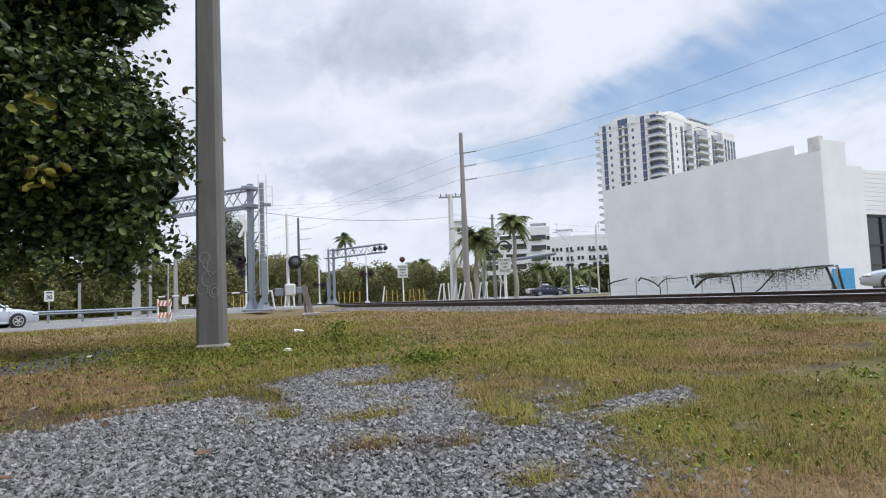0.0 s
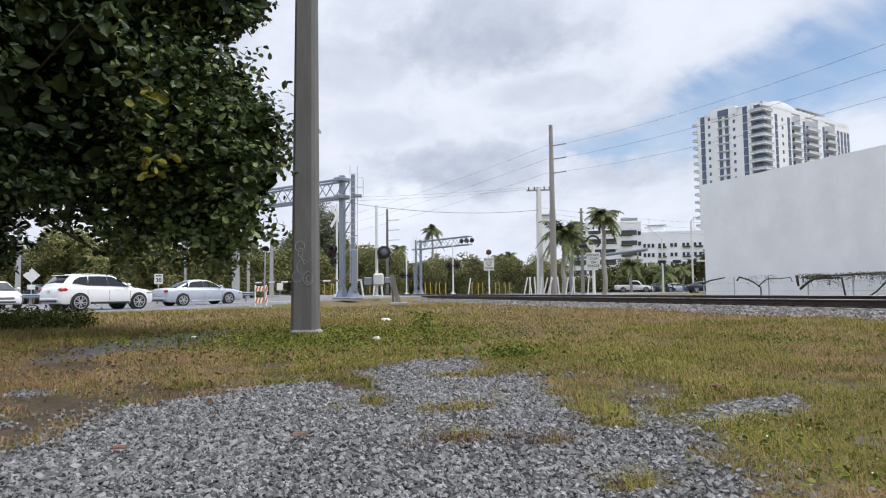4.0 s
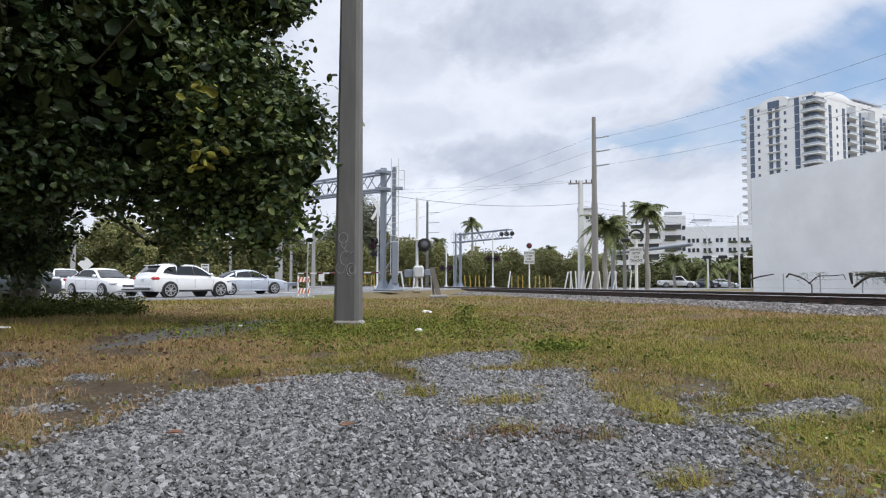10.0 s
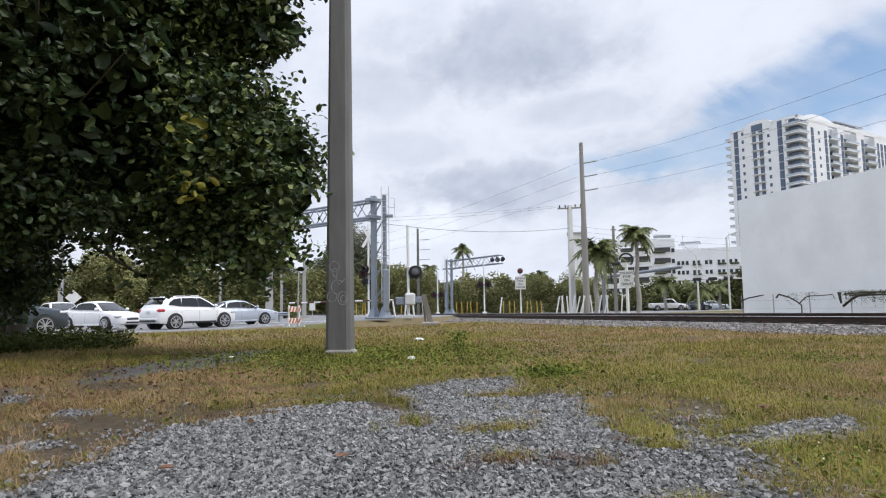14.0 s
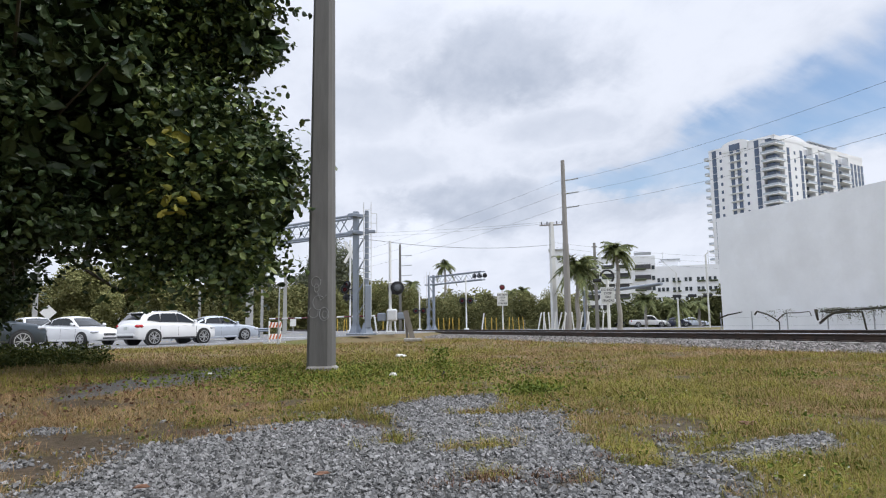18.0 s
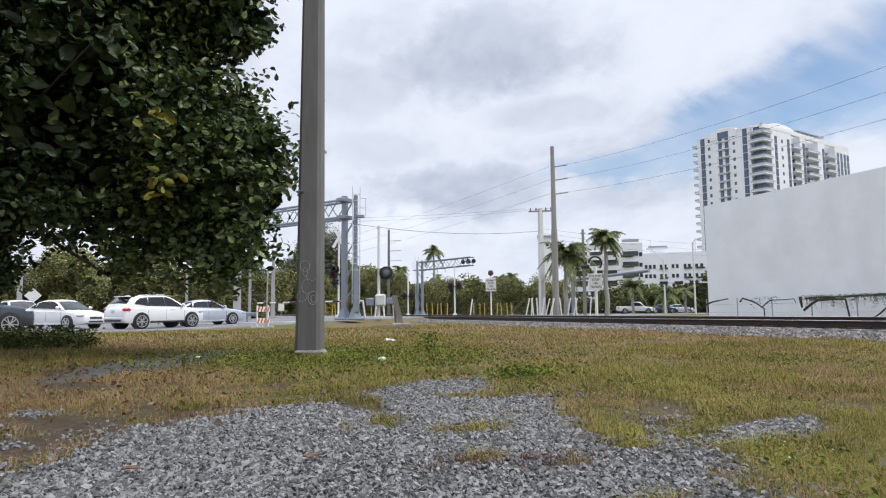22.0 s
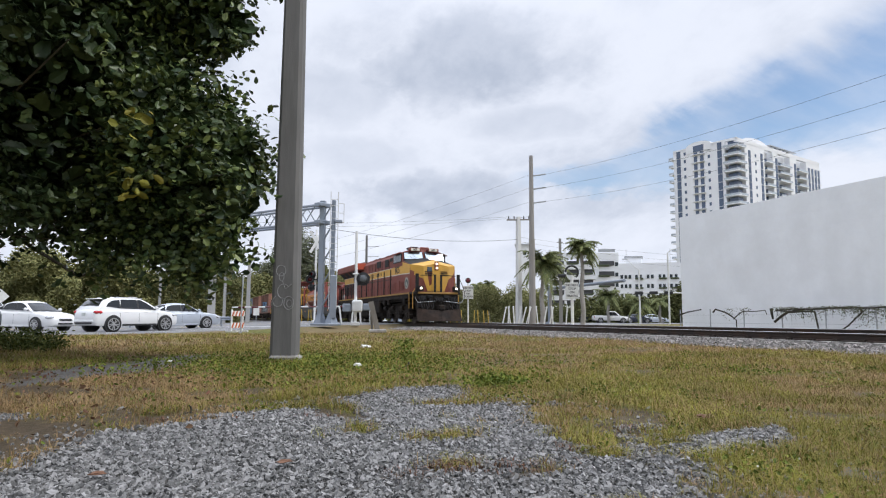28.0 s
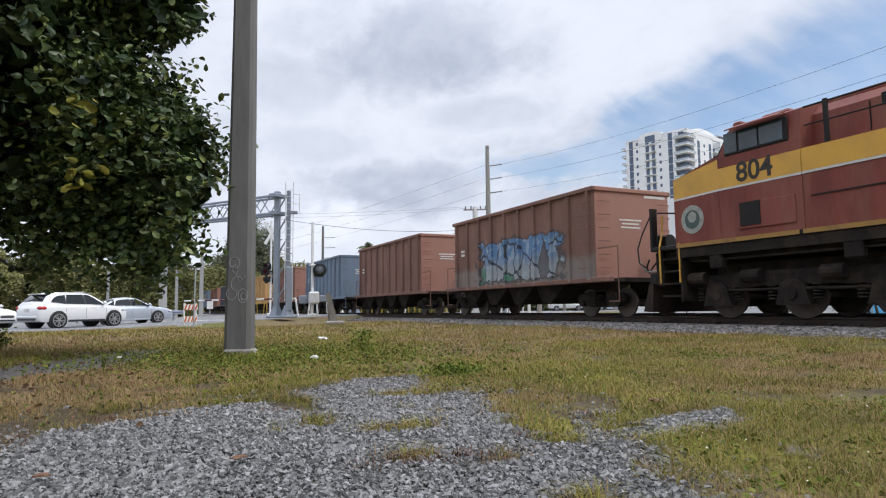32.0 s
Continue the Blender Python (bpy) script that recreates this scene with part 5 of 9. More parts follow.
def build_car(name, label, paint, length, width, height, base, kind="sedan", wheel_r=0.33, category="car"):
    """A road car: x forward from its middle, z from the road."""
    c = thing(name, pose(0, 0, 0), label, category, "cars at the crossing")
    shape = CAR_SHAPES[kind]
    fx, fz = length / shape["ref"][0], height / shape["ref"][1]
    L, W, H = length / 2, width / 2, height
    belt, lean = shape["belt"] * fz, shape["lean"]
    low = shape["body"][4][2] * fz
    bm = bmesh.new()
    rings = []
    for x, w, z0, z1 in shape["body"]:
        x, w, z0, z1 = x * fx, w * W, z0 * fz, z1 * fz
        m = z0 + (z1 - z0) * 0.5
        q = z1 - z0
        rings.append([(x, -w * 0.92, z0), (x, -w * 0.985, z0 + q * 0.16), (x, -w, m), (x, -w * 0.985, z1 - q * 0.17), (x, -w * 0.955, z1 - q * 0.06), (x, -w * 0.86, z1), (x, 0, z1 + 0.03),
                      (x, w * 0.86, z1), (x, w * 0.955, z1 - q * 0.06), (x, w * 0.985, z1 - q * 0.17), (x, w, m), (x, w * 0.985, z0 + q * 0.16), (x, w * 0.92, z0)])
    loft(bm, rings)
    body = part("body", bm, paint, c, smooth=True)
    body.data.set_sharp_from_angle(angle=radians(48))
    # cabin: a painted greenhouse with panes let into it
    wb = W * 0.95
    bm = bmesh.new()
    rings, line = [], []
    for x, z in shape["cab"]:
        x, z = x * fx, z * fz
        e = min(0.07, max(0.004, (z - belt) * 0.5))
        y0, y1 = wb, wb - max(0.0, z - e - belt) * lean
        line.append((x, z, y1 - e * 1.1, z + e * 0.35))
        rings.append([(x, -y0, belt - 0.06), (x, -y1, z - e), (x, -y1 + e * 1.1, z - e * 0.15), (x, 0, z + e * 0.35), (x, y1 - e * 1.1, z - e * 0.15), (x, y1, z - e), (x, y0, belt - 0.06)])
    loft(bm, rings)
    roof = part("roof", bm, paint, c, smooth=True)
    roof.data.set_sharp_from_angle(angle=radians(40))

    def side(x, z, sg, out=0.006):
        return (x * fx, sg * (wb - (z * fz - belt) * lean + out), z * fz)

    def glazing(first, last, inset):
        """A pane that follows the cabin's line between two of its points."""
        rows = line[first:last + 1]
        bm = bmesh.new()
        grid = []
        for k, (x, z, y, zc) in enumerate(rows):
            a, b = line[max(0, first + k - 1)], line[min(len(line) - 1, first + k + 1)]
            n = Vector((-(b[1] - a[1]), 0, b[0] - a[0])).normalized() * 0.014
            f = 0.10 if k == 0 else (-0.10 if k == len(rows) - 1 else 0.0)
            if f > 0:
                x, z, zc = x + (rows[1][0] - x) * f, z + (rows[1][1] - z) * f, zc + (rows[1][3] - zc) * f
            elif f < 0:
                x, z, zc = x + (rows[-2][0] - x) * -f, z + (rows[-2][1] - z) * -f, zc + (rows[-2][3] - zc) * -f
            grid.append([bm.verts.new((x + n.x, sy * (y - inset), zz + n.z)) for sy, zz in ((-1, z), (0, zc), (1, z))])
        for a, b in zip(grid, grid[1:]):
            for i in range(2):
                bm.faces.new((a[i], a[i + 1], b[i + 1], b[i]))
        bmesh.ops.recalc_face_normals(bm, faces=bm.faces[:])
        bmesh.ops.solidify(bm, geom=bm.faces[:], thickness=0.01)
        return bm
    part("rear_window", glazing(*shape["rear"], 0.05), CAR_GLASS, c, "dark rear window", smooth=True)
    part("windscreen", glazing(*shape["screen"], 0.04), CAR_GLASS, c, "windscreen", smooth=True)
    for sg in (-1, 1):
        for pts in shape["panes"]:
            part("side_window", hull_bm([side(x, z, sg) for x, z in pts], (0, sg * -0.02, -0.004)), CAR_GLASS, c, "dark tinted side window")
        for a, b in zip(shape["panes"], shape["panes"][1:]):
            xa, xb = a[1][0], b[0][0]
            lo, hi = b[0][1], max(p[1] for p in b) - 0.02
            part("pillar", hull_bm([side(xa - 0.01, lo, sg, 0.004), side(xb + 0.01, lo, sg, 0.004), side(xb - 0.01, hi, sg, 0.004), side(xa - 0.01, hi, sg, 0.004)], (0, sg * -0.02, 0)), TRIM_BLACK, c)
        first, last = shape["panes"][0][0], shape["panes"][-1][1]
        part("window_trim", bars_bm([(side(first[0], first[1] - 0.015, sg), side(last[0], last[1] - 0.015, sg), 0.010)], 5), TRIM_BLACK if kind != "sedan" else CHROME, c)
        part("mirror", boxed((last[0] * fx - 0.06, sg * (W + 0.09), belt + 0.12), (0.13, 0.2, 0.14), bevel=0.04), paint, c)
        for x in (-0.75, 0.28):
            part("door_handle", boxed((x * fx, sg * (W * 0.985 + 0.01), belt - 0.10), (0.2, 0.03, 0.03), bevel=0.01), paint, c)
        for x in shape["gaps"]:
            part("door_gap", boxed((x * fx, sg * (W - 0.004), (belt + low) / 2 + 0.02), (0.008, 0.010, (belt - low) * 0.62)), TRIM_BLACK, c)
        part("sill", boxed((0, sg * (W * 0.95), low + 0.05), (base - 0.95, 0.07, 0.10), bevel=0.02), TRIM_BLACK if kind == "suv" else paint, c)
        hx, hz, hl, hh = shape["head"]
        part("headlamp", boxed((hx * fx, sg * W * 0.78, hz * fz), (hl, 0.26, hh), sg * -26, bevel=0.06), LAMP_CLEAR, c)
        tx, tz, tl, th = shape["tail"]
        part("tail_lamp", boxed((tx * fx, sg * W * 0.83, tz * fz), (tl, 0.30, th), sg * 14, bevel=0.05), TAIL_RED, c, "red wraparound tail lamp")
        for wx in (-base / 2 - 0.02, base / 2 - 0.02):
            # black disc for the shaded gap round the tyre; no arch is cut
            bm = bmesh.new()
            lathe(bm, [(wheel_r + 0.05, -0.22), (wheel_r + 0.05, 0.008)], 26, Matrix.Translation((wx, sg * (W - 0.005), wheel_r + 0.01)) @ Matrix.Rotation(radians(90 * -sg), 4, "X"))
            part("wheel_arch", bm, TRIM_BLACK, c)
            bm = bmesh.new()
            M = Matrix.Translation((wx, sg * (W - 0.07), wheel_r)) @ Matrix.Rotation(radians(90 * -sg), 4, "X")
            lathe(bm, [(wheel_r - 0.05, -0.12), (wheel_r, -0.09), (wheel_r, 0.08), (wheel_r - 0.035, 0.115), (wheel_r - 0.085, 0.115)], 26, M)
            wheel = part("wheel", bm, RUBBER, c, "black tyre", smooth=True)
            bm = bmesh.new()
            rr = wheel_r - 0.085
            lathe(bm, [(rr + 0.005, 0.10), (rr + 0.008, 0.124), (rr - 0.025, 0.124), (rr - 0.03, 0.10)], 26, M)
            lathe(bm, [(0.06, 0.10), (0.06, 0.128), (0.03, 0.132)], 12, M)
            for q in range(10):
                box(bm, (rr * 0.5, 0, 0.114), (rr, 0.036, 0.022), m=M @ Matrix.Rotation(q * math.tau / 10 + (0.09 if q % 2 else -0.09), 4, "Z"))
            part("rim", bm, ALLOY, wheel, "twin-spoke alloy rim")
    tail_z = shape["tail"][1] * fz
    part("rear_bumper", boxed((-L + 0.10, 0, low + 0.24), (0.26, width * 0.86, 0.24), bevel=0.09), paint, c)
    part("bumper_insert", boxed((-L - 0.015, 0, low + 0.14), (0.10, width * 0.7, 0.09), bevel=0.03), TRIM_BLACK, c)
    part("number_plate", boxed((-L + 0.02, 0, tail_z - 0.10), (0.06, 0.31, 0.15)), PLATE, c, "rear plate as a plain bar")
    head_z = shape["head"][1] * fz
    g = part("grille", boxed((L - 0.04, 0, head_z - 0.13), (0.12, width * 0.42, 0.13), bevel=0.03), TRIM_BLACK, c)
    part("grille_trim", boxed((L + 0.022, 0, head_z - 0.13), (0.02, width * 0.4, 0.022)), CHROME, g)
    part("lower_intake", boxed((L - 0.05, 0, low + 0.16), (0.14, width * 0.5, 0.09), bevel=0.03), TRIM_BLACK, c)
    if kind == "suv":
        x0, x1 = shape["cab"][4][0] * fx, shape["cab"][7][0] * fx
        top = wb - (H - belt) * lean
        for sg in (-1, 1):
            part("roof_rail", bars_bm([((x0, sg * top * 0.97, H - 0.02), (x1, sg * top * 0.97, H - 0.05), 0.014)]), CHROME, c)
        part("spoiler", boxed((shape["cab"][3][0] * fx - 0.06, 0, H - 0.09), (0.30, top * 1.8, 0.035), bevel=0.014), paint, c)
    return c


def hull_bm(pts, push):
    """A thin pane through four points, thickened by a push."""
    bm = bmesh.new()
    hull(bm, pts, [tuple(a + b for a, b in zip(p, push)) for p in pts])
    return bm


def hull(bm, a, b):
    """Closes two outlines of equally many points into one solid."""
    A, B = [bm.verts.new(p) for p in a], [bm.verts.new(p) for p in b]
    n = len(A)
    fs = [bm.faces.new(A[::-1]), bm.faces.new(B)] + [bm.faces.new((A[i], A[(i + 1) % n], B[(i + 1) % n], B[i])) for i in range(n)]
    bmesh.ops.recalc_face_normals(bm, faces=fs)


MOVES = []


def drive_rows(front_right, heading, base, width, table):
    """Rows for a car whose right front wheel ends at a place; table: (seconds, metres still to go)."""
    h = radians(heading)
    fx, fy = math.sin(h), math.cos(h)
    rx, ry = fy, -fx
    rows = []
    for t, s in table:
        x = front_right[0] - fx * (s + base / 2) - rx * (width / 2 - 0.1)
        y = front_right[1] - fy * (s + base / 2) - ry * (width / 2 - 0.1)
        za, zb = road_z(x + fx * base / 2), road_z(x - fx * base / 2)
        rows.append((t, pose(x, y, (za + zb) / 2 + 0.004, 0, -math.degrees(math.atan2(za - zb, base)), 90 - heading)))
    return rows


SUV = build_car("white_suv", "white sport utility car with red tail lamps, waiting at the crossing", CAR_WHITE, 4.63, 1.88, 1.66, 2.81, "suv", 0.37)
MOVES.append((SUV, drive_rows(polar(-3.75, 35.3), 52, 2.81, 1.88, ((0, 5.2), (0.6, 3.62), (1.5, 2.95), (2.5, 2.4), (3.5, 1.6), (4.5, 0.885), (5, 0.49), (5.5, 0.28), (6, 0.25), (8, 0.0), (9, -0.05), (9.5, -0.43), (10, -0.70), (10.5, -0.96), (11, -1.12), (12, -1.35), (14, -1.55), (18, -1.58), (22, -1.63), (32, -1.66)))))
SEDAN = build_car("silver_sedan", "pale silver four-door sedan waiting at the crossing", CAR_SILVER, 5.0, 1.85, 1.47, 2.82, "sedan", 0.33)
MOVES.append((SEDAN, drive_rows(polar(1.6, 41.0), 62, 2.82, 1.85, ((0, 5.83), (0.6, 4.32), (1.2, 2.59), (1.8, 1.5), (2.5, 0.42), (4.5, 0.14), (6, 0.1), (9, 0.0), (20, 0.0), (32, 0.0)))))


def corner_rows(base, width, table):
    """Rows for a car by its right front wheel: (seconds, bearing, distance, heading)."""
    rows = []
    for t, az, dist, heading in table:
        rows += drive_rows(polar(az, dist), heading, base, width, ((t, 0.0),))
    return rows


COMPACT = build_car("white_compact", "white compact four-door sedan on the side lane", CAR_WHITE, 4.6, 1.8, 1.5, 2.7, "sedan", 0.32)
MOVES.append((COMPACT, corner_rows(2.7, 1.8, ((0, -19.0, 52, 150), (3, -16.6, 45, 150), (4.5, -15.2, 40.6, 149), (5, -14.8, 40.0, 148), (6, -13.9, 39.3, 144), (7, -12.8, 38.9, 140), (8, -12.3, 38.7, 138), (9, -11.76, 38.5, 137), (10, -11.45, 38.3, 136), (11, -11.17, 38.2, 134), (12, -10.75, 38.1, 131), (14, -10.42, 38.0, 129), (22, -10.38, 38.0, 129), (32, -10.36, 38.0, 129)))))
DARK_SUV = build_car("charcoal_suv", "charcoal sport utility car with a scraped side, in the queue", CAR_GREY, 5.0, 2.0, 1.79, 2.86, "suv", 0.38)
MOVES.append((DARK_SUV, drive_rows(polar(-16.5, 28.2), 48, 2.86, 2.0, ((0, 22), (3, 14), (5, 7.0), (6.5, 2.6), (7.5, 0.95), (8, 0.66), (8.5, 0.5), (9.2, 0.2), (10, -0.3), (11, -0.68), (12, -0.9), (14, -1.04), (18, -1.18), (22, -1.28), (32, -1.3)))))
CROSSOVER = build_car("white_crossover", "white crossover car behind the compact sedan", CAR_WHITE, 4.6, 1.85, 1.65, 2.7, "suv", 0.35)
MOVES.append((CROSSOVER, corner_rows(2.7, 1.85, ((0, -19, 72, 155), (3, -17.3, 62, 155), (5, -16.4, 55, 155), (6.5, -15.8, 51, 155), (8, -15.3, 49.5, 155), (9, -15.1, 49, 154), (11, -14.4, 47.6, 153), (14, -14.1, 47, 152), (32, -14.0, 46.8, 152)))))
NAVY = build_car("navy_sedan", "dark navy sedan driving behind the railway", CAR_NAVY, 4.8, 1.82, 1.45, 2.75, "sedan", 0.33)
DARK_HATCH = build_car("dark_hatchback", "dark grey car waiting behind the side lane", CAR_GREY, 4.4, 1.8, 1.6, 2.6, "suv", 0.34)
DARK_HATCH.matrix_basis = pose(*polar(-12.1, 64), 0.06, 0, 0, -60)
PICKUP = build_car("white_pickup", "white pickup stopped in the far lot", CAR_WHITE, 5.7, 1.98, 1.85, 3.5, "pickup", 0.4, "pickup")
PICKUP.matrix_basis = pose(*polar(36.2, 106), 0.24, 0, 0, -25)


def far_rows():
    rows = []
    for t, a in ((0, 36.6), (1, 37.4), (2, 38.4), (3, 40.0), (5, 44.0), (8, 52.0), (20, 62.0), (32, 63.0)):
        rows.append((t, pose(*polar(a, 88), 0.24, 0, 0, -20)))
    return rows


MOVES.append((NAVY, far_rows()))
for k, (a, d, rz, src) in enumerate(((38.3, 108, -15, NAVY), (39.6, 112, -25, SEDAN), (34.2, 115, 20, NAVY), (64.5, 34.3, 120, SEDAN))):
    ob = copy_thing(src, pose(*polar(a, d), 0.24, 0, 0, rz))
    tagged(ob, ("dark sedan parked" if src is NAVY else "silver sedan parked") + " beyond the railway", "car", "parked cars")
tagged(PICKUP, group="parked cars")

# ------------------------------------------------------------------ crossing signals, signs and posts
YELLOW_POST = mat("yellow_post", (0.55, 0.37, 0.06), 0.7, vary=0.12, scale=3, dirt=(0.4, 0.3, 0.1), dirt_amt=0.4)
WHITE_POST = mat("white_post", (0.70, 0.70, 0.68), 0.6, vary=0.08, scale=3, dirt=(0.45, 0.44, 0.42), dirt_amt=0.4)
SIGN_WHITE = mat("sign_white", (0.66, 0.66, 0.63), 0.5, vary=0.05, dirt=(0.5, 0.5, 0.47), dirt_amt=0.3)
WOOD_GREY = mat("weathered_wood", (0.20, 0.18, 0.155), 0.9, vary=0.25, scale=3, bump=0.5, bscale=15, stretch=(1, 1, 0.2))
ORANGE = mat("barricade_orange", (0.50, 0.13, 0.05), 0.7, vary=0.15)


def facing(az):
    """The turn about z that makes a thing's -y side look back along a bearing."""
    return -az


def crossing_signal(az, dist, top, flash_z, label, buck=0.0, white=True):
    s = thing("crossing_signal", pose(*polar(az, dist), 0.3, 0, 0, facing(az)), label, "railway signal", "crossing signals")
    part("mast", bars_bm([((0, 0, 0), (0, 0, top), 0.07)], 10), WHITE_PAINT if white else GALV, s)
    part("base", boxed((0, 0, 0.15), (0.45, 0.45, 0.3), bevel=0.05), CASE, s)
    part("lamp_arm", bars_bm([((-0.45, -0.1, flash_z), (0.45, -0.1, flash_z), 0.04)]), BLACK, s)
    flasher(s, (0, -0.2, flash_z))
    if buck:
        flasher(s, (-0.1, 0.25, flash_z - 0.55), 62)
        flasher(s, (0.1, -0.35, flash_z + 0.35), -35)
        for sg in (-1, 1):
            part("crossbuck_board", hull_bm([(-0.50, -0.12 - 0.01 * sg, buck - 0.70 * sg), (-0.34, -0.12 - 0.01 * sg, buck - 0.82 * sg), (0.50, -0.12 - 0.01 * sg, buck + 0.70 * sg), (0.34, -0.12 - 0.01 * sg, buck + 0.82 * sg)], (0, 0.015, 0)), WHITE_PAINT, s)
    return s


crossing_signal(20.68, 62, 5.2, 2.9, "white railway crossing signal with red lamps", 0.0)
crossing_signal(10.45, 47, 6.8, 3.2, "white railway crossing signal with a crossbuck", 5.9)
crossing_signal(16.55, 66, 4.0, 2.1, "white railway crossing signal with red lamps", 0.0)


def build_gate():
    """The barrier machine by the mast: case, counterweights, lowered striped arm, tall pipe and a round lamp."""
    g = thing("crossing_gate", pose(*polar(13.95, 38.5), 0.32, 0, 0, facing(13.95)), "pale crossing gate machine with a tall pipe mast", "railway gate")
    part("mast", bars_bm([((0, 0, 0), (0, 0, 5.6), 0.085)], 10), WHITE_PAINT, g)
    part("base", boxed((0, 0, 0.12), (0.5, 0.5, 0.24), bevel=0.04), CASE, g)
    part("machine_case", boxed((0.1, -0.25, 1.15), (0.62, 0.5, 0.72), bevel=0.09), CASE, g)
    part("counterweight", boxed((-0.5, -0.3, 1.05), (0.5, 0.12, 0.5), 0, bevel=0.1), GALV, g)
    part("counterweight", boxed((0.75, -0.3, 1.1), (0.7, 0.14, 0.42), 0, bevel=0.06), GALV, g)
    for k in range(16):
        m = WHITE_PAINT if k % 2 else RED_LENS
        part("arm_stripe", bars_bm([((-0.4 - 0.5 * k, 0.9 + 0.42 * k, 1.15), (-0.9 - 0.5 * k, 1.32 + 0.42 * k, 1.15), 0.045)]), m, g)
    bm = bmesh.new()
    lathe(bm, [(0.40, -0.03), (0.40, 0.02), (0.26, 0.03), (0.24, 0.16), (0.15, 0.20)], 22, Matrix.Translation((0.42, -0.2, 2.75)) @ Matrix.Rotation(radians(90), 4, "X"))
    part("round_lamp", bm, BLACK, g)
    bm = bmesh.new()
    lathe(bm, [(0.22, 0.16), (0.20, 0.24), (0.08, 0.28)], 18, Matrix.Translation((0.42, -0.2, 2.75)) @ Matrix.Rotation(radians(90), 4, "X"))
    part("lens", bm, mat("grey_lens", (0.10, 0.11, 0.12), 0.15), g)
    bm = bmesh.new()
    lathe(bm, [(0.34, -0.03), (0.34, 0.02), (0.22, 0.12)], 20, Matrix.Translation((0.2, 0.25, 2.72)) @ Matrix.Rotation(radians(70), 4, "X"))
    part("round_lamp", bm, BLACK, g)
    part("bracket", bars_bm([((-0.2, -0.1, 3.05), (0.45, -0.15, 3.05), 0.04)]), WHITE_PAINT, g)


build_gate()


def build_wood_stub():
    p = thing("leaning_post", pose(*polar(15.9, 28), 0.2, 0, 0, -15), "grey weathered wooden posts leaning on a concrete pad", "post")
    part("pad", boxed((0, 0, 0.02), (0.75, 0.5, 0.14), bevel=0.03), CONCRETE, p)
    bm = bmesh.new()
    hull(bm, [(-0.10, -0.1, 0), (0.12, -0.1, 0), (0.12, 0.1, 0), (-0.10, 0.1, 0)], [(-0.42, -0.1, 1.25), (-0.20, -0.1, 1.30), (-0.20, 0.1, 1.30), (-0.42, 0.1, 1.25)])
    part("post", bm, WOOD_GREY, p)
    bm = bmesh.new()
    hull(bm, [(-0.28, 0.1, 0), (-0.18, 0.1, 0), (-0.18, 0.2, 0), (-0.28, 0.2, 0)], [(-0.34, 0.1, 0.85), (-0.24, 0.1, 0.85), (-0.24, 0.2, 0.85), (-0.34, 0.2, 0.85)])
    part("post", bm, WOOD_GREY, p)


build_wood_stub()


def post(az, dist, h, lean, material, label, group, r=0.04):
    p = thing("marker_post", pose(*polar(az, dist), 0.25, 0, lean, facing(az)), label, "post", group)
    part("tube", bars_bm([((0, 0, 0), (0, 0, h), r)], 8), material, p)
    bm = bmesh.new()
    lathe(bm, [(r * 1.15, 0), (r * 1.1, 0.05), (r * 0.4, 0.08)], 8, Matrix.Translation((0, 0, h)))
    part("cap", bm, material, p)


R2 = random.Random(8)
for az in (9.4, 9.9, 10.2, 13.3, 18.25, 18.7, 19.1, 19.5, 20.0, 22.35, 22.9, 23.3, 23.95, 24.4, 24.8, 25.3, 25.7):
    post(az, 66, 1.3, R2.uniform(-4, 4), YELLOW_POST, "yellow plastic marker post by the railway", "yellow posts")
for az, lean in ((12.8, -8), (13.6, 6), (14.45, -4), (15.3, -3), (22.0, 8), (26.9, 12), (27.4, 3), (27.6, -6), (27.95, -3), (28.3, 8), (28.6, 14), (28.95, 16), (29.15, 6), (30.0, -5), (30.5, 10), (31.0, 12), (31.3, -4), (32.4, 5)):
    post(az, 56 if az > 20 else 42, 1.55 if az > 20 else 1.15, lean, WHITE_POST, "white tube marker post, leaning", "white posts", 0.055)


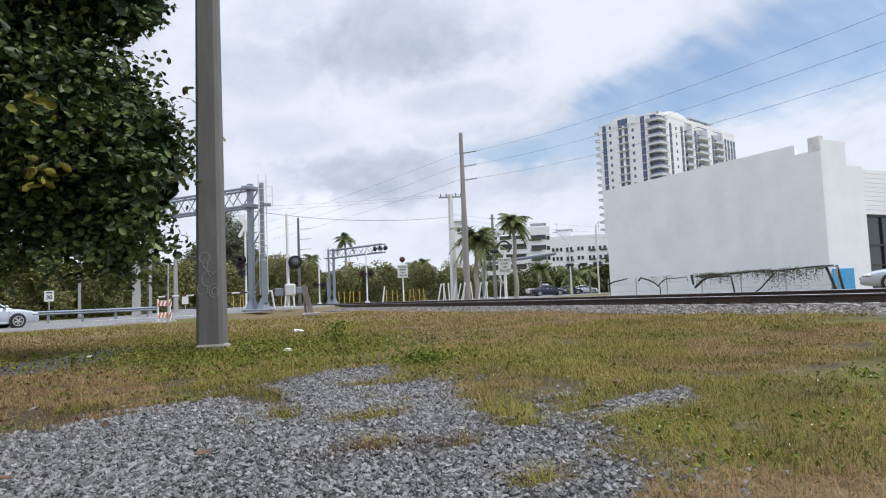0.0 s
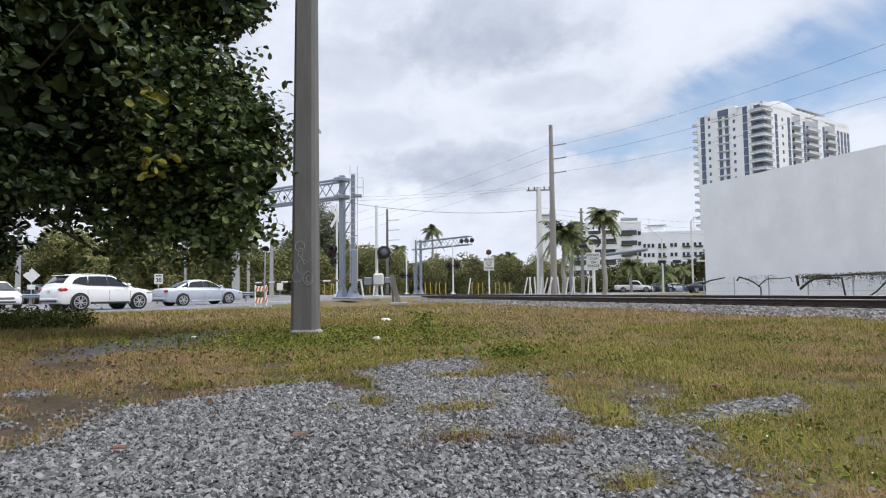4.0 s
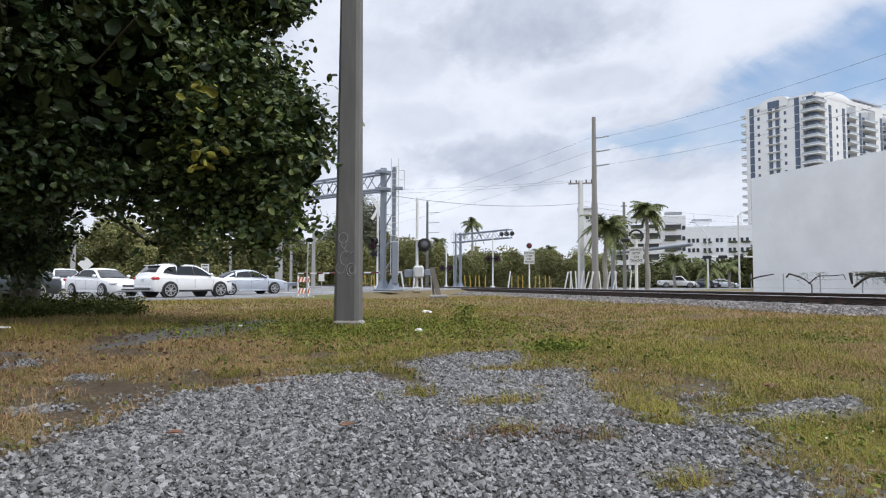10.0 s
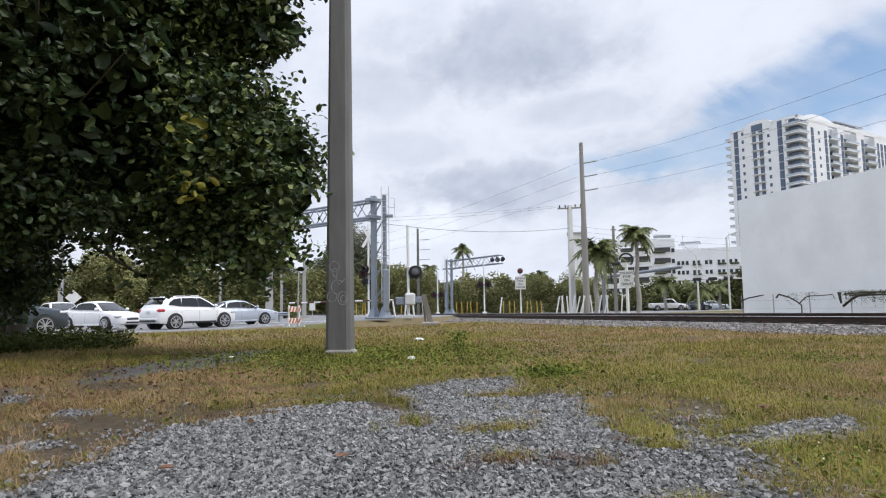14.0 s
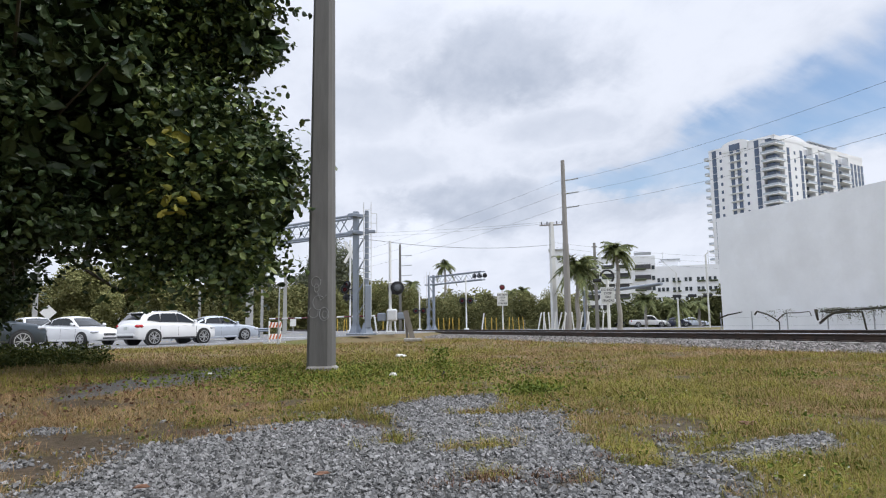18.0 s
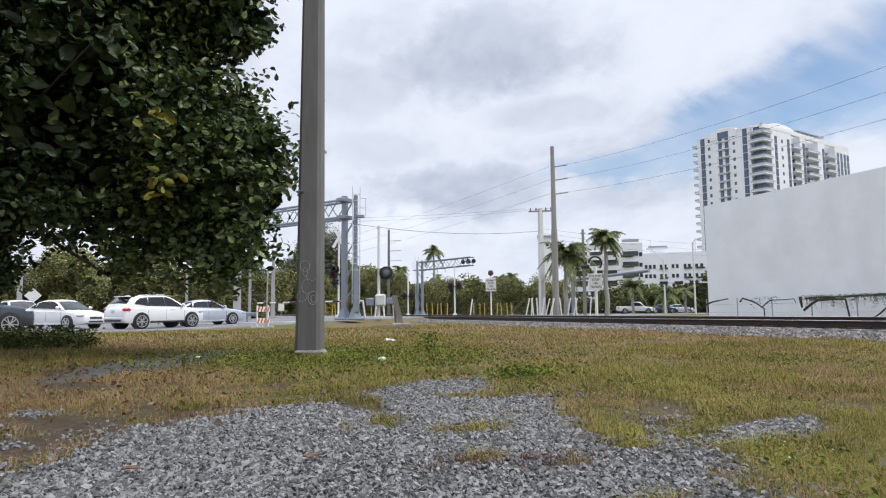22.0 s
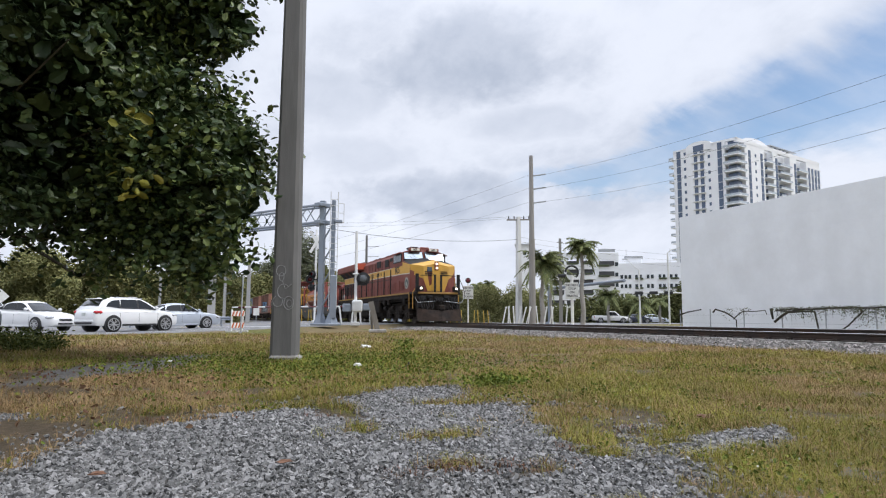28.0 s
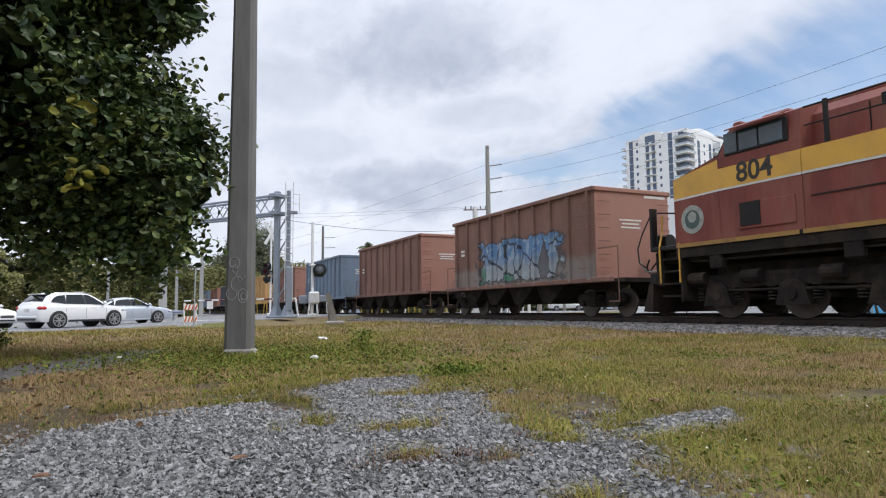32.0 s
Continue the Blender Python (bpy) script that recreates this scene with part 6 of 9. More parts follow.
def track_sign(az, dist, z, size, label, ring=False):
    s = thing("track_sign", pose(*polar(az, dist), 0.25, 0, 0, facing(az)), label, "sign", "warning signs")
    part("post", bars_bm([((0, 0, 0), (0, 0, z + size * 0.5 + (0.5 if ring else 0.35)), 0.05 if not ring else 0.11)], 10), WHITE_PAINT, s)
    pn = part("panel", boxed((0, -0.13, z), (size * 0.8, 0.02, size), bevel=0.008), SIGN_WHITE, s)
    for k, wd in enumerate(("DO NOT", "STOP", "ON", "TRACKS")):
        text("lettering", wd, size * 0.19, pose(0, -0.145, z + size * (0.33 - 0.22 * k), 90, 0, 0), INK_BLACK, pn)
    if not ring:
        bm = bmesh.new()
        lathe(bm, [(0.2, -0.1), (0.22, 0.0), (0.2, 0.12)], 16, Matrix.Translation((0, 0, z + size * 0.5 + 0.42)) @ Matrix.Rotation(radians(90), 4, "X"))
        part("warning_lamp", bm, BLACK, s)
        bm = bmesh.new()
        lathe(bm, [(0.15, 0.12), (0.1, 0.16)], 14, Matrix.Translation((0, 0, z + size * 0.5 + 0.42)) @ Matrix.Rotation(radians(90), 4, "X"))
        part("lens", bm, RED_LENS, s)
    else:
        bm = bmesh.new()
        chain(bm, [(0.45 * math.cos(a), 0, z + size * 0.5 + 0.75 + 0.45 * math.sin(a)) for a in np.linspace(-0.9, math.pi, 14)], 0.07, 8)
        part("ring_bracket", bm, BLACK, s)
        part("lamp_body", boxed((-0.7, 0, z + size * 0.5 + 0.5), (0.6, 0.3, 0.25), bevel=0.05), BLACK, s)


INK_BLACK = mat("sign_ink", (0.02, 0.02, 0.02), 0.6, vary=0.05)


def text(name, body, size, m, material, parent, width=None, align="CENTER"):
    """Lettering in the built-in font, lying in the x-y plane of its pose."""
    cu = bpy.data.curves.new(name, "FONT")
    cu.body, cu.size, cu.align_x, cu.align_y, cu.extrude = body, size, align, "CENTER", 0.002
    cu.offset = size * 0.02
    cu.materials.append(material)
    ob = new(name, cu)
    ob.parent, ob.matrix_basis = parent, m
    return ob


track_sign(23.88, 50, 2.55, 1.0, "white warning sign with black lettering and a lamp")
track_sign(32.96, 47, 2.55, 1.15, "white warning sign on a thick pale post", True)


def build_barricade():
    b = thing("barricade", pose(*polar(4.1, 30.5), 0.12, 0, 0, 52), "orange and white striped roadside barricade", "barricade")
    for sg in (-1, 1):
        part("leg", boxed((sg * 0.42, 0.03, 0.5), (0.06, 0.05, 1.0)), WHITE_PAINT, b)
        part("foot", boxed((sg * 0.42, 0.03, 0.03), (0.06, 0.6, 0.06)), WHITE_PAINT, b)
    for z in (0.82, 0.30):
        bd = part("board", boxed((0, 0, z), (1.0, 0.03, 0.24), bevel=0.005), WHITE_PAINT, b)
        for k in range(4):
            x = -0.38 + 0.25 * k
            part("stripe", hull_bm([(x - 0.12, -0.017, z - 0.115), (x + 0.0, -0.017, z - 0.115), (x + 0.12, -0.017, z + 0.115), (x, -0.017, z + 0.115)], (0, -0.004, 0)), ORANGE, bd)
    p = thing("sign_post", pose(*polar(4.35, 29.5), 0.1), "thin pale steel sign post beside the barricade", "post")
    part("tube", bars_bm([((0, 0, 0), (0.03, 0, 2.5), 0.03)], 8), GREY_METAL, p)
    part("foot", boxed((0, 0, 0.02), (0.14, 0.14, 0.05)), GREY_METAL, p)


build_barricade()


def build_guardrail():
    x0, y0 = polar(-15, 50)
    x1, y1 = polar(3.6, 47)
    d = math.hypot(x1 - x0, y1 - y0)
    g = thing("guardrail", pose(x0, y0, 0.1, 0, 0, math.degrees(math.atan2(y1 - y0, x1 - x0))), "galvanised steel roadside guardrail", "guardrail")
    bm = bmesh.new()
    prism(bm, [(0.0, 0.48), (-0.06, 0.53), (0.0, 0.60), (-0.06, 0.67), (0.0, 0.74), (0.03, 0.74), (0.03, 0.48)], 0, d, "x")
    part("beam", bm, GALV, g)
    for k in range(int(d / 1.9) + 1):
        part("post", boxed((k * 1.9 + 0.1, 0.1, 0.35), (0.12, 0.12, 0.75)), GALV, g)


build_guardrail()


def small_sign(az, dist, z, shape, label):
    s = thing("road_sign", pose(*polar(az, dist), 0.1, 0, 0, facing(az)), label, "sign", "road signs")
    part("post", bars_bm([((0, 0, 0), (0, 0, z + 0.3), 0.035)], 8), GREY_METAL, s)
    bm = bmesh.new()
    if shape == "diamond":
        prism(bm, [(0, z - 0.55), (0.55, z), (0, z + 0.55), (-0.55, z)], -0.06, -0.04, "y")
    else:
        prism(bm, [(-0.3, z - 0.38), (0.3, z - 0.38), (0.3, z + 0.38), (-0.3, z + 0.38)], -0.06, -0.04, "y")
    pn = part("panel", bm, SIGN_WHITE, s)
    if shape == "speed":
        text("lettering", "30", 0.4, pose(0, -0.075, z - 0.1, 90, 0, 0), INK_BLACK, pn)
        part("lettering_bar", boxed((0, -0.07, z + 0.24), (0.4, 0.01, 0.08)), INK_BLACK, pn)
    if shape == "diamond":
        part("under_panel", boxed((0, -0.05, z - 0.85), (0.5, 0.02, 0.34)), SIGN_WHITE, s)


small_sign(-12.75, 56, 2.1, "diamond", "pale diamond road sign seen from behind")
small_sign(-4.0, 54, 1.8, "speed", "white speed limit sign with black numerals")
small_sign(5.6, 70, 1.3, "plain", "small pale roadside notice")


def plain_pole(az, dist, h, w, label, material):
    p = thing("roadside_pole", pose(*polar(az, dist), 0.1, 0, 0, facing(az)), label, "utility pole", "roadside poles")
    bm = bmesh.new()
    prism(bm, [(-w, -0.1), (w, -0.1), (w * 0.65, h), (-w * 0.65, h)], -w, w, "y")
    part("shaft", bm, material, p)
    part("collar", boxed((0, 0, 0.1), (w * 2.3, w * 2.3, 0.2), bevel=0.03), CONCRETE, p)
    return p


for az, d, h, w in ((1.98, 58, 12, 0.33), (3.0, 60, 12, 0.13), (4.9, 62, 6.5, 0.2), (-13.6, 60, 8, 0.2), (-2.0, 62, 9, 0.12)):
    plain_pole(az, d, h, w, "pale grey concrete roadside pole", POLE_GREY)
p = plain_pole(14.85, 90, 12.2, 0.22, "slim grey pole with three short arms", POLE_CONCRETE)
for z in (10.6, 9.2, 7.8):
    part("arm", bars_bm([((0.1, 0, z), (1.7, 0, z + 0.1), 0.05)]), GREY_METAL, p)
p = plain_pole(32.0, 70, 9.3, 0.2, "brown leaning wooden power pole", POLE_BROWN)
part("crosspiece", boxed((0, 0, 8.9), (0.6, 0.1, 0.1)), POLE_BROWN, p)


def build_mast_arm():
    a, b = Vector((*polar(31.05, 74), 0.2)), Vector((*polar(37.4, 66), 4.6))
    m = thing("traffic_mast", pose(a.x, a.y, a.z), "thick grey steel traffic mast arm over the road", "traffic mast")
    part("mast", bars_bm([((0, 0, 0), (0, 0, 4.4), 0.24)], 14), GALV, m)
    part("arm", bars_bm([((0, 0, 4.0), tuple(b - a), 0.16)], 14), GALV, m)
    part("base", boxed((0, 0, 0.15), (0.8, 0.8, 0.3), bevel=0.05), GALV, m)
    x, y = polar(42.3, 92)
    t = thing("traffic_signal", pose(x, y, 0.2, 0, 0, -40), "pale traffic signal arm with dark signal heads", "traffic signal")
    part("mast", bars_bm([((0, 0, 0), (0, 0, 4.6), 0.14)], 12), POLE_WHITE, t)
    part("arm", bars_bm([((0, 0, 4.15), (-6.6, 0, 4.25), 0.09)], 10), POLE_WHITE, t)
    for k, xx in enumerate((-6.0, -4.1, -2.2)):
        part("signal_head", boxed((xx, -0.15, 4.2), (1.1, 0.35, 0.42), bevel=0.08), BLACK, t)
    for az, d, h in ((40.95, 88, 9.2), (38.6, 96, 7.6)):
        l = thing("street_lamp", pose(*polar(az, d), 0.2, 0, 0, facing(az)), "pale street lamp with a curved arm", "street lamp", "street lamps")
        part("pole", bars_bm([((0, 0, 0), (0, 0, h), 0.11)], 10), POLE_WHITE, l)
        sg = 1 if az > 40 else -1
        bm = bmesh.new()
        chain(bm, [(0, 0, h), (sg * 0.4, 0, h + 0.35), (sg * 1.6, 0, h + 0.7 if sg > 0 else h + 1.6)], 0.05, 8)
        part("arm", bm, POLE_WHITE, l)
        part("lamp_head", boxed((sg * 1.9, 0, h + (0.72 if sg > 0 else 1.65)), (0.8, 0.3, 0.14), bevel=0.05), GREY_METAL, l)


build_mast_arm()


def build_palm(az, dist, h, spread, n, seed, trunk_r=0.2, royal=True, scale=1.0):
    """A palm: ringed trunk and a crown of arched fronds with many leaflets."""
    rng = np.random.default_rng(seed)
    p = thing("palm_tree", pose(*polar(az, dist), 0.2), "tall palm with a pale trunk and drooping fronds", "palm tree", "palms")
    bm = bmesh.new()
    chain(bm, [(0.06 * math.sin(k), 0.05 * math.cos(k * 1.3), h * k / 10) for k in range(11)], trunk_r * 1.25, 10, trunk_r * 0.75)
    for k in range(8):
        lathe(bm, [(trunk_r * 1.12, 0), (trunk_r * 1.12, 0.04)], 10, Matrix.Translation((0, 0, h * (k + 1) / 10)))
    part("trunk", bm, PALM_BARK, p)
    if royal:
        part("crownshaft", bars_bm([((0, 0, h - 0.1), (0, 0, h + 0.9), trunk_r * 0.7)], 10), LEAF_PALM, p)
    for k in range(n):
        a = k * 2.399 + rng.random() * 0.4
        rise = rng.uniform(-0.5, 1.15)
        L = spread * rng.uniform(0.8, 1.15)
        pts = []
        for q in np.linspace(0, 1, 9):
            r = L * q * math.cos(rise * (1 - q * 0.6)) * 0.9
            z = h + 0.7 + L * (math.sin(rise) * q - (0.55 + 0.25 * (1 - rise)) * q * q)
            pts.append(Vector((r * math.cos(a), r * math.sin(a), z)))
        bm = bmesh.new()
        chain(bm, pts, 0.03 * scale, 4, 0.006)
        for i in range(1, 9):
            d = (pts[i] - pts[i - 1]).normalized()
            s = d.cross(Vector((0, 0, 1))).normalized()
            for sg in (-1, 1):
                for j in range(6):
                    base_ = pts[i - 1].lerp(pts[i], j / 6)
                    ll = 0.75 * scale * math.sin(math.pi * min(0.97, (i - 0.5 + j / 3) / 9 + 0.12)) + 0.15
                    tip = base_ + (s * sg * 0.75 + d * 0.45 + Vector((0, 0, -0.45 + rng.normal() * 0.25))) * ll
                    w = d * 0.06 * scale
                    v = [bm.verts.new(x) for x in (base_ - w, base_ + w, tip)]
                    bm.faces.new(v)
        part("frond", bm, LEAF_PALM, p)


build_palm(30.4, 62, 5.4, 2.7, 26, 1)
build_palm(31.15, 66, 5.2, 2.5, 14, 2, 0.14)
build_palm(33.85, 63, 7.0, 2.0, 22, 3)
build_palm(18.85, 104, 9.8, 2.2, 18, 4, 0.2, False)
build_palm(15.9, 112, 7.4, 1.9, 14, 5, 0.2, False)
build_palm(24.7, 104, 5.2, 1.8, 14, 6, 0.2, False)
build_palm(25.7, 108, 5.6, 1.8, 14, 7, 0.2, False)
build_palm(36.0, 104, 3.6, 2.8, 16, 8, 0.2, False)
build_palm(38.6, 100, 2.6, 3.0, 16, 9, 0.2, False)
build_palm(40.2, 106, 2.8, 2.6, 14, 10, 0.2, False)


VINE = mat("dry_vine", (0.045, 0.04, 0.03), 0.95, vary=0.3, scale=3)
VINE_LEAF = mat("vine_leaf", (0.09, 0.10, 0.045), 0.8, vary=0.35, island=0.5)


def build_fence():
    """A low wire fence before the warehouse wall, with cut branches and vines in it."""
    f = thing("wire_fence", pose(30.5, 0, 0.22), "rusty wire fence overgrown with dead vines", "fence")
    for k in range(7):
        part("fence_post", bars_bm([((0, 18.4 + 2.62 * k, 0), (0, 18.4 + 2.62 * k, 1.22), 0.035)], 7), GREY_METAL, f)
    part("top_rail", bars_bm([((0, 18.4, 1.2), (0, 24.2, 1.2), 0.025)]), GREY_METAL, f)
    for z in (0.35, 0.85):
        part("wire", bars_bm([((0, 18.4, z), (0, 34.1, z), 0.008)], 4), GREY_METAL, f)
    part("brace", bars_bm([((0, 18.5, 0.05), (0.0, 18.9, 1.2), 0.06), ((0.1, 18.2, 0.0), (0.1, 18.45, 1.25), 0.06)]), VINE, f)
    rng = np.random.default_rng(9)
    def branch(pts, r):
        bm = bmesh.new()
        chain(bm, [(-0.06, y, z) for y, z in pts], r, 7, r * 0.6)
        part("branch", bm, VINE, f, smooth=True)
    branch([(34.2, 0.85), (33.4, 1.05), (32.8, 1.12), (32.2, 1.2)], 0.055)
    branch([(31.2, 1.0), (31.0, 1.2), (30.2, 1.0), (29.8, 0.8), (29.4, 0.55), (29.4, -0.1)], 0.055)
    branch([(29.6, 0.6), (29.2, 0.9), (28.9, 1.05), (28.0, 1.05), (27.3, 1.1), (27.2, 0.85)], 0.035)
    branch([(26.7, 0.45), (26.2, 0.8), (25.8, 0.98), (25.0, 1.02), (24.2, 1.0), (24.1, 0.4), (24.0, -0.1)], 0.07)
    branch([(26.9, 1.2), (26.85, 0.85), (26.8, 0.6)], 0.085)
    branch([(22.8, 0.05), (22.4, 0.3), (21.9, 0.75), (21.4, 1.15)], 0.045)
    branch([(26.6, 1.08), (25.4, 1.15), (24, 1.12), (22.6, 1.2), (21, 1.14), (19.8, 1.24), (18.5, 1.26)], 0.045)
    branch([(26.3, 1.0), (25.0, 1.1), (23.4, 1.2), (22.0, 1.1), (20.4, 1.22)], 0.03)
    for y in rng.uniform(18.8, 26.6, 46):
        z = 1.15
        bm = bmesh.new()
        chain(bm, [(-0.05, y, z), (-0.07 + rng.normal() * 0.03, y + rng.normal() * 0.06, z - 0.2), (-0.05, y + rng.normal() * 0.12, z - 0.3 - 0.4 * rng.random())], 0.012, 4, 0.005)
        part("hanging_vine", bm, VINE, f)
    pts = []
    for y0, y1, n in ((18.8, 26.8, 1500), (28.3, 30.4, 130)):
        for y in rng.uniform(y0, y1, n):
            k = 0.25 + 0.75 * max(0.0, 0.4 + wob(y, 0, 1.1, 4.0))
            pts.append((rng.normal() * 0.1 - 0.05, y, 1.28 - abs(rng.normal()) * 0.40 * k))
    for y in np.concatenate([rng.normal(21.7, 0.3, 330), rng.normal(20.4, 0.5, 200)]):
        pts.append((rng.normal() * 0.12, y, 1.25 - abs(rng.normal()) * 0.42))
    ob = new("vine_leaves", leaves_mesh("vine_leaves", np.array(pts), 0.085, VINE_LEAF, rng, 0.45, 0.6))
    ob.parent = f
    tagged(ob, kind="stuff")
    b = thing("blue_board", pose(32.85, 19.5, 0.24), "bright blue board leaning on the warehouse front", "board")
    part("panel", boxed((0, 0, 0.55), (1.75, 0.05, 1.1), bevel=0.01), BLUE_PANEL, b)
    part("back_strip", boxed((0, 0.04, 0.45), (0.08, 0.04, 0.86)), FRAME_DARK, b)


build_fence()

# ------------------------------------------------------------------ small things on the verge
LITTER = mat("crumpled_paper", (0.75, 0.75, 0.73), 0.8, vary=0.06)


def crumpled(name, x, y, size, label, material, seed, flat=0.35, category="litter"):
    r = random.Random(seed)
    bm = bmesh.new()
    bmesh.ops.create_icosphere(bm, subdivisions=2, radius=1.0)
    for v in bm.verts:
        k = 1 + r.uniform(-0.3, 0.3)
        v.co = Vector((v.co.x * k * size, v.co.y * k * size * 0.6, max(-0.2, v.co.z) * k * size * flat))
    ob = part(name, bm, material)
    ob.location = (x, y, ground_z(x, y) + 0.04)
    return tagged(ob, label, category)


crumpled("litter", 3.9, 14.8, 0.13, "crumpled white paper litter in the grass", LITTER, 1)
crumpled("litter", 2.3, 9.15, 0.06, "small white crumpled litter in the grass", LITTER, 2, 0.7)
crumpled("litter", -3.55, 11.0, 0.1, "pale flattened litter under the tree", LITTER, 3, 0.2)
crumpled("litter", -0.2, 10.6, 0.04, "tiny white scrap in the grass", LITTER, 4, 0.5)
crumpled("dead_leaf", 3.41, 3.65, 0.065, "curled brown dead leaf on the gravel", mat("dead_leaf", (0.17, 0.085, 0.05), 0.8, vary=0.25, scale=8), 5, 0.3, "leaf")
crumpled("dead_leaf", -0.35, 3.3, 0.035, "small brown dead leaf on gravel", mat("dead_leaf", (0.17, 0.085, 0.05)), 6, 0.3, "leaf")
crumpled("dead_leaf", 0.45, 3.25, 0.04, "small reddish dead leaf on gravel", mat("dead_leaf", (0.17, 0.085, 0.05)), 7, 0.3, "leaf")
SLATE = mat("slab_stone", (0.085, 0.083, 0.082), 0.9, vary=0.2, scale=6, bump=0.3, bscale=30)
for k, (x, y, w) in enumerate(((2.97, 2.2, 0.22), (3.10, 2.82, 0.10))):
    bm = bmesh.new()
    box(bm, (0, 0, 0), (w, w * 0.75, 0.02), 30 + 20 * k, bevel=0.006)
    ob = part("flat_stone", bm, SLATE)
    ob.location = (x, y, ground_z(x, y) + 0.015)
    tagged(ob, "flat dark grey stone lying in the grass", "stone", "flat stones")
bm = bmesh.new()
chain(bm, [(0, 0, -0.02), (0.01, 0, 0.05), (0.04, 0.0, 0.09), (0.03, 0, 0.11)], 0.014, 7, 0.008)
ob = part("black_scrap", bm, RUBBER)
ob.location = (2.83, 8.55, ground_z(2.83, 8.55))
tagged(ob, "bent black rubber scrap standing in grass", "scrap")
bm = bmesh.new()
chain(bm, [(-0.04, 0, 0.0), (-0.02, 0, 0.02), (0.03, 0.0, 0.025), (0.03, 0.02, 0.06), (0.015, 0.02, 0.075)], 0.009, 6, 0.005)
ob = part("black_scrap", bm, RUBBER)
ob.location = (0.02, 5.17, ground_z(0.02, 5.17))
tagged(ob, "twisted black scrap at the gravel's edge", "scrap")


# ------------------------------------------------------------------ the train
LOCO_RED = mat("locomotive_red", (0.18, 0.043, 0.031), 0.6, vary=0.25, scale=1.6, dirt=(0.23, 0.105, 0.08), dirt_amt=0.75, dscale=1.5, stretch=(1, 1, 0.28), spec=0.35)
LOCO_BRIGHT = mat("locomotive_bright_red", (0.42, 0.07, 0.03), 0.5, vary=0.12, scale=2)
LOCO_YELLOW = mat("locomotive_yellow", (0.60, 0.33, 0.045), 0.5, vary=0.08, scale=1.5, dirt=(0.36, 0.22, 0.08), dirt_amt=0.5, dscale=1.3)
SILL_YELLOW = mat("sill_dull_yellow", (0.34, 0.19, 0.045), 0.7, vary=0.2, scale=2, dirt=(0.14, 0.08, 0.04), dirt_amt=0.8, dscale=2.0)
LOCO_TRIM = mat("locomotive_pale_trim", (0.55, 0.53, 0.50), 0.6, vary=0.1)
LOCO_BLACK = mat("locomotive_black", (0.016, 0.015, 0.015), 0.65, vary=0.3, scale=3, spec=0.25)
GRIME = mat("running_gear_grime", (0.017, 0.014, 0.012), 0.9, vary=0.35, scale=4, bump=0.4, bscale=25, dirt=(0.065, 0.048, 0.036), dirt_amt=0.6, dscale=2.5, spec=0.2)
WHEEL_STEEL = mat("wheel_steel", (0.10, 0.08, 0.07), 0.6, 0.5, vary=0.2, scale=4)
PLOW = mat("plow_rust", (0.024, 0.019, 0.017), 0.85, vary=0.35, scale=3, dirt=(0.065, 0.042, 0.031), dirt_amt=0.7, spec=0.2)
CAB_GLASS = glass("cab_glass", (0.05, 0.07, 0.085), 0.04)
SCREEN_GLASS = mat("windscreen_glass", (0.45, 0.50, 0.54), 0.06, 0.75, vary=0.08, scale=1.5)
LAMP_ON = mat("lit_headlamp", (0.9, 0.85, 0.75), 0.3, emit=(1.0, 0.82, 0.6), estr=1.8)
INK = mat("dark_lettering", (0.03, 0.025, 0.02), 0.7, vary=0.1)
PALE_INK = mat("pale_lettering", (0.62, 0.60, 0.56), 0.7, vary=0.1)
ORANGE_INK = mat("orange_lettering", (0.50, 0.20, 0.07), 0.7, vary=0.15)
SEAL_PALE = mat("seal_pale", (0.30, 0.31, 0.28), 0.7, vary=0.3, scale=6)
SEAL_GREEN = mat("seal_green", (0.06, 0.085, 0.08), 0.7, vary=0.2)
BOARD_WHITE = mat("number_board", (0.75, 0.72, 0.62), 0.5, vary=0.05)


SIDE = {-1: (90, 0, 0), 1: (90, 0, 180)}       # turns for lettering on the right (-y) and left (+y) sides


def seal(parent, x, y, z, r):
    """A round emblem as plain rings."""
    sgn = -1 if y < 0 else 1
    m = Matrix.Translation((x, y, z)) @ Matrix.Rotation(radians(90 if sgn < 0 else -90), 4, "X")
    bm = bmesh.new()
    lathe(bm, [(r, 0.0), (r, 0.006)], 28, m)
    e = part("emblem", bm, SEAL_PALE, parent, "round pale emblem with a green centre")
    bm = bmesh.new()
    lathe(bm, [(r * 0.66, 0.004), (r * 0.66, 0.010)], 24, m)
    part("emblem_centre", bm, SEAL_GREEN, e)
    bm = bmesh.new()
    mm = m @ Matrix.Translation((0.0, -r * 0.16, 0))
    lathe(bm, [(r * 0.40, 0.008), (r * 0.40, 0.013)], 7, mm)
    part("emblem_mark", bm, SEAL_PALE, e)
    return e


def wheel_pair(parent, x, r, gauge=0.755):
    bm = bmesh.new()
    for sg in (-1, 1):
        m = Matrix.Translation((x, sg * (gauge + 0.02), r)) @ Matrix.Rotation(radians(90), 4, "X")
        lathe(bm, [(r + 0.028, -0.055 * sg - 0.01), (r + 0.025, -0.04 * sg), (r, -0.03 * sg), (r, 0.065 * sg), (r * 0.86, 0.065 * sg), (r * 0.8, 0.02 * sg), (r * 0.3, 0.03 * sg), (r * 0.18, 0.09 * sg)], 24, m)
    tube(bm, (x, -gauge, r), (x, gauge, r), 0.09, seg=10)
    return part("wheelset", bm, WHEEL_STEEL, parent)


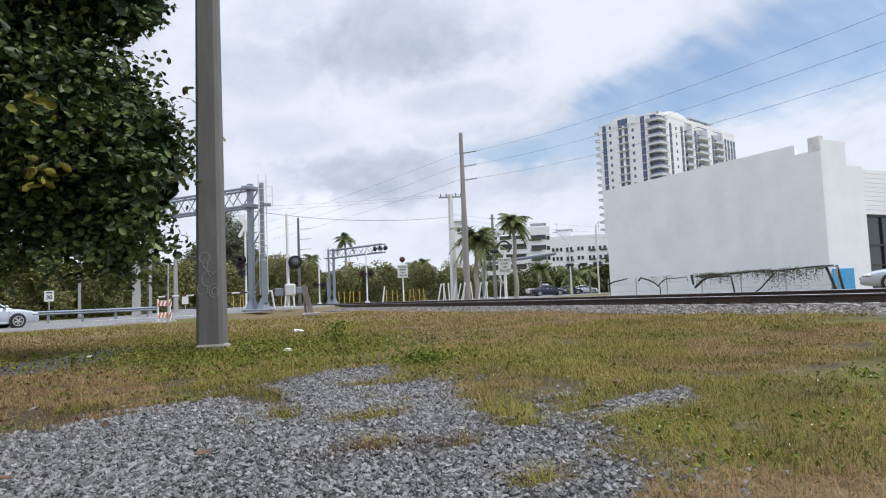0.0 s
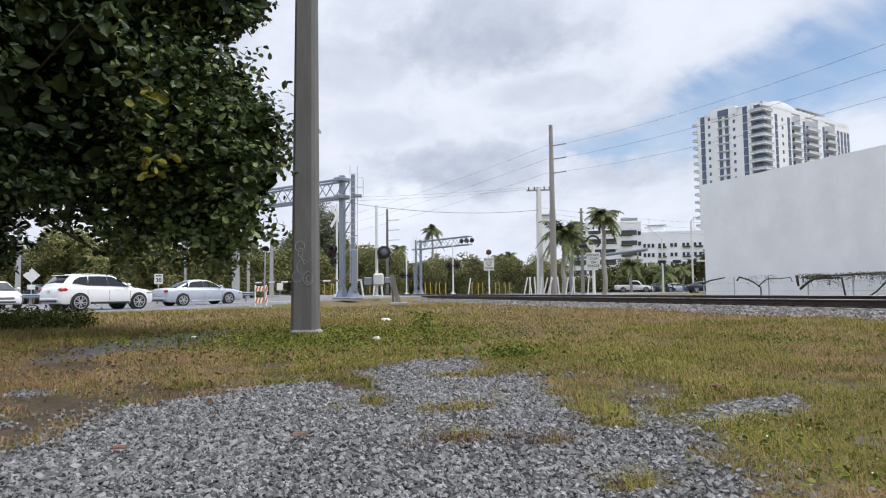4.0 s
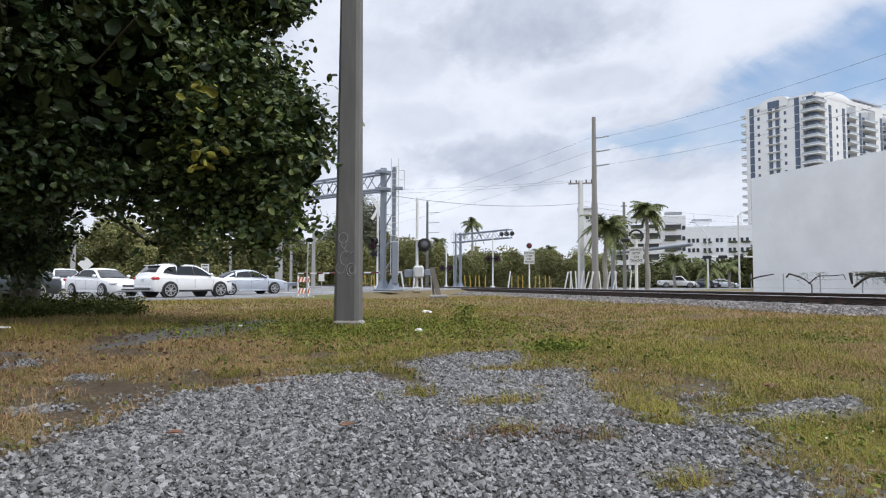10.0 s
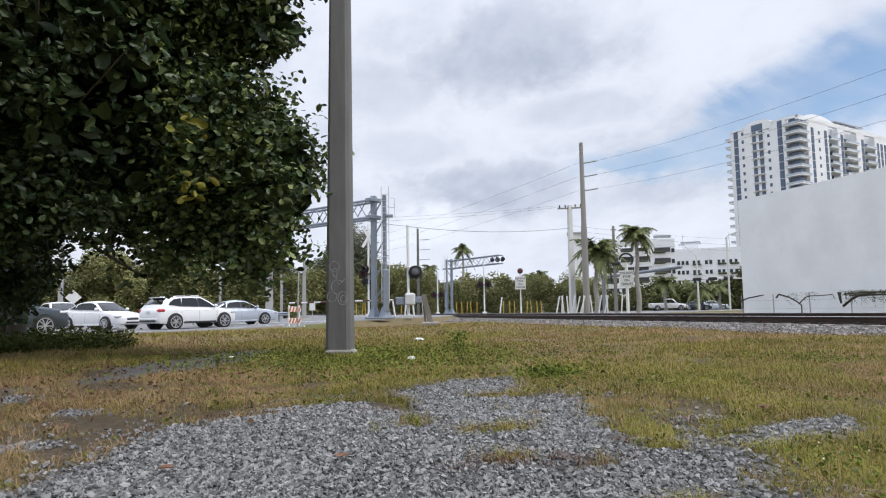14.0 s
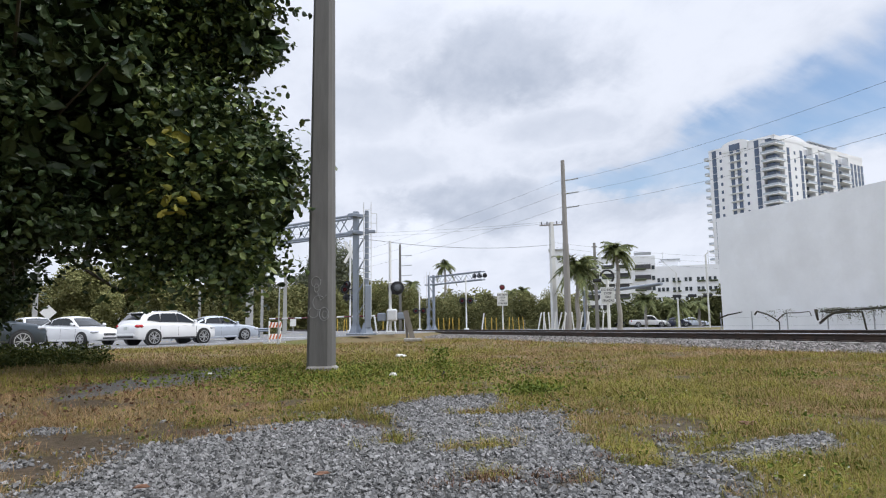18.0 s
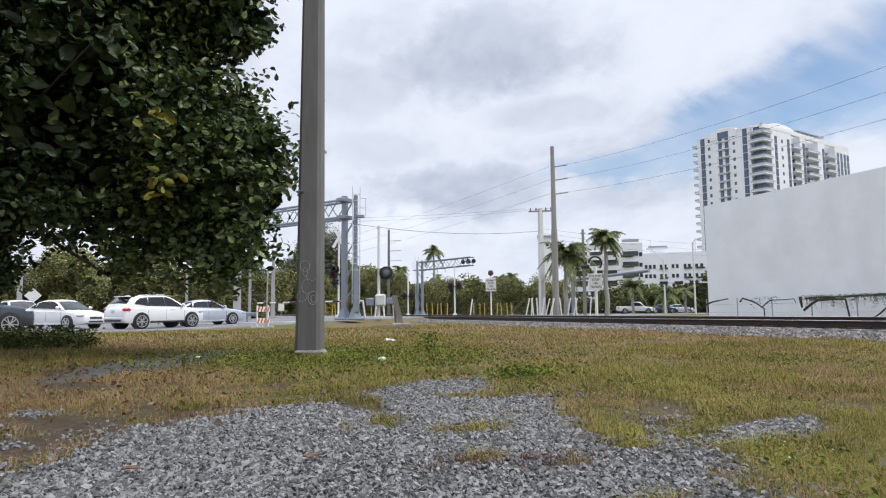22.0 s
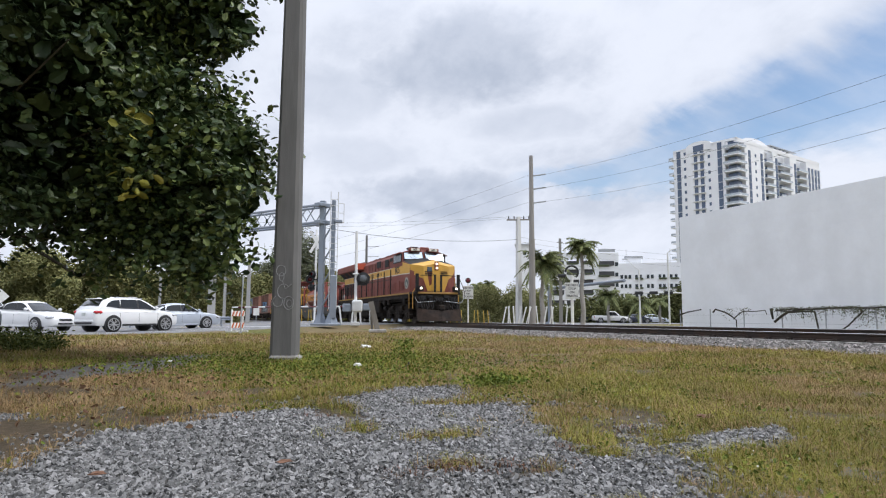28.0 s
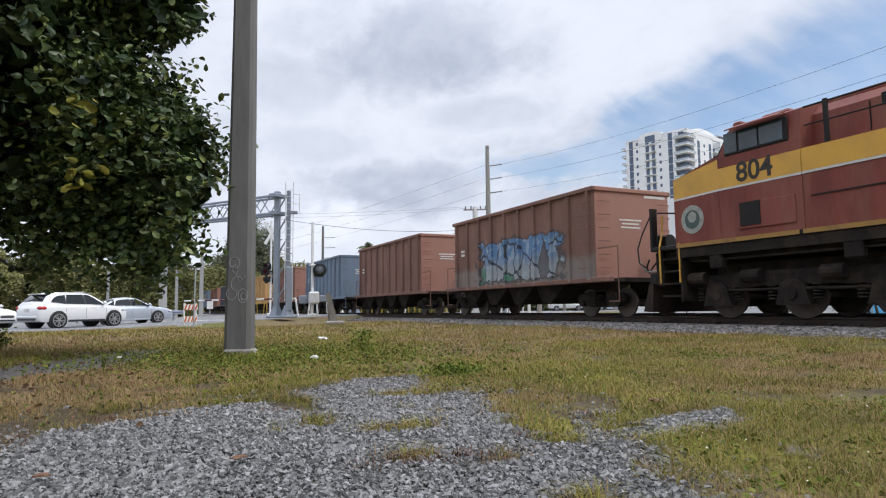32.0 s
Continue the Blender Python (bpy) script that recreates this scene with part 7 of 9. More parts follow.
def loco_truck(loco, xc):
    """A three-axle truck: side frames, journal boxes, springs and cylinders."""
    axles = (xc - 2.05, xc, xc + 2.05)
    bm = bmesh.new()
    for sg in (-1, 1):
        y = sg * 1.12
        prism(bm, [(xc - 2.9, 0.78), (xc - 2.75, 1.02), (xc - 1.2, 1.08), (xc + 1.2, 1.08), (xc + 2.75, 1.02), (xc + 2.9, 0.78), (xc + 1.5, 0.68), (xc + 0.8, 0.74), (xc - 0.8, 0.74), (xc - 1.5, 0.68)], y - 0.08, y + 0.08, "y")
    t = part("truck_frame", bm, GRIME, loco)
    part("bolster", boxed((xc, 0, 1.12), (4.6, 1.9, 0.4), bevel=0.04), GRIME, t)
    for a in axles:
        part("traction_motor", boxed((a + 0.45, 0, 0.56), (0.8, 1.2, 0.62), bevel=0.1), GRIME, t)
        wheel_pair(t, a, 0.533)
        for sg in (-1, 1):
            y = sg * 1.15
            bm = bmesh.new()
            prism(bm, [(a - 0.42, 0.28), (a + 0.42, 0.28), (a + 0.30, 0.72), (a + 0.16, 0.86), (a - 0.16, 0.86), (a - 0.30, 0.72)], y - 0.12, y + 0.12, "y")
            tube(bm, (a, y, 0.53), (a, y + sg * 0.16, 0.53), 0.15, 0.13, 14)
            part("journal_box", bm, GRIME, t)
            for dx in (-0.55, 0.55):
                bm = bmesh.new()
                for k in range(5):
                    m = Matrix.Translation((a + dx, y, 0.40 + 0.075 * k))
                    lathe(bm, [(0.10, 0.0), (0.12, 0.02), (0.10, 0.045)], 10, m)
                part("spring", bm, GRIME, t)
    for sg in (-1, 1):
        for dx in (-2.6, -1.0, 1.0, 2.6):
            part("brake_cylinder", bars_bm([((xc + dx - 0.25, sg * 1.25, 0.98), (xc + dx + 0.25, sg * 1.25, 0.98), 0.16)], 12), GRIME, t)
        part("brake_rod", bars_bm([((xc - 2.4, sg * 1.22, 0.62), (xc + 2.4, sg * 1.22, 0.66), 0.035)]), GRIME, t)
        part("sand_pipe", bars_bm([((xc + 2.75, sg * 1.0, 1.3), (xc + 2.8, sg * 0.85, 0.25), 0.03)]), GRIME, t)
    return t


def build_locomotive(number, label):
    """A six-axle diesel: x forward from the front platform's edge at 0, z from the rail."""
    L = thing("locomotive", pose(0, 0, 0), label, "locomotive", "train")
    END = -21.3
    # frame and platform
    part("frame", boxed((END / 2, 0, 1.60), (21.2, 2.5, 0.36), bevel=0.03), GRIME, L)
    part("walkway", boxed((END / 2, 0, 1.84), (21.3, 3.02, 0.12), bevel=0.02), LOCO_BLACK, L)
    for sg in (-1, 1):
        for a, b in ((-1.0, -4.5), (-4.6, -8.6), (-8.7, -12.8), (-12.9, -16.8), (-16.9, -20.3)):
            part("yellow_sill", boxed(((a + b) / 2, sg * 1.515, 1.85), (a - b, 0.04, 0.10)), SILL_YELLOW, L)
        part("sill", boxed((END / 2 + 0.1, sg * 1.46, 1.66), (19.2, 0.08, 0.24)), GRIME, L)
    # nose: sides splayed to a narrower yellow face, top sloping up to the windscreen
    bm = bmesh.new()
    hull(bm, [(-0.95, -1.5, 1.9), (-0.95, -1.5, 3.62), (-2.43, -1.5, 3.97), (-2.43, -1.5, 1.9)], [(-0.95, 1.5, 1.9), (-0.95, 1.5, 3.62), (-2.43, 1.5, 3.97), (-2.43, 1.5, 1.9)])
    nose = part("nose", bm, LOCO_RED, L)
    bm = bmesh.new()
    hull(bm, [(-0.95, -1.5, 1.9), (-0.95, -1.5, 3.62), (-0.95, 0, 3.92), (-0.95, 1.5, 3.62), (-0.95, 1.5, 1.9)],
         [(-0.32, -0.82, 1.9), (-0.32, -0.82, 3.50), (-0.38, 0, 3.66), (-0.32, 0.82, 3.50), (-0.32, 0.82, 1.9)])
    part("nose_front", bm, LOCO_RED, nose)
    bm = bmesh.new()
    hull(bm, [(-0.93, -1.47, 3.05), (-0.93, -1.49, 3.63), (-0.93, 0, 3.94), (-0.93, 1.49, 3.63), (-0.93, 1.47, 3.05), (-0.93, 0.9, 1.95), (-0.93, -0.9, 1.95)],
         [(-0.31, -0.83, 2.75), (-0.31, -0.83, 3.51), (-0.36, 0, 3.675), (-0.31, 0.83, 3.51), (-0.31, 0.83, 2.75), (-0.31, 0.55, 1.95), (-0.31, -0.55, 1.95)])
    part("yellow_face", bm, LOCO_YELLOW, nose, "yellow painted nose face")
    bm = bmesh.new()
    hull(bm, [(-0.93, -1.46, 3.63), (-0.93, 0, 3.935), (-0.93, 1.46, 3.63), (-0.93, 0, 3.60)], [(-2.45, -1.48, 4.0), (-2.45, 0, 4.22), (-2.45, 1.48, 4.0), (-2.45, 0, 3.8)])
    part("antiglare_top", bm, LOCO_BLACK, nose, "matt black nose top")
    part("nose_door", boxed((-0.30, 0.02, 2.75), (0.03, 0.62, 1.5), bevel=0.012), LOCO_YELLOW, nose)
    part("nose_window", boxed((-0.315, -0.42, 3.3), (0.05, 0.34, 0.32), bevel=0.02), CAB_GLASS, nose)
    for k in range(3):
        for sg in (-1, 1):
            part("stripe", boxed((-0.30, sg * 0.48, 2.95 + 0.11 * k), (0.03, 0.5, 0.05)), LOCO_BLACK, nose)
    hb = part("headlight_box", boxed((-0.27, 0.0, 3.52), (0.10, 0.24, 0.52), bevel=0.02), LOCO_RED, nose)
    for z in (3.40, 3.65):
        bm = bmesh.new()
        lathe(bm, [(0.07, 0.0), (0.07, 0.03), (0.035, 0.035)], 16, Matrix.Translation((-0.22, 0, z)) @ Matrix.Rotation(radians(90), 4, "Y"))
        part("headlight", bm, LAMP_ON, hb, "lit headlight")
    # cab
    bm = bmesh.new()
    hull(bm, [(-2.42, -1.5, 3.9), (-2.75, -1.42, 4.56), (-2.8, -0.6, 4.86), (-2.8, 0.6, 4.86), (-2.75, 1.42, 4.56), (-2.42, 1.5, 3.9), (-2.42, 1.5, 1.9), (-2.42, -1.5, 1.9)],
         [(-4.62, -1.5, 3.9), (-4.62, -1.42, 4.56), (-4.62, -0.6, 4.84), (-4.62, 0.6, 4.84), (-4.62, 1.42, 4.56), (-4.62, 1.5, 3.9), (-4.62, 1.5, 1.9), (-4.62, -1.5, 1.9)])
    cab = part("cab", bm, LOCO_RED, L)
    for sg in (-1, 1):
        bm = bmesh.new()
        hull(bm, [(-2.46, sg * 0.08, 4.14), (-2.46, sg * 1.40, 4.03), (-2.74, sg * 1.36, 4.54), (-2.74, sg * 0.08, 4.62)], [(-2.40, sg * 0.08, 4.14), (-2.40, sg * 1.40, 4.03), (-2.68, sg * 1.36, 4.54), (-2.68, sg * 0.08, 4.62)])
        part("windscreen", bm, SCREEN_GLASS, cab, "reflecting windscreen pane")
        bm = bmesh.new()
        for p, q in (((-2.40, sg * 0.09, 4.13), (-2.40, sg * 1.39, 4.05)), ((-2.40, sg * 1.39, 4.05), (-2.69, sg * 1.35, 4.53)), ((-2.69, sg * 1.35, 4.53), (-2.70, sg * 0.09, 4.60)), ((-2.70, sg * 0.09, 4.60), (-2.40, sg * 0.09, 4.13))):
            tube(bm, p, q, 0.03, seg=5)
        part("windscreen_seal", bm, LOCO_BLACK, cab)
        part("wiper", bars_bm([((-2.38, sg * 0.9, 4.48), (-2.36, sg * 0.6, 4.2), 0.014)]), LOCO_BLACK, cab)
        nb = part("number_board", boxed((-2.62, sg * 0.62, 4.74), (0.24, 0.80, 0.22), bevel=0.04), LOCO_RED, cab)
        part("board_face", boxed((-2.495, sg * 0.62, 4.74), (0.02, 0.58, 0.15)), BOARD_WHITE, nb, "lit pale number board")
        text("number", number, 0.17, pose(-2.48, sg * 0.62, 4.74, 90, 0, 90), INK, nb)
        y = sg * 1.5
        frame_ = part("side_window_frame", boxed((-3.5, y, 4.18), (1.72, 0.05, 0.56), bevel=0.02), LOCO_BLACK, cab)
        for xx, ww in ((-2.85, 0.36), (-3.35, 0.5), (-3.95, 0.6)):
            part("side_window", boxed((xx, y + sg * 0.022, 4.19), (ww, 0.03, 0.46)), CAB_GLASS, frame_)
        bm = bmesh.new()
        hull(bm, [(-2.9, sg * 1.46, 4.56), (-4.3, sg * 1.46, 4.56), (-4.3, sg * 1.46, 4.60), (-2.9, sg * 1.46, 4.60)], [(-2.9, sg * 1.78, 4.44), (-4.3, sg * 1.78, 4.44), (-4.3, sg * 1.78, 4.47), (-2.9, sg * 1.78, 4.47)])
        part("sunshade", bm, LOCO_RED, cab, "folding awning over the side window")
        # yellow band and pale line along cab and nose
        for nm, z0, z1, z2, z3, off, mt in (("yellow_band", 3.10, 3.62, 3.14, 3.88, 0.006, LOCO_YELLOW), ("pale_line", 3.05, 3.10, 3.09, 3.14, 0.008, LOCO_TRIM)):
            bm = bmesh.new()
            yy = sg * (1.5 + off)
            hull(bm, [(-0.95, sg * 1.49, z0), (-0.95, sg * 1.49, z1), (-2.42, sg * 1.49, z3), (-2.42, sg * 1.49, z2)], [(-0.95, yy, z0), (-0.95, yy, z1), (-2.42, yy, z3), (-2.42, yy, z2)])
            part(nm, bm, mt, cab)
            top = 3.64 if nm == "yellow_band" else z3
            part(nm, boxed((-3.52, sg * 1.5, (z2 + top) / 2), (2.2, 0.02, top - z2)), mt, cab)
        text("number", number, 0.66, pose(-3.45, sg * 1.516, 3.42, *SIDE[sg]), INK, cab)
        seal(cab, -1.55, sg * 1.503, 2.5, 0.37)
        lv = part("louvre_box", boxed((-3.7, sg * 1.515, 2.38), (1.5, 0.03, 0.62), bevel=0.01), LOCO_RED, cab)
        if sg < 0:
            for x0 in (-4.2, -2.6):
                for k in range(8):
                    part("louvre", boxed((x0 + 0.2, sg * 1.535, 2.14 + 0.065 * k), (0.62, 0.03, 0.03)), LOCO_RED, lv)
        else:
            part("grille", boxed((-3.3, sg * 1.53, 2.42), (0.55, 0.03, 0.55)), LOCO_BLACK, lv)
        for dx in (-1.05, -0.35):
            part("step_handrail", bars_bm([((dx, sg * 1.5, 0.9), (dx, sg * 1.5, 1.9), 0.025), ((dx, sg * 1.5, 1.9), (dx + 0.18, sg * 1.2, 2.35), 0.025), ((dx + 0.18, sg * 1.2, 2.35), (dx + 0.18, sg * 1.2, 2.8), 0.025)]), LOCO_YELLOW, L, "yellow handrail")
        for k in range(4):
            part("step", boxed((-0.7, sg * 1.22, 0.55 + 0.33 * k), (0.66, 0.5, 0.05)), GRIME, L)
            part("step", boxed((END + 0.7, sg * 1.22, 0.55 + 0.33 * k), (0.66, 0.5, 0.05)), GRIME, L)
        for x in (-1.08, END + 1.08):
            part("step_side", boxed((x, sg * 1.2, 1.1), (0.06, 0.56, 1.4)), GRIME, L)
    part("roof_vent", boxed((-3.4, -0.5, 4.9), (0.9, 0.6, 0.14), bevel=0.05), LOCO_BLACK, cab)
    part("air_conditioner", boxed((-3.3, 0.2, 4.9), (0.8, 0.6, 0.14), bevel=0.05), LOCO_RED, cab)
    # long hood
    bm = bmesh.new()
    prism(bm, [(-1.02, 1.9), (-1.02, 4.45), (-0.8, 4.68), (0.8, 4.68), (1.02, 4.45), (1.02, 1.9)], -4.6, -20.6, "x")
    hood = part("long_hood", bm, LOCO_RED, L)
    bm = bmesh.new()
    prism(bm, [(-0.2, 1.9), (-0.2, 3.66), (1.48, 3.66), (1.48, 1.9)], -4.62, -9.3, "x")
    wide = part("equipment_cabinet", bm, LOCO_RED, L)
    part("yellow_band", boxed((-6.95, 1.485, 3.4), (4.7, 0.02, 0.5)), LOCO_YELLOW, wide)
    part("pale_line", boxed((-6.95, 1.487, 3.12), (4.7, 0.02, 0.05)), LOCO_TRIM, wide)
    part("cabinet_seam", boxed((-6.6, 1.49, 2.6), (3.6, 0.02, 0.025)), LOCO_BLACK, wide)
    for k, (x0, x1) in enumerate(((-4.7, -9.6), (-9.62, -14.2))):
        part("roof_hatch", boxed(((x0 + x1) / 2, 0, 4.74), (x0 - x1, 1.5, 0.14), bevel=0.04), LOCO_RED, hood)
    for x in (-7.6, -9.2, -11.4, -12.6):
        part("roof_fitting", boxed((x, -0.3, 4.86), (0.5, 0.4, 0.16), bevel=0.05), LOCO_BLACK, hood)
    for sg in (-1, 1):
        y = sg * 1.025
        for x0, x1, z0, z1 in ((-9.0, -10.1, 4.02, 4.5), (-7.0, -7.9, 3.95, 4.48), (-6.1, -6.7, 4.25, 4.5)):
            part("grille", boxed(((x0 + x1) / 2, y, (z0 + z1) / 2), (x0 - x1, 0.05, z1 - z0), bevel=0.01), LOCO_BLACK, hood)
        part("yellow_band", boxed((-12.9, y, 3.50), (15.2, 0.02, 0.46)), LOCO_YELLOW, hood)
        part("pale_line", boxed((-12.9, y, 3.25), (15.2, 0.024, 0.04)), LOCO_TRIM, hood)
        part("pale_line", boxed((-12.9, y, 3.75), (15.2, 0.024, 0.03)), LOCO_TRIM, hood)
        # railway's name as plain strokes, one per letter
        xs = [0, 1, 2, 3, 4, 5, 6, 8, 9, 10, 11, 13, 14, 15, 16, 17]
        for k in xs:
            xx = (-14.7 + 0.345 * k) if sg < 0 else (-8.9 - 0.345 * k)
            part("lettering_bar", boxed((xx, y + sg * 0.012, 3.50), (0.13, 0.01, 0.24)), INK, hood)
        # hood doors and their gaps
        for k in range(13):
            x = -5.4 - 0.92 * k
            part("hood_door", boxed((x, y + sg * 0.012, 2.58), (0.86, 0.03, 1.26), bevel=0.012), LOCO_RED, hood)
            part("door_latch", boxed((x + 0.3, y + sg * 0.03, 2.5), (0.05, 0.03, 0.12)), LOCO_BLACK, hood)
            part("seam", boxed((x + 0.46, y + sg * 0.004, 4.1), (0.02, 0.02, 0.6)), GRIME, hood)
        for x in (-17.3, -17.9, -18.5, -19.1, -19.7, -20.25):
            part("intake_slot", boxed((x, y + sg * 0.01, 2.75), (0.3, 0.05, 0.98), bevel=0.01), LOCO_BLACK, hood)
        for x, z in ((-8.3, 2.35), (-6.6, 2.4)):
            part("small_louvre", boxed((x, y + sg * 0.03, z), (0.5, 0.03, 0.28)), LOCO_RED, hood)
        # handrail and stanchions along the walkway
        x_from = -4.9 if sg < 0 else -9.5
        rail_pts = [(x_from, sg * 1.46, 2.9), (-9.6, sg * 1.46, 2.95), (END + 0.5, sg * 1.46, 2.95), (END + 0.15, sg * 1.4, 2.95)]
        bm = bmesh.new()
        chain(bm, rail_pts, 0.022, 6)
        part("handrail", bm, LOCO_BLACK, L)
        n = 11 if sg < 0 else 8
        for k in range(n):
            x = x_from - 0.2 - k * (abs(END) + x_from - 0.8) / (n - 1)
            part("stanchion", boxed((x, sg * 1.46, 2.42 if (k > 3 or sg > 0) else 2.72), (0.09, 0.05, 1.06 if (k > 3 or sg > 0) else 1.66)), LOCO_BLACK, L)
        if sg > 0:
            for x in (-5.2, -7.0):
                part("stanchion", boxed((x, 1.44, 4.1), (0.09, 0.06, 1.0)), LOCO_BLACK, L)
            part("handrail", bars_bm([((-4.7, 1.44, 4.55), (-9.2, 1.2, 4.6), 0.022), ((-4.7, 1.44, 4.15), (-9.2, 1.2, 4.2), 0.018)]), LOCO_BLACK, L)
        # radiator wings
        bm = bmesh.new()
        hull(bm, [(-13.9, sg * 0.9, 4.72), (-13.9, sg * 1.5, 4.72), (-13.9, sg * 1.56, 4.64), (-13.9, sg * 1.56, 4.22), (-13.9, sg * 1.45, 4.18), (-13.9, sg * 0.9, 4.18)],
             [(-21.2, sg * 0.9, 4.72), (-21.2, sg * 1.5, 4.72), (-21.2, sg * 1.56, 4.64), (-21.2, sg * 1.56, 4.22), (-21.2, sg * 1.45, 4.18), (-21.2, sg * 0.9, 4.18)])
        wing = part("radiator_wing", bm, LOCO_RED, L)
        part("wing_end", boxed((-13.86, sg * 1.22, 4.44), (0.08, 0.66, 0.5), bevel=0.02), LOCO_BRIGHT, wing, "brighter red end plate")
        for k in range(4):
            x0 = -14.9 - 1.5 * k
            bm = bmesh.new()
            hull(bm, [(x0, sg * 1.42, 4.17), (x0 - 1.3, sg * 1.42, 4.17), (x0 - 1.3, sg * 1.04, 3.78), (x0, sg * 1.04, 3.78)], [(x0, sg * 1.38, 4.19), (x0 - 1.3, sg * 1.38, 4.19), (x0 - 1.3, sg * 0.98, 3.8), (x0, sg * 0.98, 3.8)])
            part("radiator_grille", bm, LOCO_BLACK, wing)
            bm = bmesh.new()
            hull(bm, [(x0 + 0.2, sg * 1.5, 4.2), (x0 + 0.08, sg * 1.5, 4.2), (x0 + 0.08, sg * 1.02, 4.2)], [(x0 + 0.2, sg * 1.02, 3.74), (x0 + 0.08, sg * 1.02, 3.74), (x0 + 0.08, sg * 1.0, 3.74)])
            part("bracket", bm, LOCO_RED, wing)
    part("radiator_top", boxed((-17.55, 0, 4.73), (7.2, 2.2, 0.12), bevel=0.03), LOCO_RED, L)
    part("roof_mesh", boxed((-17.5, 0, 4.82), (6.4, 1.9, 0.06)), LOCO_BLACK, L)
    # rear end
    end = part("hood_end", boxed((-20.62, 0, 3.0), (0.06, 1.9, 2.2), bevel=0.02), LOCO_YELLOW, L, "yellow hood end")
    for k in range(4):
        part("stripe", boxed((-20.67, 0.0, 3.35 + 0.14 * k), (0.03, 1.3, 0.06)), LOCO_BLACK, end)
    for yy in (-0.13, 0.13):
        bm = bmesh.new()
        lathe(bm, [(0.1, 0.0), (0.1, 0.05), (0.05, 0.055)], 14, Matrix.Translation((-20.66, yy, 4.12)) @ Matrix.Rotation(radians(-90), 4, "Y"))
        part("rear_lamp", bm, BOARD_WHITE, end)
    part("lamp_box", boxed((-20.66, 0, 4.12), (0.08, 0.6, 0.3), bevel=0.02), LOCO_BLACK, end)
    text("number", number, 0.2, pose(-19.9, 1.045, 3.98, *SIDE[1]), PALE_INK, hood)
    for yy in (-0.2, 0.2):
        for x in (0.02, END - 0.02):
            part("end_post", boxed((x, yy, 2.42), (0.07, 0.12, 1.1)), LOCO_BLACK, L)
    for yy in (-1.15, 1.15):
        part("end_post", boxed((0.0, yy + math.copysign(0.2, yy), 2.45), (0.08, 0.2, 1.1)), LOCO_BLACK, L)
        part("end_post", boxed((END, yy, 2.4), (0.08, 0.2, 1.05)), LOCO_BLACK, L)
        dl = part("ditch_light_box", boxed((0.04, yy, 2.1), (0.28, 0.34, 0.32), bevel=0.03), LOCO_BLACK, L)
        bm = bmesh.new()
        lathe(bm, [(0.075, 0.0), (0.075, 0.03), (0.04, 0.035)], 16, Matrix.Translation((0.19, yy, 2.12)) @ Matrix.Rotation(radians(90), 4, "Y"))
        part("ditch_light", bm, LAMP_ON, dl, "lit ditch light")
        part("end_rail", bars_bm([((0.03, yy * 0.25, 2.95), (0.03, yy, 2.9), 0.022), ((END - 0.02, yy * 0.25, 2.92), (END - 0.02, yy, 2.9), 0.022)]), LOCO_BLACK, L)
    part("front_sill", boxed((0.03, 0, 1.84), (0.1, 2.6, 0.12), bevel=0.02), SILL_YELLOW, L)
    part("front_plate", boxed((-0.16, 0, 1.3), (0.3, 2.7, 0.95), bevel=0.04), GRIME, L)
    for k, (yy, zz, w, h) in enumerate(((-1.0, 1.5, 0.4, 0.3), (-0.55, 1.62, 0.3, 0.18), (0.5, 1.6, 0.36, 0.2), (0.95, 1.4, 0.4, 0.36), (-1.2, 1.1, 0.3, 0.3), (1.25, 1.05, 0.26, 0.34), (0.0, 1.45, 0.5, 0.22))):
        part("connector_box", boxed((0.06, yy, zz), (0.16 + 0.05 * (k % 3), w, h), bevel=0.03), LOCO_BLACK, L)
    for k in range(7):
        bm = bmesh.new()
        ya, yb = -1.35 + 0.4 * k, -0.95 + 0.4 * k
        chain(bm, [(0.1, ya, 1.62 - 0.06 * (k % 3)), (0.26, ya + 0.1, 1.42), (0.34, (ya + yb) / 2, 1.22 - 0.08 * (k % 2)), (0.28, yb - 0.06, 1.38), (0.1, yb, 1.58)], 0.024, 6)
        part("jumper_cable", bm, LOCO_BLACK, L)
    for sg in (-1, 1):
        bm = bmesh.new()
        chain(bm, [(0.05, sg * 1.35, 2.9), (0.3, sg * 1.5, 2.3), (0.36, sg * 1.62, 1.9), (0.34, sg * 1.6, 1.5), (0.2, sg * 1.5, 1.35)], 0.02, 6)
        part("loose_hose", bm, LOCO_BLACK, L)
    part("rear_plate", boxed((END + 0.1, 0, 1.3), (0.3, 2.9, 0.9), bevel=0.04), GRIME, L)
    # plow: a V of two curved blades
    for sg in (-1, 1):
        bm = bmesh.new()
        hull(bm, [(0.55, 0, 0.12), (0.85, 0, 0.14), (0.55, 0, 0.78), (0.42, 0, 0.78)], [(0.1, sg * 1.4, 0.12), (0.4, sg * 1.45, 0.14), (0.2, sg * 1.4, 0.9), (0.05, sg * 1.4, 0.9)])
        part("plow_blade", bm, PLOW, L, "rusty brown snow plow blade")
        for k in range(3):
            bm = bmesh.new()
            chain(bm, [(0.1, sg * (0.35 + 0.3 * k), 1.25), (0.35, sg * (0.4 + 0.3 * k), 1.0), (0.4, sg * (0.5 + 0.3 * k), 0.85), (0.25, sg * (0.55 + 0.3 * k), 1.15)], 0.028, 6)
            part("air_hose", bm, LOCO_BLACK, L)
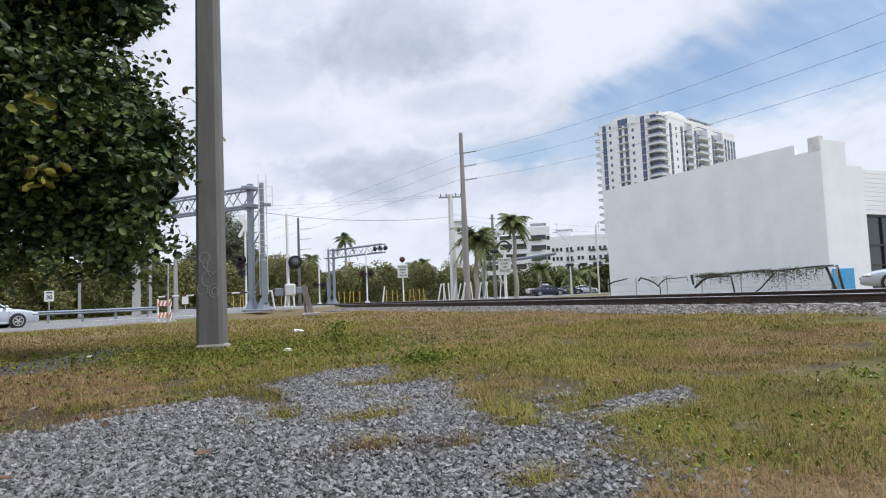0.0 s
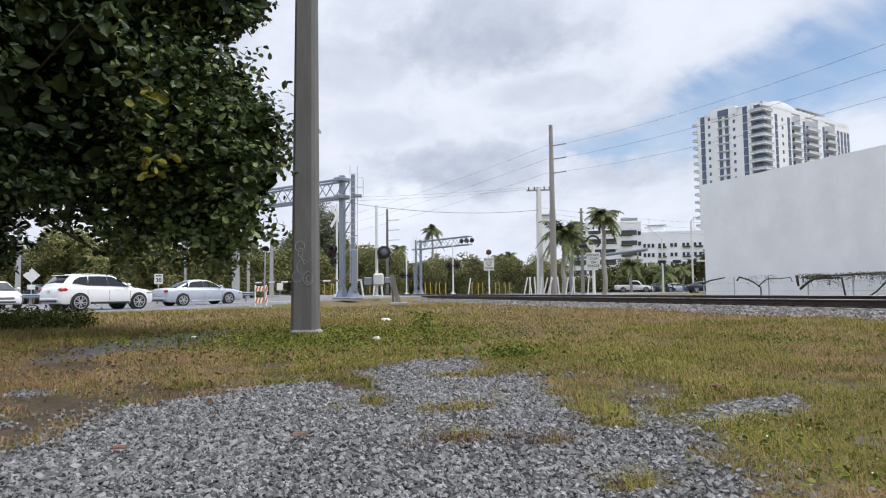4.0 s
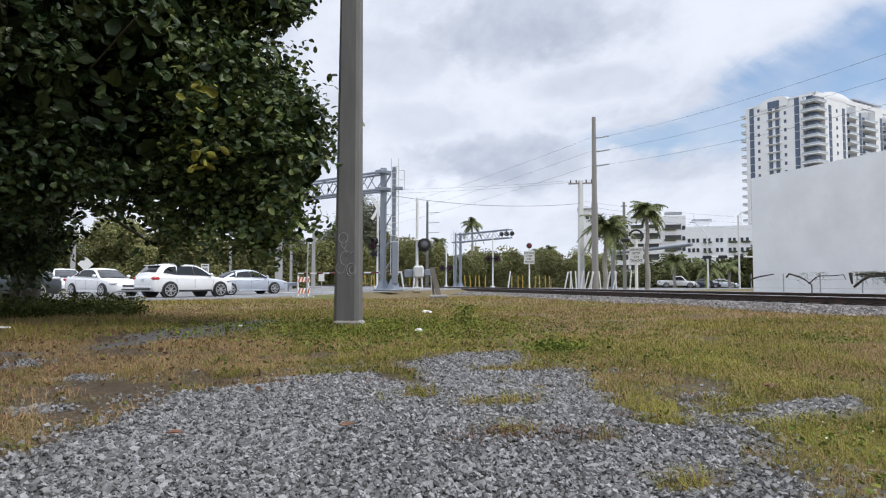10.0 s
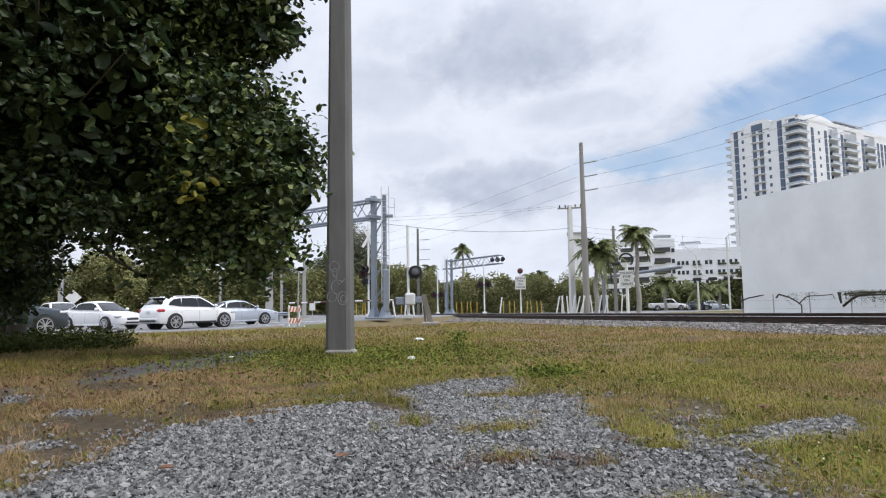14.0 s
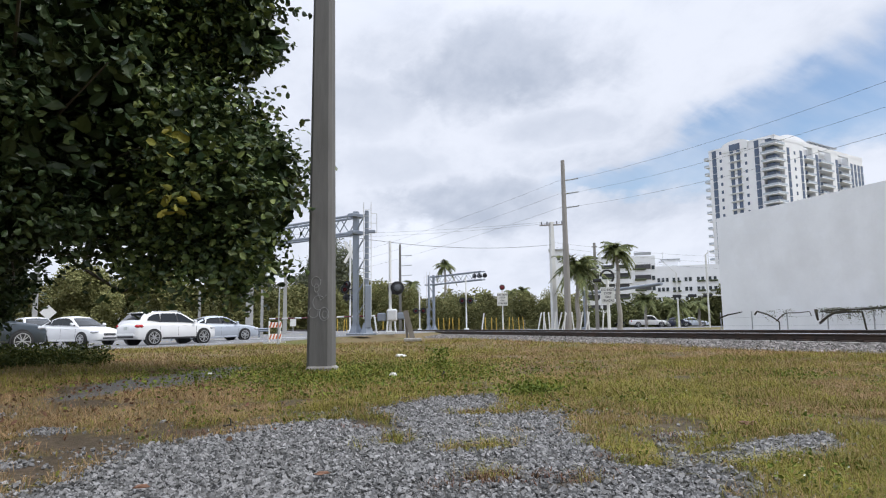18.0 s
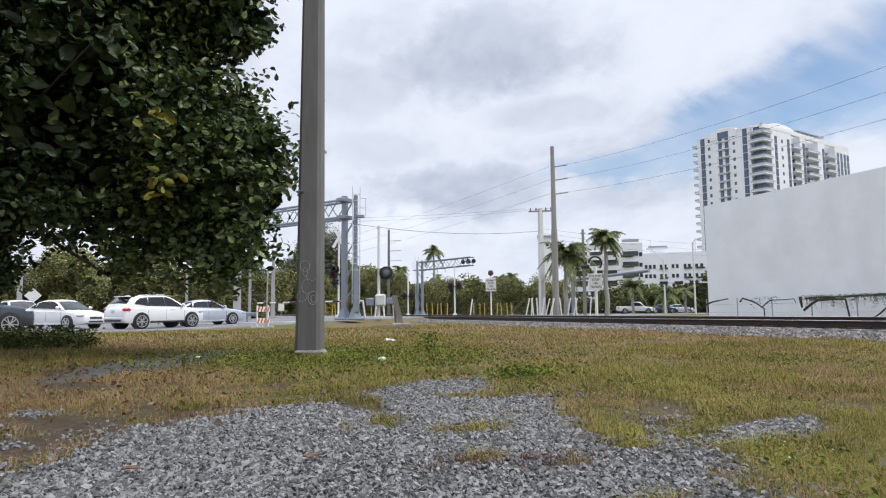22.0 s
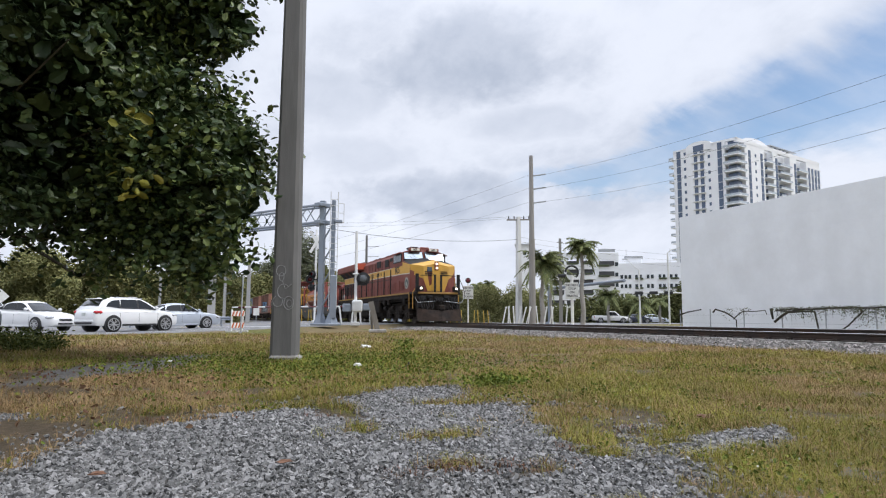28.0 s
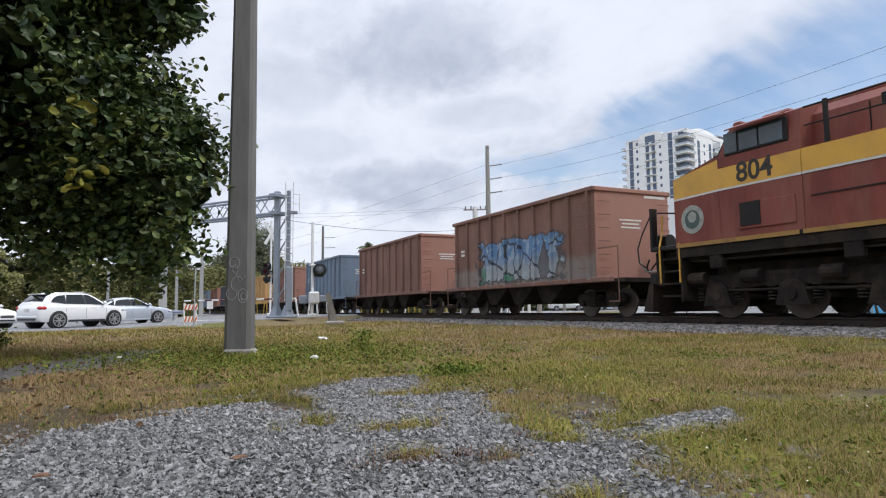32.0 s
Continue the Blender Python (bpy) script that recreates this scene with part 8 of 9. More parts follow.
        part("cut_lever", bars_bm([((0.25, sg * 0.3, 1.35), (0.3, sg * 1.4, 1.25), 0.02), ((0.3, sg * 1.4, 1.25), (0.35, sg * 1.6, 1.55), 0.02)]), GREY_METAL, L)
    for x, d in ((0.0, 1), (END, -1)):
        bm = bmesh.new()
        box(bm, (x + d * 0.2, 0, 0.95), (0.6, 0.28, 0.26), bevel=0.04)
        box(bm, (x + d * 0.52, 0.05, 0.95), (0.26, 0.4, 0.34), bevel=0.06)
        part("coupler", bm, GRIME, L)
    # tank and reservoirs
    bm = bmesh.new()
    prism(bm, [(-1.25, 0.95), (-1.35, 1.35), (-1.3, 1.45), (1.3, 1.45), (1.35, 1.35), (1.3, 0.6), (1.0, 0.36), (-1.0, 0.36), (-1.2, 0.5)], -7.7, -15.0, "x")
    part("fuel_tank", bm, GRIME, L)
    part("tank_box", boxed((-8.6, -1.32, 1.1), (1.8, 0.36, 0.85), bevel=0.05), GRIME, L)
    for x in (-11.2, -13.3):
        bm = bmesh.new()
        lathe(bm, [(0.05, 0.0), (0.22, 0.05), (0.30, 0.2), (0.30, 1.6), (0.22, 1.75), (0.05, 1.8)], 18, Matrix.Translation((x - 0.9, -1.3, 1.2)) @ Matrix.Rotation(radians(90), 4, "Y"))
        part("air_reservoir", bm, GRIME, L, smooth=True)
    for sg in (-1, 1):
        part("pipe", bars_bm([((-1.5, sg * 1.38, 1.42), (-20, sg * 1.38, 1.4), 0.03), ((-6, sg * 1.4, 1.5), (-20, sg * 1.4, 1.48), 0.02)]), GRIME, L)
        for x in (-2.2, -5.6, -6.6, -15.9, -18.2):
            part("junction_box", boxed((x, sg * 1.4, 1.38), (0.4, 0.18, 0.36), bevel=0.03), GRIME, L)
    loco_truck(L, -4.05)
    loco_truck(L, -17.25)
    return L


def freight_truck(car, xc):
    """A two-axle freight truck with cast side frames."""
    bm = bmesh.new()
    for sg in (-1, 1):
        y = sg * 1.02
        prism(bm, [(xc - 1.15, 0.5), (xc - 1.1, 0.66), (xc - 0.5, 0.80), (xc + 0.5, 0.80), (xc + 1.1, 0.66), (xc + 1.15, 0.5), (xc + 0.9, 0.36), (xc + 0.45, 0.28), (xc - 0.45, 0.28), (xc - 0.9, 0.36)], y - 0.08, y + 0.08, "y")
        for dx in (-0.88, 0.88):
            tube(bm, (xc + dx, y, 0.42), (xc + dx, y + sg * 0.16, 0.42), 0.12, seg=12)
    box(bm, (xc, 0, 0.62), (0.5, 2.2, 0.3))
    t = part("truck_frame", bm, GRIME, car)
    for dx in (-0.88, 0.88):
        wheel_pair(t, xc + dx, 0.42)
    for sg in (-1, 1):
        for dx in (-0.2, 0.0, 0.2):
            bm = bmesh.new()
            for k in range(5):
                lathe(bm, [(0.07, 0.0), (0.085, 0.02), (0.07, 0.04)], 8, Matrix.Translation((xc + dx, sg * 1.12, 0.34 + 0.07 * k)))
            part("spring", bm, GRIME, t)
    return t


def build_hopper(label, body_mat, end_mat, tagged_side=False, length=9.75):
    """An open-top hopper: x = 0 at the leading end of its body, running back to -length."""
    c = thing("hopper_car", pose(0, 0, 0), label, "freight car", "train")
    L = length
    top, low = 4.05, 1.12
    for sg in (-1, 1):
        side_mat = SPRAYED_SIDE if tagged_side and sg < 0 else body_mat
        part("side_sheet", boxed((-L / 2, sg * 1.52, (top + low) / 2), (L, 0.05, top - low)), side_mat, c)
        n = 10
        for k in range(n):
            bm = bmesh.new()
            x = -0.25 - k * (L - 0.5) / (n - 1)
            hull(bm, [(x - 0.09, sg * 1.54, low), (x + 0.09, sg * 1.54, low), (x + 0.09, sg * 1.54, top - 0.1), (x - 0.09, sg * 1.54, top - 0.1)],
                 [(x - 0.06, sg * 1.63, low), (x + 0.06, sg * 1.63, low), (x + 0.06, sg * 1.63, top - 0.1), (x - 0.06, sg * 1.63, top - 0.1)])
            part("side_post", bm, side_mat, c)
        part("top_chord", boxed((-L / 2, sg * 1.55, top - 0.05), (L + 0.1, 0.18, 0.14), bevel=0.02), body_mat, c)
        part("side_sill", boxed((-L / 2, sg * 1.55, low), (L + 1.6, 0.14, 0.16), bevel=0.02), body_mat, c)
    for x in (0.0, -L):
        d = 1 if x == 0 else -1
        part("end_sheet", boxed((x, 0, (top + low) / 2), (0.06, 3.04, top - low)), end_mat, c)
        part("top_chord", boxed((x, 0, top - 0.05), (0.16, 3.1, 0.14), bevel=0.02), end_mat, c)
        for sg in (-1, 1):
            for k in range(6):
                part("ladder_rung", bars_bm([((x + d * 0.12, sg * 1.48, 1.5 + 0.42 * k), (x + d * 0.12, sg * 1.0, 1.5 + 0.42 * k), 0.014)], 5), body_mat, c)
                part("ladder_rung", bars_bm([((x - d * 0.12, sg * 1.70, 1.5 + 0.42 * k), (x - d * 0.62, sg * 1.70, 1.5 + 0.42 * k), 0.014)], 5), body_mat, c)
            part("corner_rail", bars_bm([((x + d * 0.95, sg * 1.45, 1.1), (x + d * 0.95, sg * 1.45, 2.1), 0.02), ((x + d * 0.95, sg * 1.45, 2.1), (x + d * 0.05, sg * 1.45, 2.1), 0.02), ((x + d * 0.95, sg * 1.45, 0.45), (x + d * 0.95, sg * 1.45, 1.1), 0.02), ((x + d * 0.5, sg * 1.45, 0.45), (x + d * 0.95, sg * 1.45, 0.45), 0.02)]), body_mat, c)
        part("end_platform", boxed((x + d * 0.6, 0, 1.08), (1.2, 2.9, 0.12)), GRIME, c)
        part("draft_sill", boxed((x + d * 0.8, 0, 0.92), (1.6, 0.4, 0.34), bevel=0.03), GRIME, c)
        bm = bmesh.new()
        box(bm, (x + d * 1.65, 0.05, 0.9), (0.3, 0.36, 0.32), bevel=0.06)
        part("coupler", bm, GRIME, c)
        freight_truck(c, x - d * 0.35)
    part("floor_slope", boxed((-L / 2, 0, 1.16), (L - 0.2, 2.9, 0.12)), GRIME, c)
    for k in range(4):
        x0 = -1.9 - k * (L - 2.2) / 4
        w = (L - 3.0) / 4
        bm = bmesh.new()
        hull(bm, [(x0 + 0.2, -1.4, 1.1), (x0 - w, -1.4, 1.1), (x0 - w, 1.4, 1.1), (x0 + 0.2, 1.4, 1.1)],
             [(x0 - w * 0.62, -1.2, 0.42), (x0 - w * 0.9, -1.2, 0.42), (x0 - w * 0.9, 1.2, 0.42), (x0 - w * 0.62, 1.2, 0.42)])
        part("discharge_chute", bm, GRIME, c)
    bm = bmesh.new()
    lathe(bm, [(0.28, 0.0), (0.28, 0.05)], 18, Matrix.Translation((0.55, 1.0, 2.3)) @ Matrix.Rotation(radians(90), 4, "Y"))
    part("brake_wheel", bm, LOCO_BLACK, c)
    for k, (y, z, w) in enumerate(((-0.1, 3.05, 0.9), (-0.1, 2.93, 0.7), (0.95, 3.85, 0.9), (-0.1, 2.81, 0.8))):
        part("stencil_bar", boxed((0.035, y, z), (0.01, w, 0.05 if k != 2 else 0.09)), PALE_INK, c)
    for z, w in ((2.75, 0.3), (2.58, 0.3)):
        part("stencil_bar", boxed((-L + 0.8, -1.55, z), (w, 0.01, 0.1)), PALE_INK, c)
    return c


def sprayed_material():
    """Rust-red sheet, washed grey low down, with sprayed letter shapes: dark outlines, blue to pale fills, some green."""
    m = mat("sprayed_hopper_side", (0.20, 0.105, 0.08), 0.85, vary=0.22, scale=1.2, dirt=(0.12, 0.07, 0.055), dirt_amt=0.65, dscale=1.0, bump=0.15, bscale=20, stretch=(1, 1, 0.35))
    N, L = m.node_tree.nodes, m.node_tree.links
    b = N["Principled BSDF"]
    rust = b.inputs["Base Color"].links[0].from_socket
    tc = N.new("ShaderNodeTexCoord")
    sep = N.new("ShaderNodeSeparateXYZ")
    L.new(tc.outputs["Object"], sep.inputs[0])
    flat = N.new("ShaderNodeCombineXYZ")
    L.new(sep.outputs[0], flat.inputs[0]), L.new(sep.outputs[2], flat.inputs[1])

    def calc(op, a, c):
        n = N.new("ShaderNodeMath")
        n.operation = op
        for i, v in enumerate((a, c)):
            if isinstance(v, (int, float)):
                n.inputs[i].default_value = v
            else:
                L.new(v, n.inputs[i])
        return n.outputs[0]

    def rng(v, a, c, lo=0.0, hi=1.0):
        n = N.new("ShaderNodeMapRange")
        n.interpolation_type = "SMOOTHSTEP"
        L.new(v, n.inputs[0])
        for i, k in zip((1, 2, 3, 4), (a, c, lo, hi)):
            n.inputs[i].default_value = k
        return n.outputs[0]

    def mixc(f, a, c):
        n = N.new("ShaderNodeMix")
        n.data_type = "RGBA"
        for k, v in (("Factor", f), ("A", a), ("B", c)):
            if isinstance(v, tuple):
                n.inputs[k].default_value = (*v, 1)
            else:
                L.new(v, n.inputs[k])
        return n.outputs["Result"]

    def noise_tex(sc, det=4, stretch=(1, 1, 1)):
        p = N.new("ShaderNodeMapping")
        p.inputs["Scale"].default_value = stretch
        L.new(flat.outputs[0], p.inputs[0])
        n = N.new("ShaderNodeTexNoise")
        n.inputs["Scale"].default_value, n.inputs["Detail"].default_value = sc, det
        L.new(p.outputs[0], n.inputs["Vector"])
        return n.outputs["Fac"]

    def cells(feature, sc):
        n = N.new("ShaderNodeTexVoronoi")
        n.voronoi_dimensions, n.feature = "2D", feature
        n.inputs["Scale"].default_value = sc
        n.inputs["Randomness"].default_value = 0.75
        p = N.new("ShaderNodeMapping")
        p.inputs["Scale"].default_value = (1.0, 0.55, 1.0)
        p.inputs["Rotation"].default_value = (0, 0, 0.22)
        w = N.new("ShaderNodeVectorMath")
        wn = N.new("ShaderNodeTexNoise")
        wn.inputs["Scale"].default_value, wn.inputs["Detail"].default_value = 1.6, 2
        L.new(flat.outputs[0], wn.inputs["Vector"])
        w.operation = "MULTIPLY_ADD"
        L.new(wn.outputs["Color"], w.inputs[0])
        w.inputs[1].default_value = (0.55, 0.55, 0.0)
        L.new(flat.outputs[0], w.inputs[2])
        L.new(w.outputs[0], p.inputs[0])
        L.new(p.outputs[0], n.inputs["Vector"])
        return n

    x, z = sep.outputs[0], sep.outputs[2]
    rag = calc("MULTIPLY", calc("SUBTRACT", noise_tex(2.2), 0.5), 0.9)
    # grey wash along the foot of the side
    low = rng(calc("ADD", z, calc("MULTIPLY", rag, 0.7)), 1.7, 2.05, 0.85, 0.0)
    streak = noise_tex(5.0, 3, (1.0, 0.08, 1.0))
    col = mixc(calc("MULTIPLY", low, rng(streak, 0.3, 0.6, 0.55, 1.0)), rust, (0.21, 0.195, 0.18))
    # the letters' field
    u = calc("DIVIDE", calc("ABSOLUTE", calc("ADD", x, 4.6), 0.0), 2.75)
    v = calc("DIVIDE", calc("ABSOLUTE", calc("SUBTRACT", z, 2.1), 0.0), 0.78)
    inside = calc("ADD", calc("MAXIMUM", u, v), rag)
    field = rng(inside, 0.94, 1.0, 1.0, 0.0)
    halo = rng(inside, 1.02, 1.14, 0.75, 0.0)
    edge = cells("DISTANCE_TO_EDGE", 1.75).outputs["Distance"]
    tint = N.new("ShaderNodeSeparateColor")
    L.new(cells("F1", 1.75).outputs["Color"], tint.inputs[0])
    fade = rng(calc("ADD", z, calc("MULTIPLY", rag, 0.5)), 1.55, 2.45)
    fill = mixc(fade, (0.30, 0.32, 0.33), (0.10, 0.20, 0.36))
    fill = mixc(rng(noise_tex(3.0, 3), 0.5, 0.62, 0.0, 0.7), fill, (0.33, 0.40, 0.46))
    fill = mixc(calc("MULTIPLY", rng(tint.outputs[0], 0.70, 0.74, 0.0, 0.9), rng(z, 1.7, 2.1, 1.0, 0.0)), fill, (0.06, 0.20, 0.13))
    fill = mixc(rng(edge, 0.035, 0.06, 0.92, 0.0), fill, (0.035, 0.04, 0.05))
    col = mixc(halo, col, (0.045, 0.048, 0.055))
    col = mixc(calc("MULTIPLY", field, rng(tint.outputs[1], 0.10, 0.14, 0.15, 0.95)), col, fill)
    L.new(col, b.inputs["Base Color"])
    return m


SPRAYED_SIDE = sprayed_material()


def build_tender():
    """The fuel tender: a well flat with a tank in a red frame; x = 0 at its leading end, back to -20.6."""
    c = thing("fuel_tender", pose(0, 0, 0), "dark flat car carrying a red framed tank with an orange band", "freight car", "train")
    E = -20.6
    DARK = mat("tender_dark", (0.045, 0.046, 0.046), 0.7, vary=0.2, scale=1.5, dirt=(0.09, 0.075, 0.06), dirt_amt=0.5, dscale=1.5)
    TANK = mat("tank_red", (0.28, 0.065, 0.045), 0.45, vary=0.1, scale=1.5, dirt=(0.18, 0.05, 0.04), dirt_amt=0.4)
    BAND = mat("tank_orange", (0.56, 0.22, 0.04), 0.5, vary=0.08, scale=1.5, dirt=(0.4, 0.17, 0.05), dirt_amt=0.4)
    for sg in (-1, 1):
        bm = bmesh.new()
        prism(bm, [(0, 0.72), (0, 1.45), (E, 1.45), (E, 0.72), (E + 4.4, 0.70), (E + 5.4, 0.30), (-5.4, 0.30), (-4.4, 0.70)], sg * 1.38, sg * 1.5, "y")
        part("side_beam", bm, DARK, c)
        for x in (-2.2, -4.6, -7.6, -10.2, -12.4, -14.6, -16.8, -18.6):
            part("reflector", boxed((x, sg * 1.505, 1.05), (0.42, 0.012, 0.10)), BAND, c, "orange reflector strip")
        for x, w in ((-8.2, 0.8), (-9.3, 0.5)):
            part("stencil_plate", boxed((x, sg * 1.505, 1.25), (w, 0.012, 0.22)), PALE_INK, c)
        part("slot", boxed((-10.8, sg * 1.502, 0.98), (1.4, 0.02, 0.14)), LOCO_BLACK, c)
        text("lettering", "305", 0.42, pose(-18.9 if sg < 0 else -1.8, sg * 1.508, 1.1, *SIDE[sg]), ORANGE_INK, c)
        for k in range(3):
            part("lettering_bar", boxed(((-20.1 + 0.25 * k) if sg < 0 else (-0.6 - 0.25 * k), sg * 1.506, 1.1), (0.17, 0.012, 0.28)), ORANGE_INK, c)
        text("lettering", "NON-INTERCHANGE CAR", 0.14, pose(-6.4, sg * 1.508, 1.27, *SIDE[sg]), PALE_INK, c)
        text("lettering", "SEE EQUIPMENT REGISTER", 0.14, pose(-6.4, sg * 1.508, 1.12, *SIDE[sg]), PALE_INK, c)
        # deck posts at both ends
        for x in (-0.3, -1.6, -2.9, E + 3.4, E + 2.1, E + 0.9):
            part("deck_post", boxed((x, sg * 1.4, 2.0), (0.12, 0.10, 1.2)), LOCO_BLACK, c)
        part("deck_rail", bars_bm([((-0.3, sg * 1.4, 2.6), (-2.9, sg * 1.4, 2.6), 0.02), ((E + 0.9, sg * 1.4, 2.6), (E + 3.4, sg * 1.4, 2.6), 0.02)]), LOCO_BLACK, c)
        for x, d in ((-0.15, 1), (E + 0.15, -1)):
            part("end_post", boxed((x, sg * 1.45, 1.6), (0.16, 0.12, 2.3)), LOCO_BLACK, c)
    part("deck", boxed((E / 2, 0, 1.3), (21.3, 2.8, 0.14)), DARK, c)
    part("well_floor", boxed((E / 2, 0, 0.45), (10.4, 2.6, 0.16)), DARK, c)
    for x, d in ((0.0, 1), (E, -1)):
        part("end_beam", boxed((x, 0, 1.1), (0.2, 2.9, 0.6), bevel=0.03), DARK, c)
        bm = bmesh.new()
        box(bm, (x + d * 0.35, 0.03, 0.9), (0.5, 0.32, 0.3), bevel=0.05)
        part("coupler", bm, GRIME, c)
    part("equipment_box", boxed((E + 3.0, -0.5, 1.75), (0.9, 0.8, 0.62), bevel=0.04), CASE, c)
    bm = bmesh.new()
    lathe(bm, [(0.42, -0.05), (0.42, 0.05), (0.2, 0.06)], 18, Matrix.Translation((E + 1.9, -0.9, 1.75)) @ Matrix.Rotation(radians(90), 4, "X"))
    part("hose_reel", bm, LOCO_BLACK, c)
    part("cabinet", boxed((-2.9, 0.4, 1.95), (0.5, 0.5, 1.1), bevel=0.03), LOCO_TRIM, c)
    bm = bmesh.new()
    lathe(bm, [(0.25, 0.0), (0.25, 0.7)], 14, Matrix.Translation((-4.0, -0.9, 1.62)) @ Matrix.Rotation(radians(90), 4, "Y"))
    part("blue_cylinder", bm, mat("cylinder_blue", (0.06, 0.13, 0.30), 0.5, vary=0.1), c, "small blue gas cylinder")
    freight_truck(c, -2.2), freight_truck(c, E + 2.2)
    # tank container
    F, R, zb, zt, w = -4.45, -17.2, 1.42, 3.84, 1.2
    t = thing("tank_container", pose(0, 0, 0), "red framed tank container with an orange band", "tank container", "train")
    bm = bmesh.new()
    lathe(bm, [(0.1, 0.0), (0.6, 0.08), (0.95, 0.25), (1.06, 0.5), (1.06, 11.7), (0.95, 11.95), (0.6, 12.12), (0.1, 12.2)], 36, Matrix.Translation((R + 0.25, 0, 2.58)) @ Matrix.Rotation(radians(90), 4, "Y"))
    tank = part("tank", bm, TANK, t, smooth=True)
    for sg in (-1, 1):
        bm = bmesh.new()
        prism(bm, [(sg * 1.067 * math.cos(a), 2.58 + 1.067 * math.sin(a)) for a in np.linspace(-0.36, 0.26, 7)] + [(sg * 1.075 * math.cos(a), 2.58 + 1.075 * math.sin(a)) for a in np.linspace(0.26, -0.36, 7)], F - 0.65, R + 0.65, "x")
        part("orange_band", bm, BAND, tank)
        for a in (-0.38, 0.28):
            bm = bmesh.new()
            y, z = sg * 1.076 * math.cos(a), 2.58 + 1.076 * math.sin(a)
            tube(bm, (F - 0.65, y, z), (R + 0.65, y, z), 0.016, seg=6)
            part("band_edge", bm, LOCO_TRIM, tank)
        xs = [0, 1, 2, 3, 4, 5, 6, 8, 9, 10, 11, 13, 14, 15, 16, 17]
        for k in xs:
            xx = (-13.6 + 0.38 * k) if sg < 0 else (-7.2 - 0.38 * k)
            part("lettering_bar", boxed((xx, sg * 1.078, 2.55), (0.15, 0.02, 0.24)), INK, tank)
        seal(tank, -5.9 if sg < 0 else -15.8, sg * 1.078, 2.55, 0.24)
        seal(tank, -15.8 if sg < 0 else -5.9, sg * 1.078, 2.55, 0.2)
        for z in (zb + 0.1, zt - 0.05):
            part("frame_rail", boxed(((F + R) / 2, sg * w, z), (F - R, 0.12, 0.12), bevel=0.015), TANK, t)
        for x, d in ((F, -1), (R, 1)):
            part("corner_post", boxed((x, sg * w, (zb + zt) / 2), (0.16, 0.16, zt - zb), bevel=0.02), TANK, t)
            part("frame_brace", bars_bm([((x, sg * w, zt - 0.05), (x + d * 1.3, sg * w, zt - 0.05 - 0.0), 0.05), ((x, sg * w, zt - 1.2), (x + d * 1.1, sg * w * 0.95, zt - 0.1), 0.055), ((x, sg * w, zb + 1.0), (x + d * 1.0, sg * 0.8, zb + 0.2), 0.05)]), TANK, t)
        for k in range(4):
            x = F - 2.3 - k * 2.75
            bm = bmesh.new()
            hull(bm, [(x - 0.42, sg * 0.62, 3.42), (x + 0.42, sg * 0.62, 3.42), (x + 0.42, sg * 0.9, 3.12), (x - 0.42, sg * 0.9, 3.12)], [(x - 0.16, sg * (w - 0.05), 3.80), (x + 0.16, sg * (w - 0.05), 3.80), (x + 0.16, sg * w, 3.74), (x - 0.16, sg * w, 3.74)])
            part("gusset", bm, TANK, t)
    for x in (F, R):
        for z in (zb + 0.1, zt - 0.05):
            part("frame_rail", boxed((x, 0, z), (0.12, 2 * w, 0.12), bevel=0.015), TANK, t)
    part("top_plate", boxed((F - 0.6, 0, zt - 0.02), (1.1, 2.2, 0.03)), TANK, t)
    PIPE = mat("pipe_pale", (0.42, 0.30, 0.26), 0.5, 0.2, vary=0.15)
    r = random.Random(3)
    for k in range(9):
        y, z = r.uniform(-0.9, 0.9), r.uniform(1.8, 3.0)
        bm = bmesh.new()
        chain(bm, [(F - 0.35, y, z), (F + 0.0, y, z), (F + 0.02, y + r.uniform(-0.5, 0.5), z + 0.02), (F + 0.02, y + r.uniform(-0.6, 0.6), z - r.uniform(0.2, 0.7))], 0.03, 6)
        part("pipe", bm, PIPE, t)
        bm = bmesh.new()
        lathe(bm, [(0.05, 0), (0.09, 0.05), (0.09, 0.12), (0.04, 0.18)], 10, Matrix.Translation((F - 0.02, y, z - 0.05)))
        part("valve", bm, PIPE, t)
    return c, t


HOPPER_RUST = mat("hopper_rust_red", (0.20, 0.105, 0.08), 0.85, vary=0.22, scale=1.2, dirt=(0.12, 0.07, 0.055), dirt_amt=0.65, dscale=1.0, bump=0.15, bscale=20, stretch=(1, 1, 0.35))
# end sheets, paler and pinker than the sides
HOPPER_PINK = mat("hopper_pale_end", (0.32, 0.165, 0.125), 0.8, vary=0.08, scale=0.8, dirt=(0.30, 0.12, 0.085), dirt_amt=0.5, dscale=1.0, stretch=(1, 1, 0.4))
HOPPER_BLUE = mat("hopper_grey_blue", (0.14, 0.19, 0.25), 0.7, vary=0.12, scale=0.8, dirt=(0.10, 0.11, 0.12), dirt_amt=0.6, dscale=1.0, stretch=(1, 1, 0.4))
HOPPER_TAN = mat("hopper_tan", (0.50, 0.30, 0.12), 0.7, vary=0.12, scale=0.8, dirt=(0.3, 0.18, 0.09), dirt_amt=0.6)
HOPPER_DARK = mat("car_charcoal", (0.07, 0.08, 0.10), 0.7, vary=0.15, scale=0.8, dirt=(0.05, 0.05, 0.05), dirt_amt=0.5)

TRAIN_T0, TRAIN_Y0, TRAIN_V = 29.0, 14.75, 22.05     # the leading platform's place and speed


